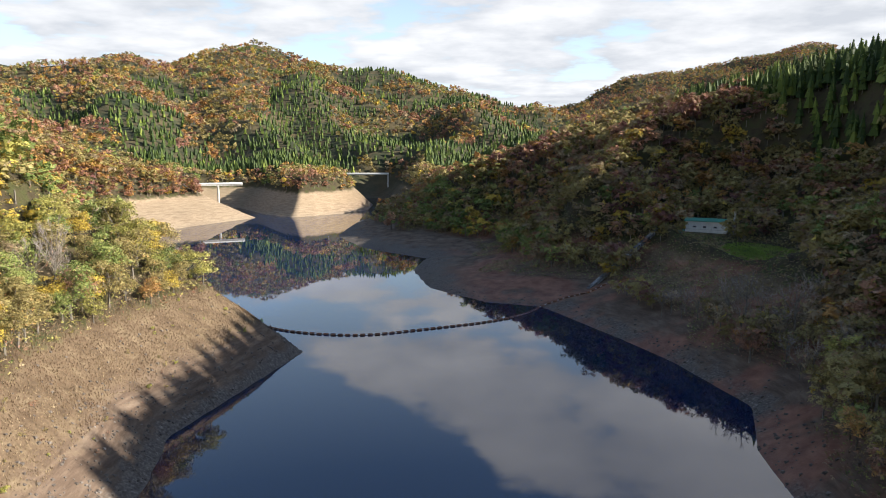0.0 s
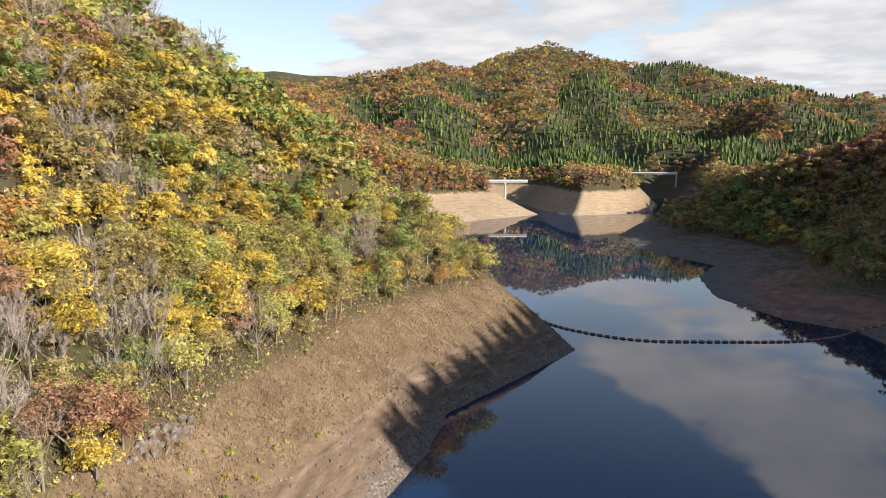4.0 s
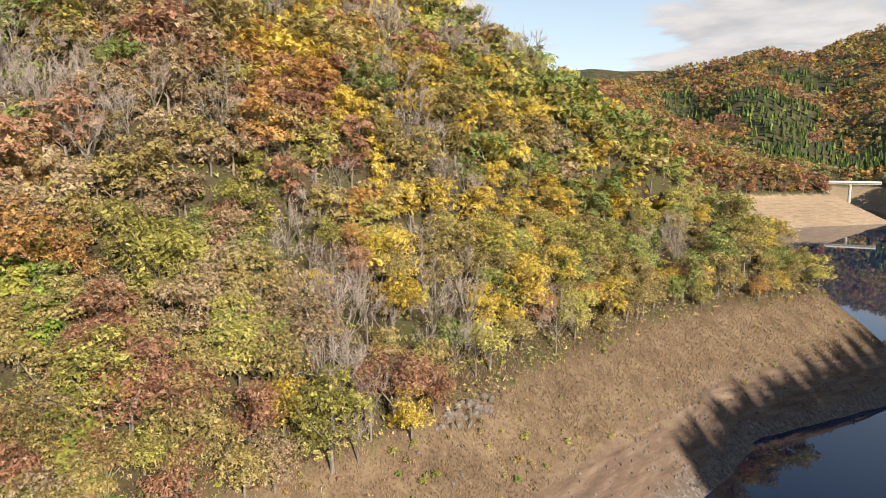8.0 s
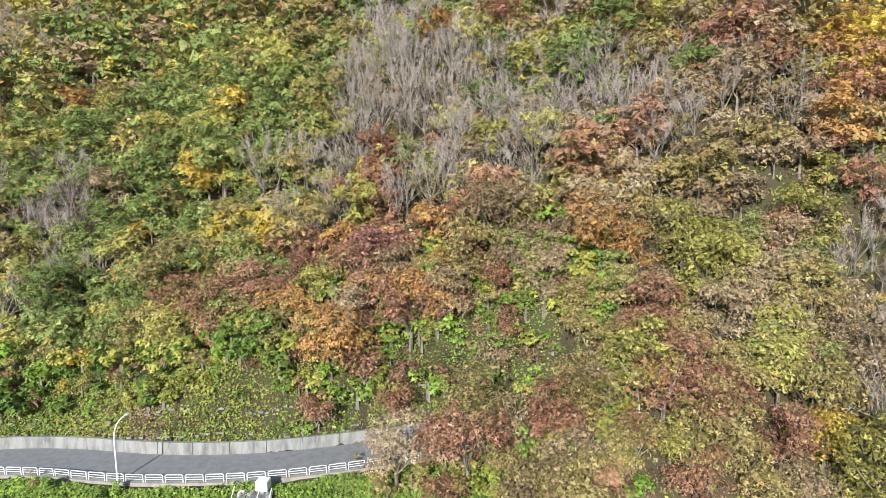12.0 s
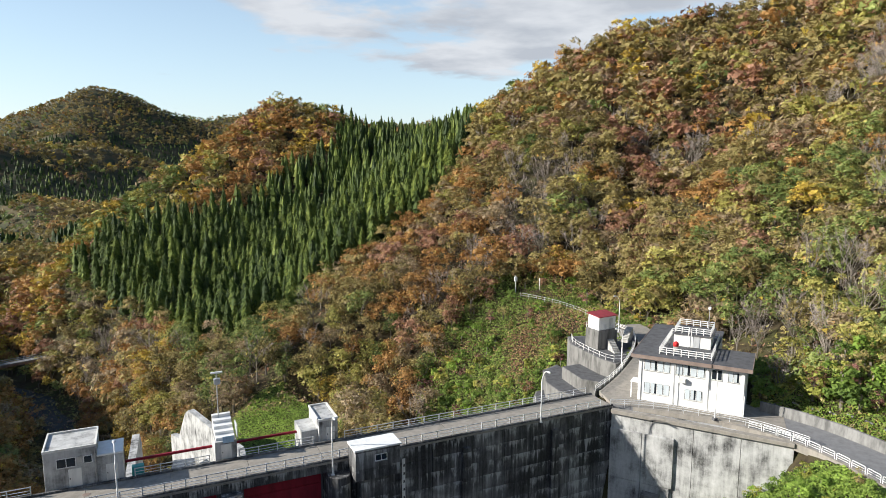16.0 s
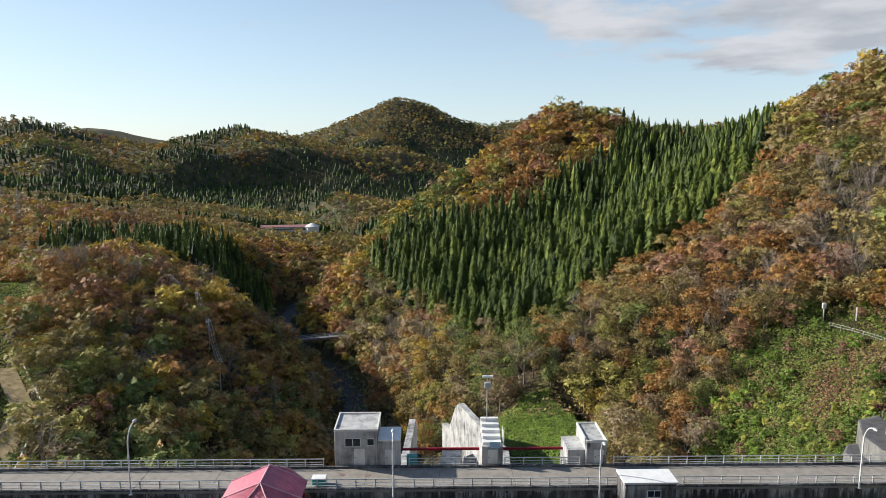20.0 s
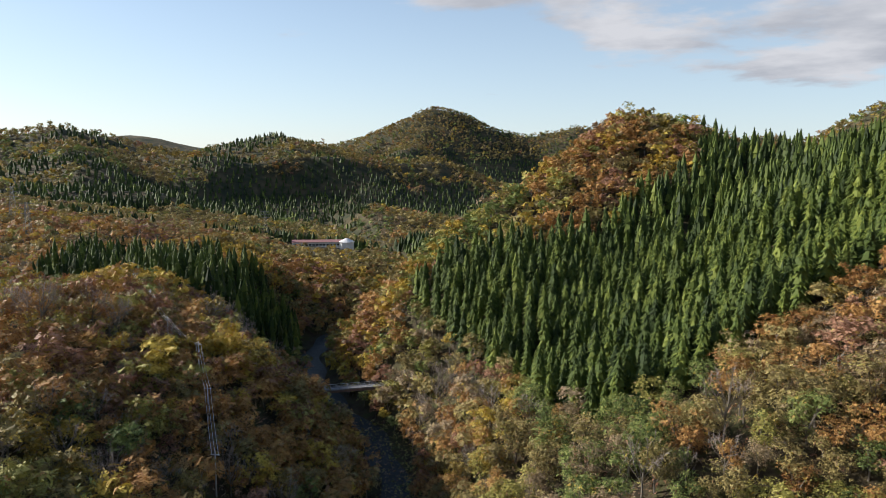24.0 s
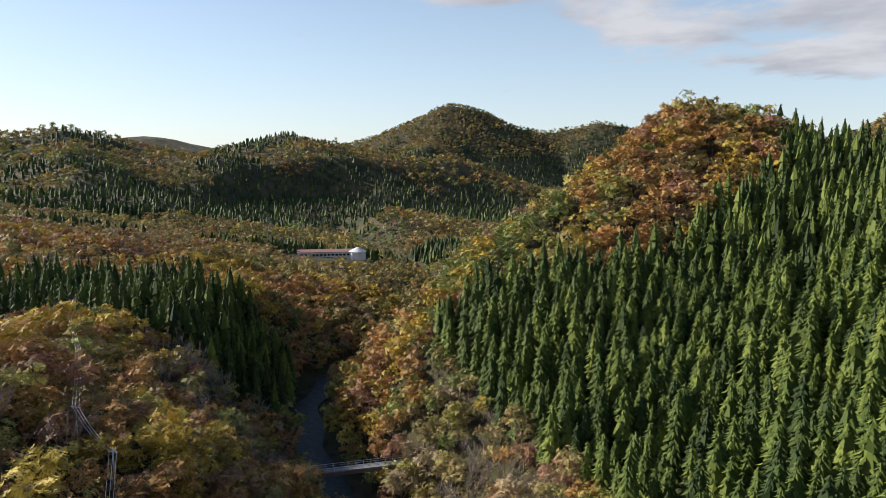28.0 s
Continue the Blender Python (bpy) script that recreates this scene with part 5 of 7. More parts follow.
mast = thing("lattice_mast", pose(118.5, 266, float(ground(118.5, 266))), "slim grey lattice mast beside the shed", "mast")
for a, b in ((-0.5, -0.5), (0.5, -0.5), (0.5, 0.5), (-0.5, 0.5)):
    part("leg", tube([(a, b, -0.5), (a * 0.5, b * 0.5, 9.5)], 0.05, 4), GALV, mast)
bm = bmesh.new()
for k in range(9):
    s0, s1 = 0.5 - 0.026 * k, 0.5 - 0.026 * (k + 1)
    tube([(-s0, -s0, k), (s1, -s1, k + 1)], 0.03, 4, bm)
    tube([(s0, s0, k), (-s1, s1, k + 1)], 0.03, 4, bm)
part("bracing", bm, GALV, mast)
# slipway down the bank
slip = thing("slipway", Matrix.Identity(4), "straight concrete slipway running down the bank", "ramp")
p0, p1 = Vector((88, 268, float(ground(88, 268)) + 0.2)), Vector((55, 245, float(ground(55, 245)) + 0.3))
for k in range(10):
    a, b = p0.lerp(p1, k / 10 + 0.003), p0.lerp(p1, (k + 1) / 10 - 0.003)
    side = Vector((-(b - a).y, (b - a).x, 0)).normalized() * 0.8
    bm = bmesh.new()
    top = [bm.verts.new(q) for q in (a - side, a + side, b + side, b - side)]
    low = [bm.verts.new(q - Vector((0, 0, 1.4))) for q in (a - side, a + side, b + side, b - side)]
    bm.faces.new(top)
    for i in range(4):
        bm.faces.new((top[i], top[(i + 1) % 4], low[(i + 1) % 4], low[i]))
    part("slab", bm, CONCRETE, slip)


def road_bridge(name, label, a, b, z, piers, width=6.0, depth=1.6):
    """A girder bridge on round piers."""
    d = Vector((b[0] - a[0], b[1] - a[1], 0))
    br = thing(name, pose(a[0], a[1], z, 0, 0, math.degrees(math.atan2(d.y, d.x))), label, "bridge")
    part("deck", box(0, -width / 2, -0.5, d.length, width / 2, 0.0, 0.03), GREYC, br)
    for yy in (-width / 2 + 0.8, width / 2 - 0.8):
        part("girder", box(0, yy - 0.25, -depth, d.length, yy + 0.25, -0.5), GREYC, br)
    for yy in (-width / 2, width / 2 - 0.2):
        part("parapet", box(0, yy, 0.0, d.length, yy + 0.2, 0.9, 0.02), WHITE, br)
    for f in piers:
        px = d.length * f
        part("pier", tube([(px, 0, -depth), (px, 0, -24)], 1.1, 10), GREYC, br)
        part("pier_head", box(px - 0.9, -width / 2 + 0.3, -depth - 1.2, px + 0.9, width / 2 - 0.3, -depth, 0.05), GREYC, br)
    return br


road_bridge("bridge", "pale concrete road bridge on piers over an inlet", (-252, 585), (-186, 612), 4.5, (0.28, 0.7))
road_bridge("bridge", "distant brown girder bridge across the gorge", (-122, 800), (-66, 806), 7.0, (0.02, 0.98))

# ---- below the dam ----
fb = thing("footbridge", pose(100, -261.5, -43, 0, 0, math.degrees(math.atan2(-13, -25.5))), "steel truss footbridge over the river", "bridge")
RUST = paint("brown_steel", (0.20, 0.13, 0.10), 0.6, 0.3)
part("deck", box(-3, -1.3, -0.3, 33, 1.3, 0, 0.02), ASPHALT, fb)
for yy in (-1.3, 1.3):
    part("girder", box(-3, yy - 0.12, -1.1, 33, yy + 0.12, -0.31), RUST, fb)
    bm = bmesh.new()
    tube([(-3, yy, 1.1), (33, yy, 1.1)], 0.06, 5, bm)
    tube([(-3, yy, 0.55), (33, yy, 0.55)], 0.04, 5, bm)
    part("rail", bm, GALV, fb)
    for k in range(19):
        part("rail_post", tube([(-3 + 2 * k, yy, 0), (-3 + 2 * k, yy, 1.1)], 0.05, 5), GALV, fb)
for px in (-2, 32):
    part("abutment", box(px - 1.5, -2, -14, px + 1.5, 2, -1.1, 0.05), GREYC, fb)

SCH = float(ground(236, -613))
school = thing("school", pose(236, -613, SCH, 0, 0, 21), "long low white building with a pinkish roof", "building")
part("wall", box(-23, -4.5, -3, 23, 4.5, 4.2, 0.03), PALE, school)
part("roof", profile([(-5.2, 4.2), (0, 6.0), (5.2, 4.2), (5.2, 4.4), (0, 6.2), (-5.2, 4.4)], -23.5, 23.5), paint("pink_tile_roof", (0.42, 0.22, 0.20), 0.6, 0.2), school, "pinkish sheet roof")
for k in range(14):
    for sg in (-1, 1):
        part("window", box(-21.6 + 3.1 * k, sg * 4.5 - 0.04, 1.2, -19.5 + 3.1 * k, sg * 4.5 + 0.04, 2.8), GLASS, school)
dome = thing("pavilion", pose(211, -618, SCH), "round hall with a pale conical roof", "building")
part("wall", prism([v.xy for v in octagon(6.5, 0, T8)], -3, 4.5), WHITE, dome)
bm = bmesh.new()
bmesh.ops.create_cone(bm, cap_ends=True, segments=16, radius1=7.4, radius2=1.2, depth=3.2, matrix=pose(0, 0, 6.1))
part("roof", bm, WHITE, dome, "pale conical roof")


def pylon(x, y, h):
    """A lattice tower with three pairs of arms."""
    z = float(ground(x, y))
    ob = thing("pylon", pose(x, y, z, 0, 0, 25), "grey lattice transmission pylon in the woods", "pylon", "transmission pylons")
    w0, w1 = 2.4, 0.5
    for a, b in ((-1, -1), (1, -1), (1, 1), (-1, 1)):
        part("leg", tube([(a * w0, b * w0, -1), (a * w1, b * w1, h)], 0.1, 4), STEEL_OLD, ob)
    bm = bmesh.new()
    k, n_ = 0, 8
    for k in range(n_):
        s0, s1 = w0 + (w1 - w0) * k / n_, w0 + (w1 - w0) * (k + 1) / n_
        z0, z1 = h * k / n_, h * (k + 1) / n_
        for sg in (-1, 1):
            tube([(-s0, sg * s0, z0), (s1, sg * s1, z1)], 0.045, 3, bm)
            tube([(s0, sg * s0, z0), (-s1, sg * s1, z1)], 0.045, 3, bm)
            tube([(sg * s0, -s0, z0), (sg * s1, s1, z1)], 0.045, 3, bm)
    part("bracing", bm, STEEL_OLD, ob)
    for zz in (0.72, 0.84, 0.96):
        bm = tube([(-4.0, 0, h * zz), (-w1, -w1, h * zz + 0.5)], 0.06, 4)
        for a, b in ((-1, 1), (1, -1), (1, 1)):
            tube([(a * 4.0, 0, h * zz), (a * w1, b * w1, h * zz + 0.5)], 0.06, 4, bm)
        tube([(-4.0, 0, h * zz), (4.0, 0, h * zz)], 0.06, 4, bm)
        part("arm", bm, STEEL_OLD, ob)
    return ob


pylon(376, -427, 26)
pylon(321, -379, 24)
pylon(300, -640, 24)

# utility poles with a sunlit cable bundle down the hill
spots = [(171, -264), (147, -239), (120, -207), (107, -200), (93, -180), (80, -160)]
heads = []
for xx, yy in spots:
    z = float(ground(xx, yy))
    up_ = thing("utility_pole", pose(xx, yy, z), "slender grey utility pole on the wooded slope", "utility pole", "utility poles")
    part("pole", tube([(0, 0, -1), (0, 0, 9)], 0.16, 6, None, 0.7), GALV, up_)
    part("crossarm", box(-0.9, -0.06, 8.2, 0.9, 0.06, 8.35), GALV, up_)
    heads.append(Vector((xx, yy, z + 8.4)))
for off in (-0.7, 0.0, 0.7):
    for a, b in zip(heads, heads[1:]):
        pts = [a.lerp(b, t / 6) + Vector((off, 0, -1.2 * 4 * (t / 6) * (1 - t / 6))) for t in range(7)]
        cb = part("cable", tube(pts, 0.045, 4), GALV, None)
        tagged(cb, "pale cable slung between utility poles", "cable", "cables on the slope")

# park path with its pale edge
edge_line = curve_points([(66, -72, 0), (74, -80, 0), (83, -97, 0), (89, -107, 0), (91, -112, 0), (98, -118, 0), (108, -127, 0)], 2.0)
edge_line[:, 2] = ground(edge_line[:, 0], edge_line[:, 1])
rail_ = thing("guard_rail", Matrix.Identity(4), "pale steel guard rail along the park path", "guard rail")
part("beam", tube([(p[0], p[1], p[2] + 0.75) for p in edge_line], 0.14, 6), WHITE, rail_)
one = None
for p in edge_line:
    if one is None:
        one = part("post", tube([(0, 0, -0.3), (0, 0, 0.75)], 0.07, 5), GALV, rail_)
        one.matrix_basis = pose(*p)
    else:
        twin(one, pose(*p))

# a tan earth path beside the rail
side_a, side_b = offset_line(edge_line, 1.4), offset_line(edge_line, 5.0)
pv = [v for a, b in zip(side_a, side_b) for v in ((a[0], a[1], float(ground(a[0], a[1])) + 0.18), (b[0], b[1], float(ground(b[0], b[1])) + 0.18))]
pm = Mat("trodden_earth", 0.95, 0, 0.1)
pm.colour(pm.ramp(pm.noise(0.8, 5, 0.6), (0.35, (0.24, 0.18, 0.10)), (0.65, (0.42, 0.34, 0.20))))
tagged(new("path", mesh_np("path", pv, [(2 * i, 2 * i + 1, 2 * i + 3, 2 * i + 2) for i in range(len(side_a) - 1)], [pm.m])), "tan trodden earth path beside the guard rail", "path", kind="structure")

# the river, with gravel bars beside it
rl = curve_points(RIVER[1:10], 4.0)
wob = 1.5 * np.sin(np.arange(len(rl)) * 0.7)
L, R = offset_line(rl, 4.2), offset_line(rl, -4.2)
RZ = -52.15
verts = [v for a, b, w_ in zip(L, R, wob) for v in ((a[0] + w_, a[1], RZ), (b[0] + w_, b[1], RZ))]
faces = [(2 * i, 2 * i + 1, 2 * i + 3, 2 * i + 2) for i in range(len(rl) - 1)]
rw = Mat("river_water", 0.55, 0, 0.2)
rw.colour(rw.ramp(rw.noise(0.5, 6, 0.7), (0.45, (0.015, 0.02, 0.02)), (0.66, (0.04, 0.045, 0.045)), (0.80, (0.25, 0.27, 0.28))))
rw.bump(rw.noise(1.2, 4), 0.5, 0.2)
tagged(new("river", mesh_np("river", verts, faces, [rw.m])), "shallow river with pale rapids in the gorge", "river", kind="structure")
# ---- trees ----
rng = np.random.default_rng(7)


def unit(v):
    return v / (np.linalg.norm(v, axis=-1, keepdims=True) + 1e-9)


def leaf_tris(centres, normals, size, r):
    """Three-cornered sprays, for trees farther off."""
    n = len(centres)
    a = unit(np.cross(normals, unit(r.normal(size=(n, 3)))))
    b = np.cross(normals, a)
    s = (size * r.uniform(0.6, 1.35, n))[:, None] * 0.56
    k = r.uniform(0.65, 1.15, (n, 3, 1))
    corners = np.stack([a * s, (-0.5 * a + 0.78 * b) * s, (-0.5 * a - 0.78 * b) * s], 1) * k
    return (centres[:, None, :] + corners).reshape(-1, 3), np.arange(n * 3).reshape(n, 3), np.repeat(normals, 3, 0)


def limb(p0, p1, r0, r1, sides=4):
    p0, p1 = np.array(p0, float), np.array(p1, float)
    d = unit((p1 - p0)[None])[0]
    a = unit(np.cross(d, [0.31, 0.9, 0.17])[None])[0]
    b = np.cross(d, a)
    ang = np.arange(sides) * 2 * np.pi / sides
    ring = np.cos(ang)[:, None] * a + np.sin(ang)[:, None] * b
    v = np.concatenate([p0 + ring * r0, p1 + ring * r1])
    i = np.arange(sides)
    j = (i + 1) % sides
    return v, np.stack([i, j, j + sides, i + sides], 1), np.concatenate([ring, ring])


def join(parts):
    vs, fs, ns, o = [], [], [], 0
    for v, f, n in parts:
        vs.append(v)
        fs.append(f + o)
        ns.append(n)
        o += len(v)
    return np.concatenate(vs), np.concatenate(fs), np.concatenate(ns)


def three(wood):
    """The same wood in three-cornered faces."""
    return wood[0], np.concatenate([wood[1][:, :3], wood[1][:, [0, 2, 3]]]), wood[2]


def broadleaf(r, leaves, leaf, height=11.0, radius=3.6, blobs=11, limbs=5, trunk=True):
    """Trunk and limbs, and a domed crown of leaf sprays in flat, uneven boughs."""
    base, mid = height * 0.24, height * 0.50
    c = unit(r.normal(size=(blobs, 3))) * r.uniform(0.35, 1.0, (blobs, 1)) ** 0.6
    c = c * [radius * 0.76, radius * 0.76, height * 0.34] + [0, 0, mid]
    rad = r.uniform(0.28, 0.52, blobs) * radius
    wood = [limb((0, 0, -1.5), (r.normal() * 0.2, r.normal() * 0.2, base), 0.22, 0.14, 5)]
    for q in range(limbs):
        wood.append(limb((0, 0, base * r.uniform(0.7, 1.0)), c[q], 0.09, 0.03, 3))
    pick = r.choice(blobs, leaves, p=rad ** 2 / np.sum(rad ** 2))
    d = unit(r.normal(size=(leaves, 3)))
    d[:, 2] = np.where(d[:, 2] < -0.25, -d[:, 2], d[:, 2])
    pos = c[pick] + d * rad[pick][:, None] * r.uniform(0.55, 1.1, (leaves, 1)) * [1, 1, 0.72]
    lie = unit(d * 0.8 + [0, 0, 0.55] + r.normal(size=(leaves, 3)) * 0.45)
    dome = unit((pos - [0, 0, mid - 0.12 * height]) / [radius, radius, height * 0.42])
    nrm = unit(0.75 * dome + 0.55 * d + [0, 0, 0.15] + r.normal(size=(leaves, 3)) * (0.45 if leaves > 300 else 0.3))
    if not trunk:
        wood = [limb((0, 0, 0), (0, 0, mid), 0.2, 0.1, 3)]
    v, f, _ = leaf_tris(pos, lie, leaf, r)
    return three(join(wood)), (v, f, np.repeat(nrm, 3, 0))


def bare_tree(r, twigs, height=10.0, spread=3.0):
    """A leafless tree: limbs that fork into a dome of fine pale twigs."""
    wood = [limb((0, 0, -1.5), (0, 0, height * 0.4), 0.15, 0.10, 5)]
    tips = []
    for q in range(15):
        a, u = r.uniform(0, 6.28), r.uniform(0.1, 1) ** 0.5
        e = np.array([math.cos(a) * spread * u, math.sin(a) * spread * u, height * (1.0 - 0.34 * u * u) * r.uniform(0.9, 1.03)])
        z0 = height * r.uniform(0.2, 0.5)
        m = np.array([0, 0, z0]) * 0.5 + e * 0.5 + np.array([e[0], e[1], 0]) * 0.12 + r.normal(size=3) * 0.2
        wood += [limb((0, 0, z0), m, 0.05, 0.034, 3), limb(m, e, 0.034, 0.012, 3)]
        tips += [(m, e)]
    n = twigs
    pk = r.integers(0, len(tips), n)
    m, e = np.array([t[0] for t in tips])[pk], np.array([t[1] for t in tips])[pk]
    st = m + (e - m) * r.uniform(0.1, 1, (n, 1))
    d = unit(unit(e - m) * 0.7 + r.normal(size=(n, 3)) * 0.6 + [0, 0, 0.2]) * r.uniform(0.5, 1.4, (n, 1))
    side = unit(np.cross(d, r.normal(size=(n, 3)))) * 0.021
    v = np.stack([st - side, st + side, st + d], 1).reshape(-1, 3)
    nrm = unit(st - [0, 0, height * 0.4] + r.normal(size=(n, 3)) * 0.8)
    return three(join(wood)), (v, np.arange(n * 3).reshape(n, 3), np.repeat(nrm, 3, 0))


def cone_tier(z0, z1, r0, r1, sides, r):
    """A ragged skirt of foliage round the stem."""
    v, f, n = limb((0, 0, z0), (r.normal() * 0.08, r.normal() * 0.08, z1), r0, r1, sides)
    k = r.uniform(0.75, 1.2, len(v))
    v[:, 0], v[:, 1] = v[:, 0] * k, v[:, 1] * k
    v[:sides, 2] += r.normal(size=sides) * 0.25
    return v, f, unit(n + [0, 0, 0.4])


def cedar(r, tiers, per, height=17.0, radius=2.3, trunk=True):
    """A spire: a stem, skirts of dense needles and drooping sprays."""
    wood = limb((0, 0, -2), (0, 0, height * 0.5), 0.2, 0.12, 5 if trunk else 3)
    core = []
    steps_ = 4 if trunk else 3 if per else 2
    for k in range(steps_):
        f0, f1 = 0.12 + 0.8 * k / steps_, 0.12 + 0.88 * (k + 1.25) / steps_
        core.append(cone_tier(height * f0, height * min(f1, 1.0), radius * 0.85 * (1 - f0) ** 0.62 + 0.1, 0.06 + 0.35 * radius * max(0, 1 - f1), 7 if trunk else 5 if per else 4, r))
    if per == 0:
        return wood, join(core)
    z = np.repeat(np.linspace(0.14, 0.98, tiers), per) * height + r.normal(size=tiers * per) * 0.3
    f = np.clip(1 - z / height, 0, 1)
    n = len(z)
    a = r.uniform(0, 6.283, n)
    rr = (0.12 + radius * f ** 0.62) * r.uniform(0.7, 1.15, n)
    d = np.stack([np.cos(a), np.sin(a), np.zeros(n)], 1)
    pos = d * rr[:, None] * 0.72 + np.stack([np.zeros(n), np.zeros(n), z], 1)
    out = unit(d + [0, 0, -0.55])
    side = unit(np.cross(out, [0, 0, 1.0])) * (0.16 + 0.24 * rr[:, None] ** 0.7) * r.uniform(0.7, 1.2, (n, 1))
    ln = out * (0.4 + 0.42 * rr[:, None] ** 0.8)
    v = np.stack([pos - ln * 0.5 + [0, 0, 0.25], pos + side * 0.8, pos + ln, pos - side * 0.8], 1).reshape(-1, 3)
    nrm = unit(d + [0, 0, 0.4] + r.normal(size=(n, 3)) * 0.22)
    core.append((v, np.arange(n * 4).reshape(n, 4), np.repeat(nrm, 4, 0)))
    return wood, join(core)


STRAY = np.array([0, 1, 2, 7, 3, 4])


def stand(name, label, templates, which, xyz, yaw, size, hues, mats, wood_slot, category="forest", stretch=None):
    """Many trees as one piece of woodland; some sprays of each crown turn another colour."""
    mix_ = np.random.default_rng(len(which))
    stray_share = 0.09 if wood_slot == 8 and not name.startswith("leafless") else 0.0
    V, F, M, N, T, o = [], [], [], [], [], 0
    for k, (wood, leaf) in enumerate(templates):
        sel = np.where(which == k)[0]
        if not len(sel):
            continue
        v, f, nv = join([wood, leaf])
        cs, sn = np.cos(yaw[sel])[:, None], np.sin(yaw[sel])[:, None]
        s = size[sel][:, None]
        sz = s if stretch is None else s * stretch[sel][:, None]
        x = (v[None, :, 0] * cs - v[None, :, 1] * sn) * s + xyz[sel, 0][:, None]
        y = (v[None, :, 0] * sn + v[None, :, 1] * cs) * s + xyz[sel, 1][:, None]
        z = v[None, :, 2] * sz + xyz[sel, 2][:, None]
        V.append(np.stack([x, y, z], 2).reshape(-1, 3))
        F.append((f[None] + (np.arange(len(sel)) * len(v))[:, None, None] + o).reshape(-1, f.shape[1]))
        N.append(np.stack([nv[None, :, 0] * cs - nv[None, :, 1] * sn, nv[None, :, 0] * sn + nv[None, :, 1] * cs, nv[None, :, 2] + 0 * cs], 2).reshape(-1, 3))
        T.append(np.repeat(mix_.uniform(0, 1, len(sel)), len(f)))
        mi = np.repeat(hues[sel][:, None], len(f), 1)
        stray = mix_.uniform(0, 1, mi.shape) < stray_share
        mi = np.where(stray, STRAY[mix_.integers(0, len(STRAY), mi.shape)], mi)
        mi[:, :len(wood[1])] = wood_slot
        M.append(mi.ravel())
        o += len(sel) * len(v)
    if not V:
        return None
    ob = new(name, mesh_np(name, np.concatenate(V), np.concatenate(F), mats, np.concatenate(M), normals=np.concatenate(N), tint=np.concatenate(T)))
    return tagged(ob, label, category, kind="stuff")


def scatter(x0, x1, y0, y1, gap, r):
    gx, gy = np.meshgrid(np.arange(x0, x1, gap), np.arange(y0, y1, gap * 0.9))
    gx = gx + (np.arange(gx.shape[0]) % 2)[:, None] * gap * 0.5
    x = gx.ravel() + r.uniform(-0.38, 0.38, gx.size) * gap
    y = gy.ravel() + r.uniform(-0.38, 0.38, gx.size) * gap
    return x, y


DAM_A, DAM_B = (-47, -77), (78, -57)
PARK = [(68, -76), (83, -97), (90, -110), (99, -118), (112, -130), (126, -142), (136, -172), (175, -190), (175, -150), (128, -108), (100, -78)]
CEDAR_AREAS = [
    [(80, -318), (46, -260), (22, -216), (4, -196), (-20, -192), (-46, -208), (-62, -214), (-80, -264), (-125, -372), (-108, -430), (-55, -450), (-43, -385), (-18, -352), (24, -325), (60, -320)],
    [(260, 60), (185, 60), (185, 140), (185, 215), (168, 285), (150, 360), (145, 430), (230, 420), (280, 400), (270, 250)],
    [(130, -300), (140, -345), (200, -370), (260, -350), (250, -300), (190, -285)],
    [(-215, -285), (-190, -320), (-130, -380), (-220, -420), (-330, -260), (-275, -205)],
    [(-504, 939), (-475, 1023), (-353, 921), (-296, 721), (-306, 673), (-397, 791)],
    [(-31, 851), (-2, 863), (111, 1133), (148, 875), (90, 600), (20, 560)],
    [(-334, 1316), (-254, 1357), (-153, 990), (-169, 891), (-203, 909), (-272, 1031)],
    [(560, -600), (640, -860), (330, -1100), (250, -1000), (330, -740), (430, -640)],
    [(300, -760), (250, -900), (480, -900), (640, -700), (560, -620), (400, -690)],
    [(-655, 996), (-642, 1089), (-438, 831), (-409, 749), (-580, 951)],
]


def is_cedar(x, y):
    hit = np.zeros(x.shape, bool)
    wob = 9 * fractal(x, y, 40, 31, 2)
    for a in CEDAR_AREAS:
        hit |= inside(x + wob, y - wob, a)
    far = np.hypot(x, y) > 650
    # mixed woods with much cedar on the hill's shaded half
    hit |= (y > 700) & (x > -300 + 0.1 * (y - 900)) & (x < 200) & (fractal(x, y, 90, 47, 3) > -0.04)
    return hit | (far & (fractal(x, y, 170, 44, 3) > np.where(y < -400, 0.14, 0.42)))


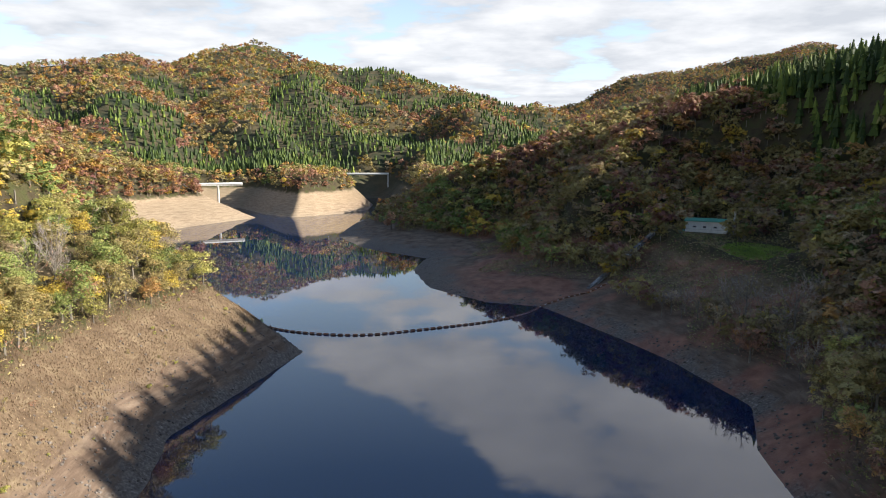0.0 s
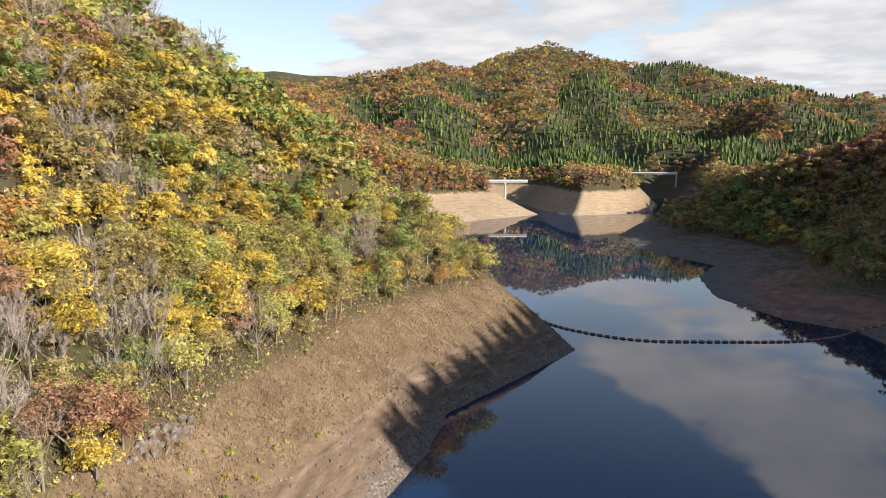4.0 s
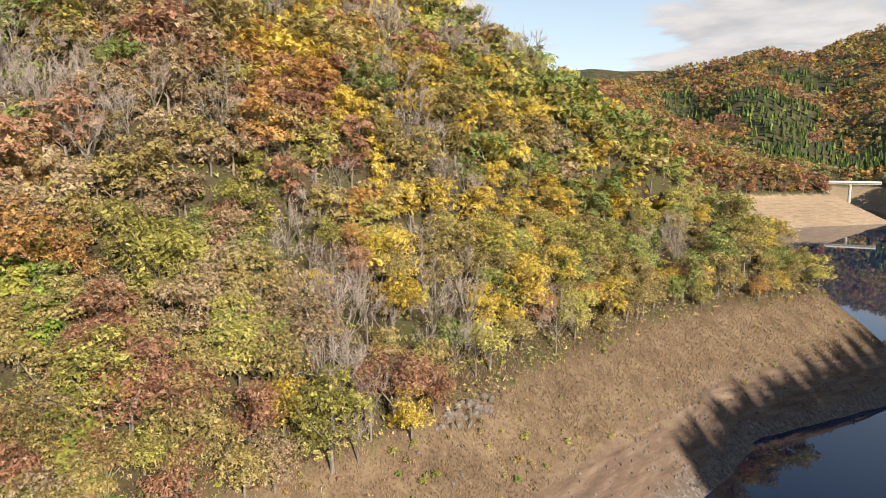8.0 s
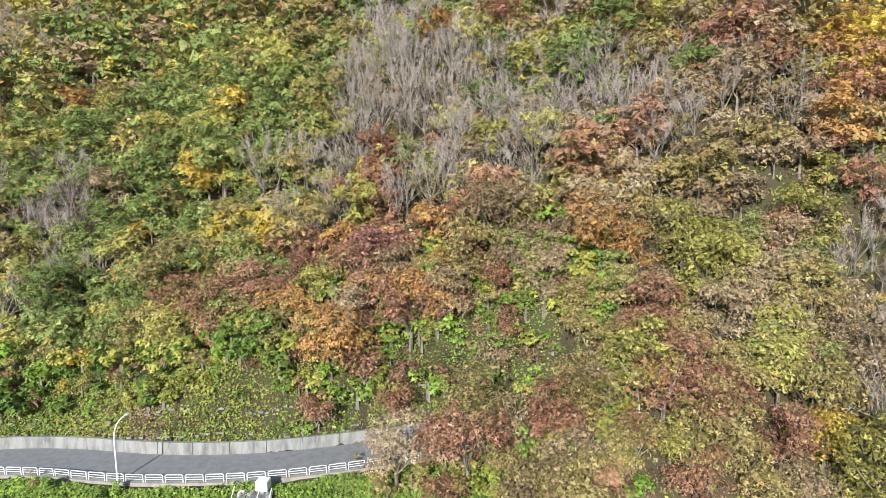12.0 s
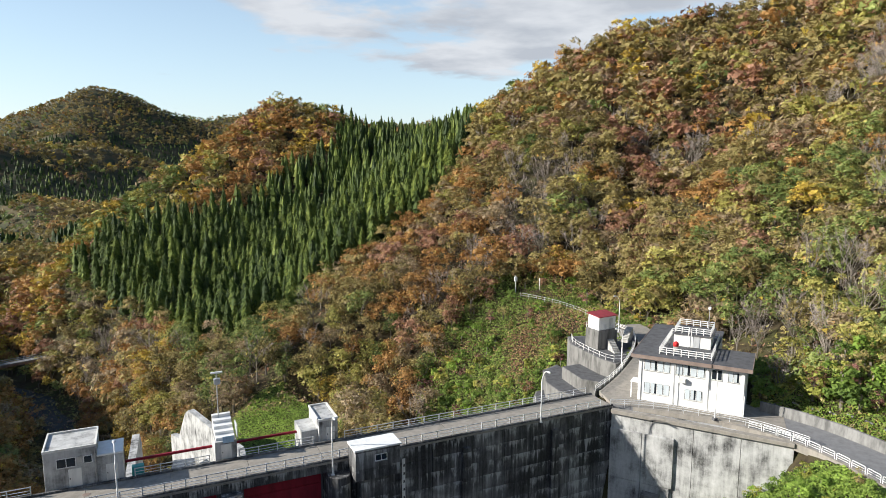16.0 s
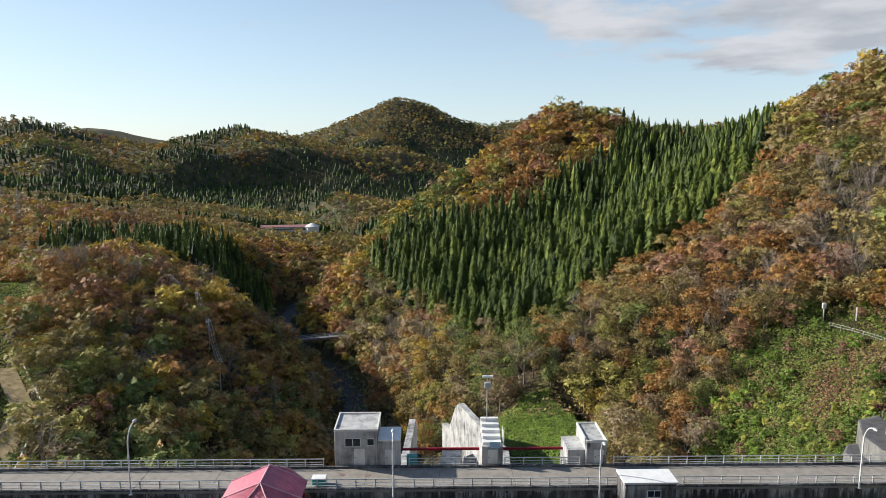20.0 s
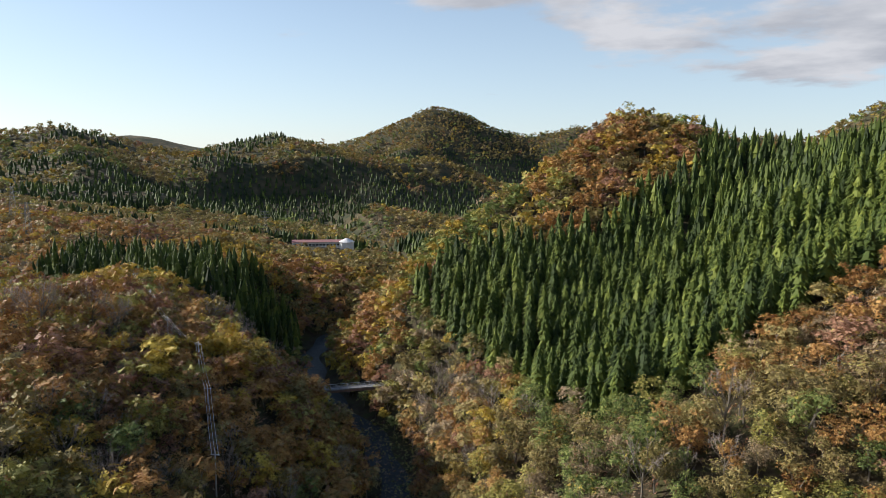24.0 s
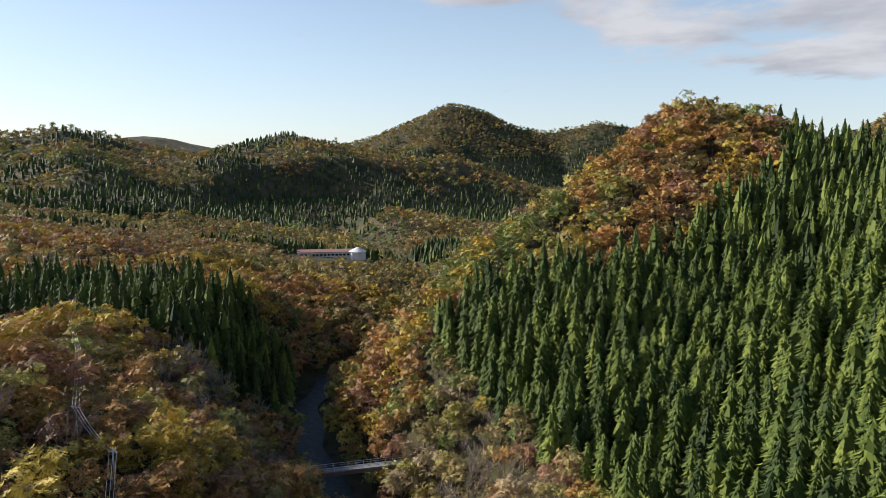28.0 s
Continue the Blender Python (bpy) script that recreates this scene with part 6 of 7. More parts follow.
def wooded(x, y, z):
    """Where trees stand: off the bank, the roads, the dam, the river."""
    edge = -3.0 + 2.5 * fractal(x, y, 22, 12, 2)
    east_shore = (y > -60) & (y < 560) & (x > np.interp(y, [-60, 150, 240, 300, 380, 440, 560], [40, 45, 5, -30, -60, -75, -70]))
    edge = np.where(east_shore, WATER_Z + np.interp(y, [0, 120, 190, 240, 320, 440], [5, 5, 6, 7.5, 7, 6]) + 2.0 * fractal(x, y, 16, 13, 2), edge)
    ok = ~((y > -62) & (z < edge) & (y < 1000) & (x < 200) & (x > -330) & ~((x < -70) & (y < 35)) & ~((x < -62) & (y < 12)))
    ok &= ~((-0.154 * x + 0.988 * (y + 69.7) > 0) & (z < -4) & (y < -40) & (x > -66))
    ok &= line_dist(x, y, ROAD) > np.where(y > -24, 4.4, np.where((x < -62) & (y > -72), 15 + 5 * fractal(x, y, 12, 51, 2), 6.2))
    ok &= seg_dist(x, y, DAM_A, DAM_B)[0] > 10
    ok &= line_dist(x, y, RIVER) > 7.0
    ok &= line_dist(x, y, [(-57, -79), (-65, -88)]) > 14
    ok &= line_dist(x, y, [(-48.5, -80), (-55.5, -86), (-64.2, -95), (-68, -100.5), (-71, -107), (-71.5, -116), (-70.5, -126), (-68, -137), (-62, -147)]) > 4.5
    ok &= np.hypot(x - 10, y + 95) > 24
    # kudzu slope below the crest road, lawns, and the far shed's yard
    ok &= ~((y < -78) & (y > -150) & (line_dist(x, y, [(-46, -90), (-56, -112), (-54, -136)]) < 19 + 4 * fractal(x, y, 15, 66, 2)))
    ok &= ~((x > -66) & (x < -36) & (y > -72) & (y < -13 + 5 * fractal(x, y, 9, 77, 2)))
    ok &= ~inside(x, y, PARK)
    ok &= (np.hypot(x - 110, y - 273) > 12) & (line_dist(x, y, [(106, 262), (90, 222)]) > 8) & (np.hypot((x - 113) / 13, (y - 225) / 22) > 1)
    ok &= ~inside(x, y, [(60, 238), (82, 262), (104, 252), (130, 250), (124, 222), (104, 180), (92, 165), (80, 180)])
    ok &= np.hypot((x + 4) / 13, (y + 143) / 22) > 1.05
    ok &= (np.hypot((x - 222) / 46, (y + 582) / 48) > 1)
    ok &= (line_dist(x, y, [(13, -95), (20, -150)]) > 12) & (line_dist(x, y, [(22, -140), (34, -160), (48, -182)]) > 7.5)
    return ok


def overlooked(x, y, z, top=14.0):
    """Whether ground is in sight from the valley's middle, over the crests between."""
    t = np.linspace(0.04, 0.96, 48)
    seen_ = np.zeros(x.shape, bool)
    for ex, ey, ez in ((0, 0, 36), (18, -60, 37), (34, -118, 40)):
        ok = np.ones(x.shape, bool)
        for q in t:
            ok &= ground(ex + (x - ex) * q, ey + (y - ey) * q) < ez + (z + top - ez) * q + 2.0
        seen_ |= ok
    return seen_


def hue_of(x, y, r):
    """Autumn colour, in drifts: index into LEAF."""
    a = fractal(x, y, 60, 61, 3) * 1.3 + r.normal(size=x.shape) * np.where(np.hypot(x, y) > 500, 0.28, 0.44)
    b = fractal(x, y, 35, 71, 2) * 1.2 + r.normal(size=x.shape) * 0.6
    # browner drifts above the road's end, greener above the house, golder on the spur and down the valley
    near = np.hypot(x, y) < 300
    warm = 0.14 + 0.2 * (np.hypot(x, y) > 420) + 0.42 * np.exp(-((x + 105) / 45) ** 2 - ((y - 30) / 50) ** 2)
    warm = warm - 1.05 * np.exp(-((x + 95) / 46) ** 2 - ((y + 78) / 46) ** 2) + 0.22 * smooth(-y, 120, 180) * (1 - smooth(-y, 420, 560))
    spur = smooth(y, 85, 125) * near
    warm = warm - 0.7 * spur + 0.75 * np.exp(-((x + 92) / 22) ** 2 - ((y + 16) / 24) ** 2)
    warm = warm + 0.6 * np.exp(-((x + 110) / 24) ** 2 - ((y + 27) / 18) ** 2)
    gold = 0.3 * spur + 0.36 * smooth(-y, 120, 180)
    a = a + warm - 0.35 * smooth(-y, 480, 620)
    h = np.where(a < -0.42, 6, np.where(a < -0.12, 0, np.where(a < 0.36, 1, np.where(a < 0.72, 3, np.where(a < 1.25, 4, 5)))))
    h = np.where((b > 1.05 - 1.4 * gold) & (a < 0.75), 2, h)
    h = np.where((y > -110) & (h == 3) & (r.uniform(0, 1, x.shape) < 0.6), np.where(y > 60, 2, np.where(x < -120, 1, 4)), h)
    q_ = r.uniform(0, 1, x.shape)
    gilt = near & (y > 45) & ((h == 4) | (h == 5) | (h == 7)) & (q_ < 0.75 * smooth(y, 30, 90))
    h = np.where(gilt, np.where(q_ < 0.3, 2, np.where(q_ < 0.55, 0, 1)), h)
    h = np.where((y < -110) & (h == 4), np.where(q_ < 0.42, 3, np.where(q_ < 0.75, 1, 4)), h)
    h = np.where((y < -110) & (h == 5), np.where(q_ < 0.35, 3, np.where(q_ < 0.6, 7, 4)), h)
    # dry olive and tan on the slope behind the house
    dry = (x < -75) & (y < -118) & (y > -300) & ((h == 2) | (h == 3))
    h = np.where(dry & (q_ < 0.68), np.where(q_ < 0.4, 1, np.where(q_ < 0.6, 7, 4)), h)
    # brown and tan on the bank opposite, warmer on the knoll down the valley
    brown = (x > 40) & (y > -20) & (y < 430) & ((h == 6) | (h == 0) | (h == 2))
    h = np.where(brown & (q_ < 0.88), np.where(q_ < 0.42, 1, np.where(q_ < 0.66, 7, np.where(q_ < 0.8, 4, 5))), h)
    knoll = (x > 70) & (y < -140) & (y > -330) & ((h == 1) | (h == 7))
    h = np.where(knoll & (q_ < 0.66), np.where(q_ < 0.3, 3, np.where(q_ < 0.42, 4, np.where(q_ < 0.54, 0, 2))), h)
    h = np.where((y < -470) & ((h == 0) | (h == 2) | (h == 3)) & (r.uniform(0, 1, x.shape) < 0.75), 1, h)
    h = np.where((y > 420) & (h == 2), np.where(q_ < 0.4, 3, np.where(q_ < 0.8, 1, 2)), np.where((y > 420) & (h == 0), np.where(q_ < 0.5, 4, 1), h))
    h = np.where(b < -1.1 - 0.5 * gold + 0.45 * np.exp(-((x + 95) / 40) ** 2 - ((y - 10) / 45) ** 2), 7, h)
    return h


near_t = [broadleaf(rng, 2000, 0.5, rng.uniform(7.0, 10.0), rng.uniform(3.0, 3.9), 18, 6) for _ in range(7)]
close_t = [broadleaf(rng, 1150, 0.62, rng.uniform(8, 10), 3.5, 17, 4) for _ in range(6)]
mid_t = [broadleaf(rng, 560, 0.88, rng.uniform(8, 10), 3.5, 16, 2) for _ in range(6)]
dim_t = [broadleaf(rng, 170, 1.4, 9, 3.5, 13, 1) for _ in range(6)]
low_t = [broadleaf(rng, 105, 1.6, 9, 3.5, 12, 0) for _ in range(6)]
wide_t = [broadleaf(rng, 46, 2.4, 9, 3.8, 8, 0, False) for _ in range(6)]
far_t = [broadleaf(rng, 18, 4.0, 9, 4.2, 7, 0, False) for _ in range(5)]
cedar_near = [cedar(rng, 15, 9, 13.0, 2.5) for _ in range(4)]
cedar_mid = [cedar(rng, 7, 4, 12.5, 2.5, False) for _ in range(4)]
cedar_far = [cedar(rng, 0, 0, 9.5, 3.6, False) for _ in range(3)]
bare_t = [bare_tree(rng, 300, rng.uniform(7.5, 10), 3.0) for _ in range(4)]
LM = LEAF + [BARK, TWIG]
LM_MID, LM_FAR = LEAF_MID + [BARK, TWIG], LEAF_FAR + [BARK, TWIG]
TRIS = {}


def tally(ob):
    if ob:
        TRIS[ob.name] = len(ob.data.loops) - 2 * len(ob.data.polygons)


x, y = scatter(-310, 260, -480, 600, 4.1, rng)
z = ground(x, y)
az_ = np.degrees(np.arctan2(x, y))
seen = ~((az_ > 40) & (az_ < 122) & (x > 130)) & ~((x < -240) & (y > 110) & (y < 330)) & ~((x > 175) & (y > 0) & (y < 200))
keep = wooded(x, y, z) & seen & (rng.uniform(0, 1, len(x)) < np.where((np.hypot(x, y) < 170) & (x < 40), 1.0, np.where(x > 60, 0.8, 0.66))) & (overlooked(x, y, z) | (x > 100) & (y > -20))
x, y, z = x[keep], y[keep], z[keep]
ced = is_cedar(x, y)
dist = np.minimum(np.hypot(x, y), np.hypot(x - 34, y + 118))
P = np.stack([x, y, z], 1)
n = len(x)
yaw, size, hue = rng.uniform(0, 6.28, n), 0.78 + 1.15 * rng.beta(1.3, 2.6, n), hue_of(x, y, rng)
size = 0.93 * size * (1 + 0.2 * smooth(z, 10, 60))
which = rng.integers(0, 6, n)
# leafless trees stand in drifts
bare = ~ced & (fractal(x, y, 28, 91, 2) + rng.normal(size=n) * 0.2 > np.where(y > 55, 0.5, np.where(y > -60, 0.35, 0.56))) & (dist < 230)
# the trees nearest to the hovering point are things of their own
reach = seg_dist(x, y, (-45, -50), (-45, 150))[0]
order = np.argsort(np.where((x < -40) & (y > -62) & (y < 185) & ~ced, reach, 1e9))
single = np.zeros(n, bool)
single[order[:330]] = True

far_bank = x > 45
sel = ~ced & ~bare & ~single & (dist < 95) & ~far_bank
tally(stand("broadleaf_forest", "dense autumn broadleaf trees, green, gold and russet", close_t, which[sel], P[sel], yaw[sel], size[sel], hue[sel], LM, 8))
sel = ~ced & ~bare & ~single & (dist >= 95) & (dist < 175) & ~far_bank
tally(stand("broadleaf_forest", "close autumn broadleaf trees higher on the slopes", mid_t, which[sel], P[sel], yaw[sel], size[sel], hue[sel], LM_MID, 8))
sel = ~ced & ~bare & ~single & (dist < 175) & far_bank
tally(stand("broadleaf_forest", "shaded autumn broadleaf trees on the far bank", dim_t, which[sel], P[sel], yaw[sel], size[sel], hue[sel], LM_MID, 8))
sel = ~ced & ~bare & ~single & (dist >= 175) & (dist < 380)
tally(stand("broadleaf_forest", "autumn broadleaf trees on the valley slopes", low_t, which[sel], P[sel], yaw[sel], size[sel], hue[sel], LM_FAR, 8))
sel = ~ced & ~bare & ~single & (dist >= 380)
tally(stand("broadleaf_forest", "autumn broadleaf woods farther up the valley", wide_t, which[sel], P[sel], yaw[sel], size[sel], hue[sel], LM_FAR, 8))
sel = bare & ~single
tally(stand("leafless_trees", "bare pale-twigged trees among the autumn woods", bare_t, which[sel] % 4, P[sel], yaw[sel], size[sel], np.full(sel.sum(), 9), LM, 8))

WORDS = ["yellow-green", "olive green", "golden yellow", "orange", "russet brown", "dark maroon", "fresh green", "faded tan"]
trunk_me = [mesh_np("trunk", *t[0][:2], [BARK], normals=t[0][2]) for t in near_t]
crown_me = {}
bare_me = [(mesh_np("trunk", *t[0][:2], [BARK], normals=t[0][2]), mesh_np("branches", *t[1][:2], [TWIG], normals=t[1][2])) for t in bare_t]
for i in np.where(single)[0]:
    m = pose(*P[i], 0, 0, math.degrees(yaw[i])) @ Matrix.Scale(size[i], 4)
    if bare[i]:
        tree = thing("bare_tree", m, "leafless pale grey tree on the hillside", "tree", "leafless trees on the slope")
        a, b = bare_me[which[i] % 4]
        kids = (("trunk", a), ("crown", b))
    else:
        h_ = int(hue[i])
        key = (which[i], h_)
        if key not in crown_me:
            share = np.where(rng.uniform(0, 1, len(near_t[which[i]][1][1])) < 0.12, rng.integers(1, 4, len(near_t[which[i]][1][1])), 0)
            lv, lf, ln_ = near_t[which[i]][1]
            crown_me[key] = mesh_np("crown", lv, lf, [LEAF[h_], LEAF[1], LEAF[(0, 3, 0, 4, 7, 4, 0, 4)[h_]], LEAF[7]], share, normals=ln_, tint=float(rng.uniform(0, 1)))
        tree = thing("broadleaf_tree", m, WORDS[h_] + " autumn broadleaf tree on the hillside", "tree", "broadleaf trees on the slope")
        kids = (("trunk", trunk_me[which[i]]), ("crown", crown_me[key]))
    for nm, me in kids:
        new(nm, me).parent = tree

x, y = scatter(-310, 290, -480, 440, 4.5, rng)
z = ground(x, y)
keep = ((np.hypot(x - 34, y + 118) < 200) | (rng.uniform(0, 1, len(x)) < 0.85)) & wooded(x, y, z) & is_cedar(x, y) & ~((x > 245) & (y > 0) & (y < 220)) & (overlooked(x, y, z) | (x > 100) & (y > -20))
P = np.stack([x, y, z], 1)[keep]
n = len(P)
which, yaw, size = rng.integers(0, 4, n), rng.uniform(0, 6.28, n), rng.uniform(0.72, 1.32, n)
size = np.where(P[:, 0] > 100, size * 1.1, size)
dark_one = (rng.uniform(0, 1, n) < 0.3).astype(int)
order = np.argsort(seg_dist(P[:, 0], P[:, 1], (10, -210), (50, -235))[0])
single = np.zeros(n, bool)
single[order[:150]] = True
near_c = np.hypot(P[:, 0] - 34, P[:, 1] + 118) < 200
sel = ~single & ~near_c
tally(stand("conifer_forest", "close ranks of dark cedars along the crests", cedar_mid, which[sel], P[sel], yaw[sel], size[sel], dark_one[sel], CEDAR + [BARK], 2))
sel = ~single & near_c
tally(stand("conifer_forest", "close ranks of dark green cedars", cedar_near, which[sel], P[sel], yaw[sel], size[sel], dark_one[sel], CEDAR + [BARK], 2))
ctrunk = [mesh_np("trunk", *t[0][:2], [BARK], normals=t[0][2]) for t in cedar_near]
ccrown = [[mesh_np("crown", *t[1][:2], [CEDAR[k]], normals=t[1][2], tint=0.3 + 0.15 * q) for k in (0, 1)] for q, t in enumerate(cedar_near)]
for i in np.where(single)[0]:
    m = pose(*P[i], 0, 0, math.degrees(yaw[i])) @ Matrix.Scale(size[i], 4)
    tree = thing("cedar_tree", m, "tall narrow dark green cedar in a plantation", "tree", "cedars of the plantation")
    new("trunk", ctrunk[which[i]]).parent = tree
    new("crown", ccrown[which[i]][dark_one[i]]).parent = tree


def ring(x, y):
    az = np.degrees(np.arctan2(x, y))
    box_ = (x > -310) & (x < 260) & (y > -480) & (y < 600)
    return ((az < 38) & (az > -60) | (np.abs(az) > 128)) & ~box_


x, y = scatter(-560, 600, -800, 850, 7.0, rng)
z = ground(x, y)
keep = ring(x, y) & (np.hypot(x, y) < 800) & wooded(x, y, z) & overlooked(x, y, z, 16.0)
x, y, z = x[keep], y[keep], z[keep]
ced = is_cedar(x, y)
P, n, hue = np.stack([x, y, z], 1), len(x), hue_of(x, y, rng)
yaw, size = rng.uniform(0, 6.28, n), rng.uniform(0.8, 1.3, n)
tally(stand("far_forest", "autumn woods on the farther slopes", wide_t, rng.integers(0, 6, n)[~ced], P[~ced], yaw[~ced], size[~ced], hue[~ced], LM_FAR, 8))
tally(stand("far_conifer_forest", "dark cedar stands on the farther slopes", cedar_far, rng.integers(0, 3, n)[ced], P[ced], yaw[ced], size[ced], (rng.uniform(0, 1, n)[ced] < 0.7).astype(int), CEDAR + [BARK], 2))
x, y = scatter(-2400, 1900, -2700, 3000, 11.0, rng)
r_, az_ = np.hypot(x, y), np.degrees(np.arctan2(x, y))
keep = ring(x, y) & (r_ > 800) & ((r_ < 1900) | (az_ > 8) & (az_ < 30) & (r_ < 3200) | ((y < -480) & (r_ < 2600) & (x < 1200)))
x, y = x[keep], y[keep]
z = ground(x, y)
keep = wooded(x, y, z) & overlooked(x, y, z, 16.0) & ((np.hypot(x, y) < 1200) | (rng.uniform(0, 1, len(x)) < 0.6))
x, y, z = x[keep], y[keep], z[keep]
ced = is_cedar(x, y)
P = np.stack([x, y, z], 1)
n = len(x)
hue = hue_of(x, y, rng)
yaw, size = rng.uniform(0, 6.28, n), rng.uniform(0.8, 1.3, n) * np.where(np.hypot(x, y) > 1200, 1.5, 1.3)
tally(stand("far_forest", "distant autumn woods on the mountains", far_t, rng.integers(0, 5, n)[~ced], P[~ced], yaw[~ced], size[~ced], hue[~ced], LM_FAR, 8))
tally(stand("far_conifer_forest", "distant dark cedar plantations", cedar_far, rng.integers(0, 3, n)[ced], P[ced], yaw[ced], size[ced] * 0.7, (rng.uniform(0, 1, n)[ced] < 0.7).astype(int), CEDAR + [BARK], 2))

# ---- creepers, brambles and dry grass on the open slopes ----


def carpet(name, label, areas, per_m2, leaf, mats, lift, seed, tall=0.0, keep_fn=None):
    """Low growth over the ground: areas are (x0, x1, y0, y1)."""
    r = np.random.default_rng(seed)
    V, F, M, N, o = [], [], [], [], 0
    for x0, x1, y0, y1 in areas:
        k = int((x1 - x0) * (y1 - y0) * per_m2)
        x, y = r.uniform(x0, x1, k), r.uniform(y0, y1, k)
        z = ground(x, y)
        ok = np.ones(k, bool) if keep_fn is None else keep_fn(x, y, z)
        x, y, z = x[ok], y[ok], z[ok]
        k = len(x)
        c = np.stack([x, y, z + lift * r.uniform(0.1, 1, k) * (1 + 0.8 * fractal(x, y, 5, seed, 2))], 1)
        if tall:
            d = np.stack([r.normal(size=k) * 0.25, r.normal(size=k) * 0.25, np.ones(k)], 1) * (tall * r.uniform(0.5, 1.3, k))[:, None]
            a = r.uniform(0, 6.28, k)
            sd = np.stack([np.cos(a), np.sin(a), np.zeros(k)], 1) * leaf
            c[:, 2] = z - 0.05
            v = np.stack([c - sd, c + sd, c + d + sd * 1.6, c + d - sd * 1.6], 1).reshape(-1, 3)
            f = np.arange(k * 4).reshape(k, 4)
            N.append(np.repeat(unit(r.normal(size=(k, 3)) * 0.35 + [0.15, 0, 1.0]), 4, 0))
        else:
            v, f, nv = leaf_tris(c, unit(r.normal(size=(k, 3)) * 0.5 + [0.25, 0, 0.9]), leaf * 1.1, r)
            N.append(nv)
        V.append(v)
        F.append(f + o)
        pick = fractal(x, y, 9, seed + 3, 2) + r.normal(size=k) * 0.3
        M.append(np.clip(((pick + 0.8) / 1.6 * len(mats)).astype(int), 0, len(mats) - 1))
        o += len(v)
    ob = new(name, mesh_np(name, np.concatenate(V), np.concatenate(F), mats, np.concatenate(M), normals=np.concatenate(N), tint=0.5))
    tally(ob)
    return tagged(ob, label, "undergrowth", kind="stuff")


def off_road(x, y, z, clear=4.7):
    ok = (line_dist(x, y, ROAD) > clear) & (seg_dist(x, y, DAM_A, DAM_B)[0] > 6)
    ok &= line_dist(x, y, [(-48.5, -80), (-55.5, -86), (-64.2, -95), (-68, -100.5), (-71, -107), (-71.5, -116), (-70.5, -126), (-68, -137), (-62, -147)]) > 3.0
    return ok & (line_dist(x, y, [(-58, -79), (-66, -88)]) > 10) & ((z > WATER_Z + 3) | (y < -78))


def valley_slope(x, y, z):
    return (line_dist(x, y, [(-46, -90), (-56, -112), (-54, -136)]) < 21) & (z > -38) & ~((x > -60) & (x < -46) & (y > -114) & (y < -93) & (z > -12))


def lake_slope(x, y, z):
    return (x > -66) & (y > -72) & (z > -15.5 + 4 * fractal(x, y, 8, 2, 2)) & (z < 0)


def verge(x, y, z):
    return (x < -64) & (y > -80) & (line_dist(x, y, ROAD) < 13 + 5 * fractal(x, y, 9, 8, 2))


carpet("creeper", "bright green kudzu creeper covering the slope above the lake", [(-66, -36, -72, 14)], 95.0, 0.36, [KUDZU[1], KUDZU[1], KUDZU[0], KUDZU[0], KUDZU[2]], 0.55, 5,
       keep_fn=lambda x, y, z: off_road(x, y, z, 4.2) & lake_slope(x, y, z))
carpet("creeper", "green kudzu creeper below the dam crest", [(-78, -14, -160, -80)], 34.0, 0.48, [LEAF[6], KUDZU[1], LEAF[6], KUDZU[1], LEAF[1], LEAF[4]], 1.3, 15,
       keep_fn=lambda x, y, z: off_road(x, y, z) & valley_slope(x, y, z))
carpet("verge_growth", "sunlit grass and creeper along the road wall", [(-104, -64, -80, 14)], 70.0, 0.32, [KUDZU[1], LEAF[6], KUDZU[1], KUDZU[0], KUDZU[2], LEAF[7]], 0.6, 16,
       keep_fn=lambda x, y, z: off_road(x, y, z, 4.4) & verge(x, y, z))
carpet("track_grass", "short grass on the old track", [(-76, -56, -152, -114)], 14.0, 0.07, [KUDZU[2], LEAF[7], KUDZU[1]], 0, 17, 0.3,
       keep_fn=lambda x, y, z: line_dist(x, y, [(-71.5, -116), (-70.5, -126), (-68, -137), (-62, -147)]) < 4.0)
bush_t = [broadleaf(rng, 260, 0.42, 3.2, 1.7, 9, 0, False) for _ in range(4)]
BUSH = KUDZU + [LEAF[1], LEAF[4], LEAF[5], LEAF[2], BARK]


def bushes(label, areas, gap, fn, weights, lo, hi, seed, share=-0.1):
    r = np.random.default_rng(seed)
    xs, ys = zip(*[scatter(*a, gap, r) for a in areas])
    x, y = np.concatenate(xs), np.concatenate(ys)
    z = ground(x, y)
    ok = fn(x, y, z) & (fractal(x, y, 14, seed, 2) + r.normal(size=len(x)) * 0.3 > share)
    x, y, z = x[ok], y[ok], z[ok]
    k = len(x)
    hues = r.choice(len(weights), k, p=np.array(weights) / sum(weights))
    tally(stand("shrubs", label, bush_t, r.integers(0, 4, k), np.stack([x, y, z], 1), r.uniform(0, 6.28, k), r.uniform(lo, hi, k), hues, BUSH, 7, "shrub"))


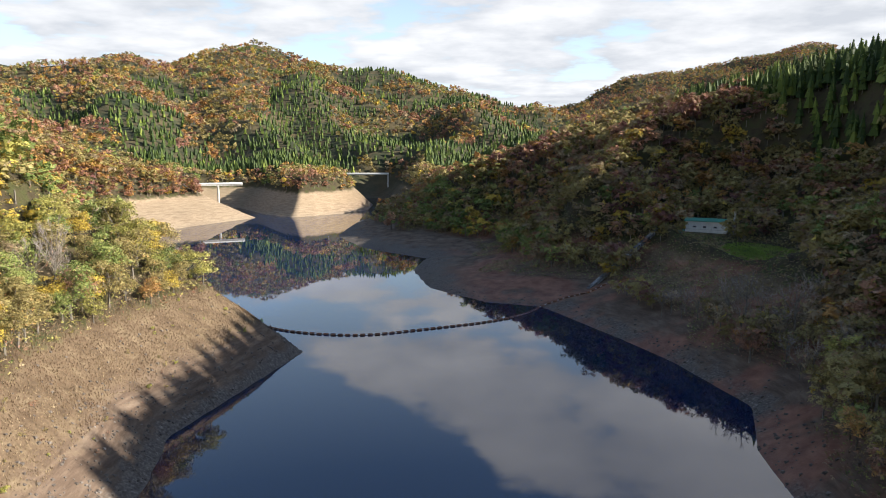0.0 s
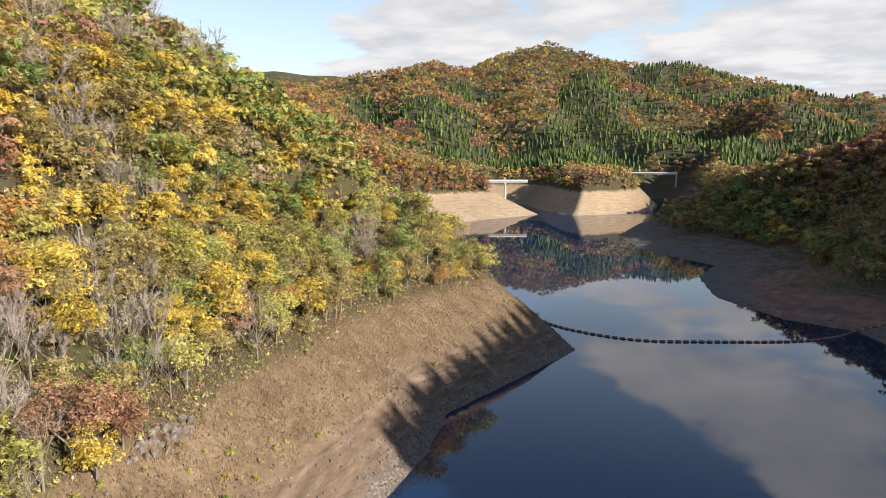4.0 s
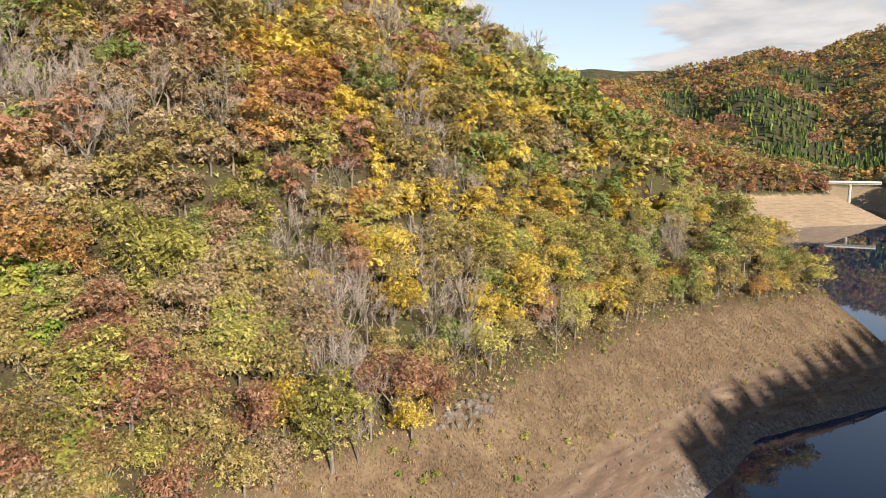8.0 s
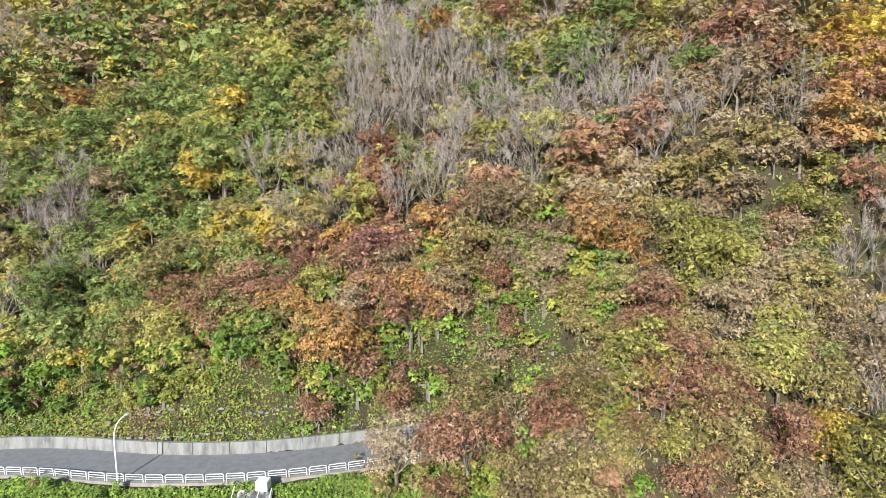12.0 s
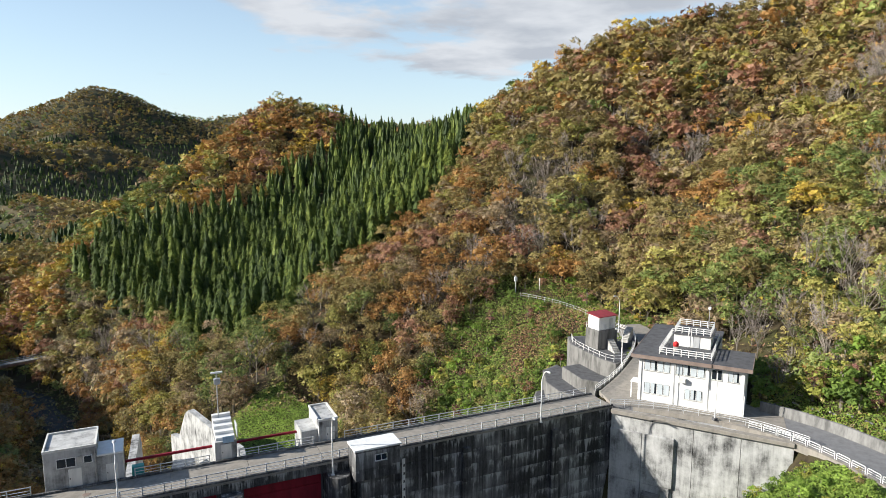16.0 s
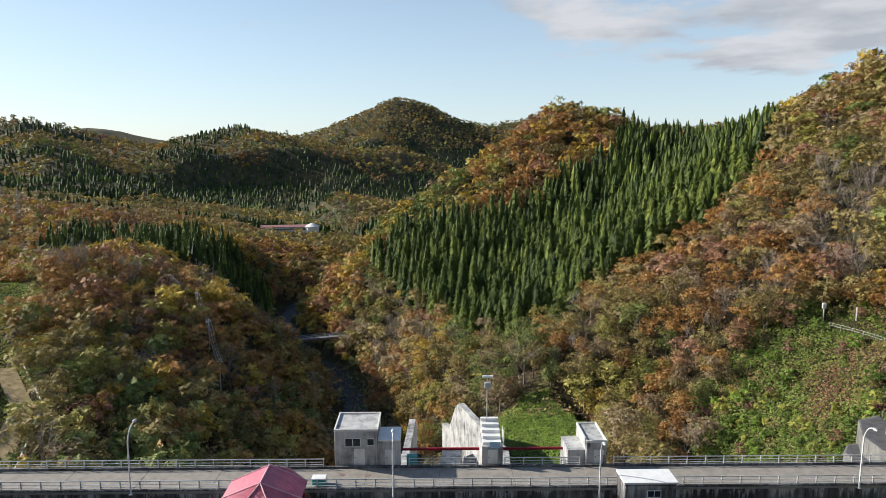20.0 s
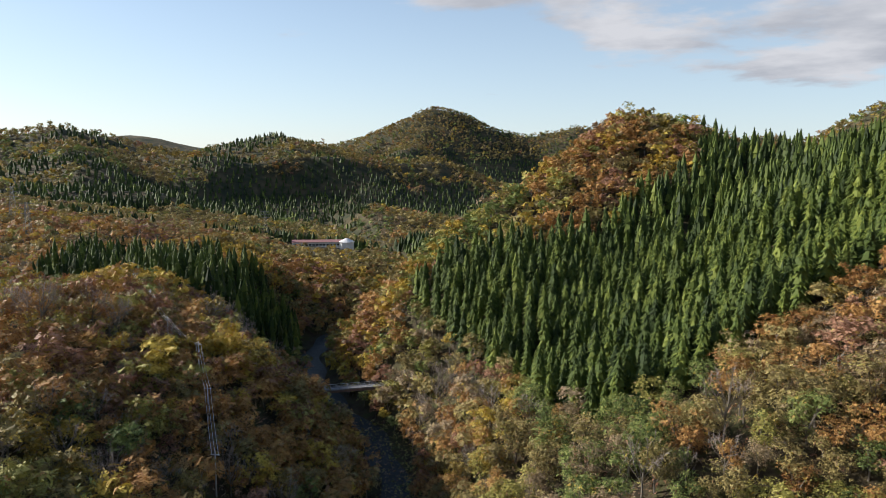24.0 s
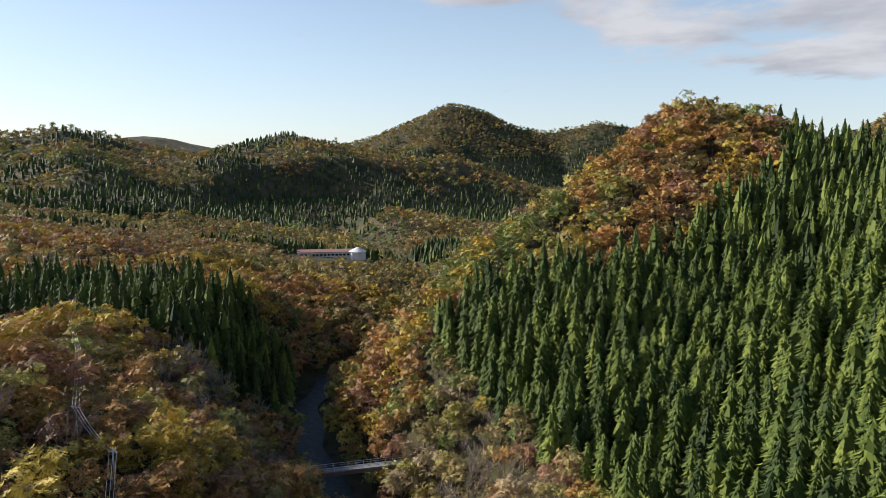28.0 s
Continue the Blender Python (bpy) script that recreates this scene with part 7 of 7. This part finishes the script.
bushes("low dry brush on the drawdown bank", [(-100, -40, -20, 205)], 2.7, lambda x, y, z: (z > -15 + 3 * fractal(x, y, 15, 18, 2)) & (z < 1), (0, 0.8, 3, 5, 2, 0, 0.4), 0.18, 0.5, 45, 0.1)
bushes("leafy green shrubs on the lake slope", [(-66, -36, -72, 14)], 2.6, lambda x, y, z: off_road(x, y, z, 5.0) & lake_slope(x, y, z), (5, 4, 3, 1, 0.2, 0.1, 0.1), 0.4, 0.8, 41)
bushes("tall shrubs round the end of the road", [(-94, -72, -26, 10)], 2.3, lambda x, y, z: (line_dist(x, y, ROAD) > 4.8) & (line_dist(x, y, ROAD) < 17) & (x < -70), (2, 4, 3, 4, 4, 2.5, 0.8), 0.9, 1.7, 44, -3)
bushes("green and russet shrubs below the crest", [(-78, -14, -160, -80)], 2.2, lambda x, y, z: off_road(x, y, z, 6.0) & valley_slope(x, y, z), (2, 7, 2, 3, 1.0, 0.8, 0.5), 0.5, 1.3, 42)
bushes("mixed shrubs above the road wall", [(-104, -64, -84, 14)], 1.9, lambda x, y, z: (line_dist(x, y, ROAD) > 7.0) & (line_dist(x, y, ROAD) < 25) & (x < -64) & off_road(x, y, z), (3, 7, 4, 5, 1.5, 0.8, 0.6), 0.5, 1.55, 43, -0.55)
carpet("undergrowth", "mixed brush and fallen leaves under the trees", [(-190, -66, -140, 190), (-66, 60, -260, -150), (50, 150, -260, -80)], 1.5, 0.9, [LEAF[6], LEAF[1], LEAF[0], LEAF[7], LEAF[4]], 1.9, 6,
       keep_fn=lambda x, y, z: off_road(x, y, z) & ((z > -4) | (y < -78) | (x < -70) & (y < 35)) & (z < 62) & ~is_cedar(x, y) & ~inside(x, y, PARK))
carpet("lawn", "rough green and straw grass beside the park path", [(66, 178, -192, -74)], 14.0, 0.42, [KUDZU[1], KUDZU[0], KUDZU[2], LEAF[7]], 0.15, 8,
       keep_fn=lambda x, y, z: inside(x, y, PARK) & (seg_dist(x, y, DAM_A, DAM_B)[0] > 6))
carpet("lawn", "bright green grass beside the stilling basin", [(-20, 16, -170, -118)], 30.0, 0.34, [KUDZU[1], KUDZU[0], KUDZU[0]], 0.15, 9,
       keep_fn=lambda x, y, z: (np.hypot((x + 4) / 13, (y + 143) / 22) < 1.05) & (x < 3.4 + 0.47 * np.maximum(-116 - y, 0)))
carpet("lawn", "green grass field beside the shed", [(98, 128, 200, 250)], 9.0, 0.09, [KUDZU[1], KUDZU[0], LEAF[6]], 0, 19, 0.4,
       keep_fn=lambda x, y, z: np.hypot((x - 113) / 13, (y - 225) / 22) < 1.05)
carpet("bank_brush", "olive and tan brush above the right-hand beach", [(-60, 150, 40, 460)], 3.0, 0.8, [LEAF[1], LEAF[7], LEAF[6], LEAF[4]], 1.6, 20,
       keep_fn=lambda x, y, z: (x > -40 + 0.35 * (300 - y)) & (z > -15.5 + 5 * fractal(x, y, 22, 14, 2)) & (z < 6) & (np.hypot((x - 113) / 13, (y - 225) / 22) > 1) & (np.hypot(x - 110, y - 273) > 11))
carpet("dry_grass", "straw-coloured dry grass on the drawdown bank", [(-100, -38, -20, 205)], 11.0, 0.05, [STRAW, STRAW, LEAF[7]], 0, 7, 0.34,
       keep_fn=lambda x, y, z: (z > -14 + 3 * fractal(x, y, 12, 4, 2)) & (z < 3))
# ---- rocks and fallen wood on the left bank ----
ROCK = Mat("bank_rock", 0.9, 0, 0.2)
ROCK.colour(ROCK.ramp(ROCK.noise(0.9, 6, 0.65), (0.35, (0.07, 0.058, 0.048)), (0.55, (0.15, 0.125, 0.105)), (0.72, (0.27, 0.235, 0.205))))
ROCK.bump(ROCK.noise(3.0, 6, 0.65), 0.6, 0.1)


def slab(r, wide, tall, deep):
    """A broken, leaning rock slab."""
    bm = bmesh.new()
    bmesh.ops.create_icosphere(bm, subdivisions=1, radius=1.0)
    for v in bm.verts:
        k = 1 + 0.38 * r.uniform(-1, 1)
        q = max(abs(v.co.x), abs(v.co.y), abs(v.co.z)) ** 0.55
        v.co = Vector((v.co.x * wide * k / q, v.co.y * deep * k / q, v.co.z * tall * k / q)) * 0.5
    return bm


r_k = random.Random(12)
outcrop = thing("rock_outcrop", pose(-69.0, 61.0, float(ground(-69.0, 61.0))), "broken grey-brown rock outcrop below the trees on the bank", "rock")
for k in range(30):
    along, down = r_k.uniform(-6.5, 6.5), r_k.uniform(-1.6, 1.4)
    px_, py_ = -69.0 + down, 61.0 + along
    rock = part("slab", slab(r_k, r_k.uniform(0.8, 1.9), r_k.uniform(1.2, 2.4), r_k.uniform(0.6, 1.2)), ROCK.m, outcrop)
    rock.matrix_basis = pose(down, along, float(ground(px_, py_)) - float(ground(-69.0, 61.0)) - 0.1, r_k.uniform(-16, 16), 24 + r_k.uniform(-14, 14), 90 + r_k.uniform(-30, 30))

PALEWOOD = paint("bleached_wood", (0.66, 0.62, 0.55), 0.85, 0.35)
for p0, p1, r0 in (((-77.9, 8.6), (-75.0, 14.4), 0.2), ((-79.4, 3.2), (-77.3, 7.0), 0.15)):
    z0, z1 = float(ground(*p0)) + 1.3, float(ground(*p1)) + 1.5
    log = thing("fallen_trunk", Matrix.Identity(4), "bleached fallen tree trunk lying on the hillside brush", "fallen tree", "fallen trunks")
    mid_p = ((p0[0] + p1[0]) / 2 + 0.2, (p0[1] + p1[1]) / 2, (z0 + z1) / 2 + 0.15)
    part("trunk", tube([(*p0, z0), mid_p, (*p1, z1)], r0, 7, None, 0.55), PALEWOOD, log)
    for sg in (-1, 1):
        part("branch_stub", tube([mid_p, (mid_p[0] + 0.5 * sg, mid_p[1] + 0.9, mid_p[2] + 0.5)], 0.06, 5, None, 0.5), PALEWOOD, log)
    for foot in (p0, p1):
        part("branch_prop", tube([(foot[0], foot[1], float(ground(*foot)) - 0.3), (foot[0], foot[1], (z0 if foot is p0 else z1))], 0.07, 5), PALEWOOD, log)

# pale stones along the water's edge
r_s = np.random.default_rng(55)
V, F = [], []
cube = np.array([(-1, -1, -1), (1, -1, -1), (1, 1, -1), (-1, 1, -1), (-0.7, -0.7, 1), (0.7, -0.7, 1), (0.7, 0.7, 1), (-0.7, 0.7, 1)], float)
cf = np.array([(0, 1, 5, 4), (1, 2, 6, 5), (2, 3, 7, 6), (3, 0, 4, 7), (4, 5, 6, 7)])
shore_ = np.array([p[:2] for p in SHORE_R[6:17]])
west_ = np.array([p[:2] for p in SHORE[6:14]])
for k in range(1900):
    if k < 500:
        i_ = r_s.integers(0, len(shore_) - 1)
        p = shore_[i_] + (shore_[i_ + 1] - shore_[i_]) * r_s.uniform() + r_s.normal(size=2) * 3 + [4.0, 0]
    else:
        i_ = r_s.integers(0, len(west_) - 1)
        p = west_[i_] + (west_[i_ + 1] - west_[i_]) * r_s.uniform() + r_s.normal(size=2) * 1.5 - [abs(r_s.normal()) * 9, 0]
    z_ = float(ground(p[0], p[1]))
    if z_ < WATER_Z:
        continue
    V.append((cube + r_s.normal(size=(8, 3)) * 0.25) * r_s.uniform(0.07, 0.3 if k > 499 else 0.4) * [1.2, 1.0, 0.6] + [p[0], p[1], z_])
    F.append(cf + 8 * (len(V) - 1))
stones = new("stones", mesh_np("stones", np.concatenate(V), np.concatenate(F), [ROCK.m]))
tagged(stones, "scattered pale stones on the muddy shore", "stones", kind="stuff")
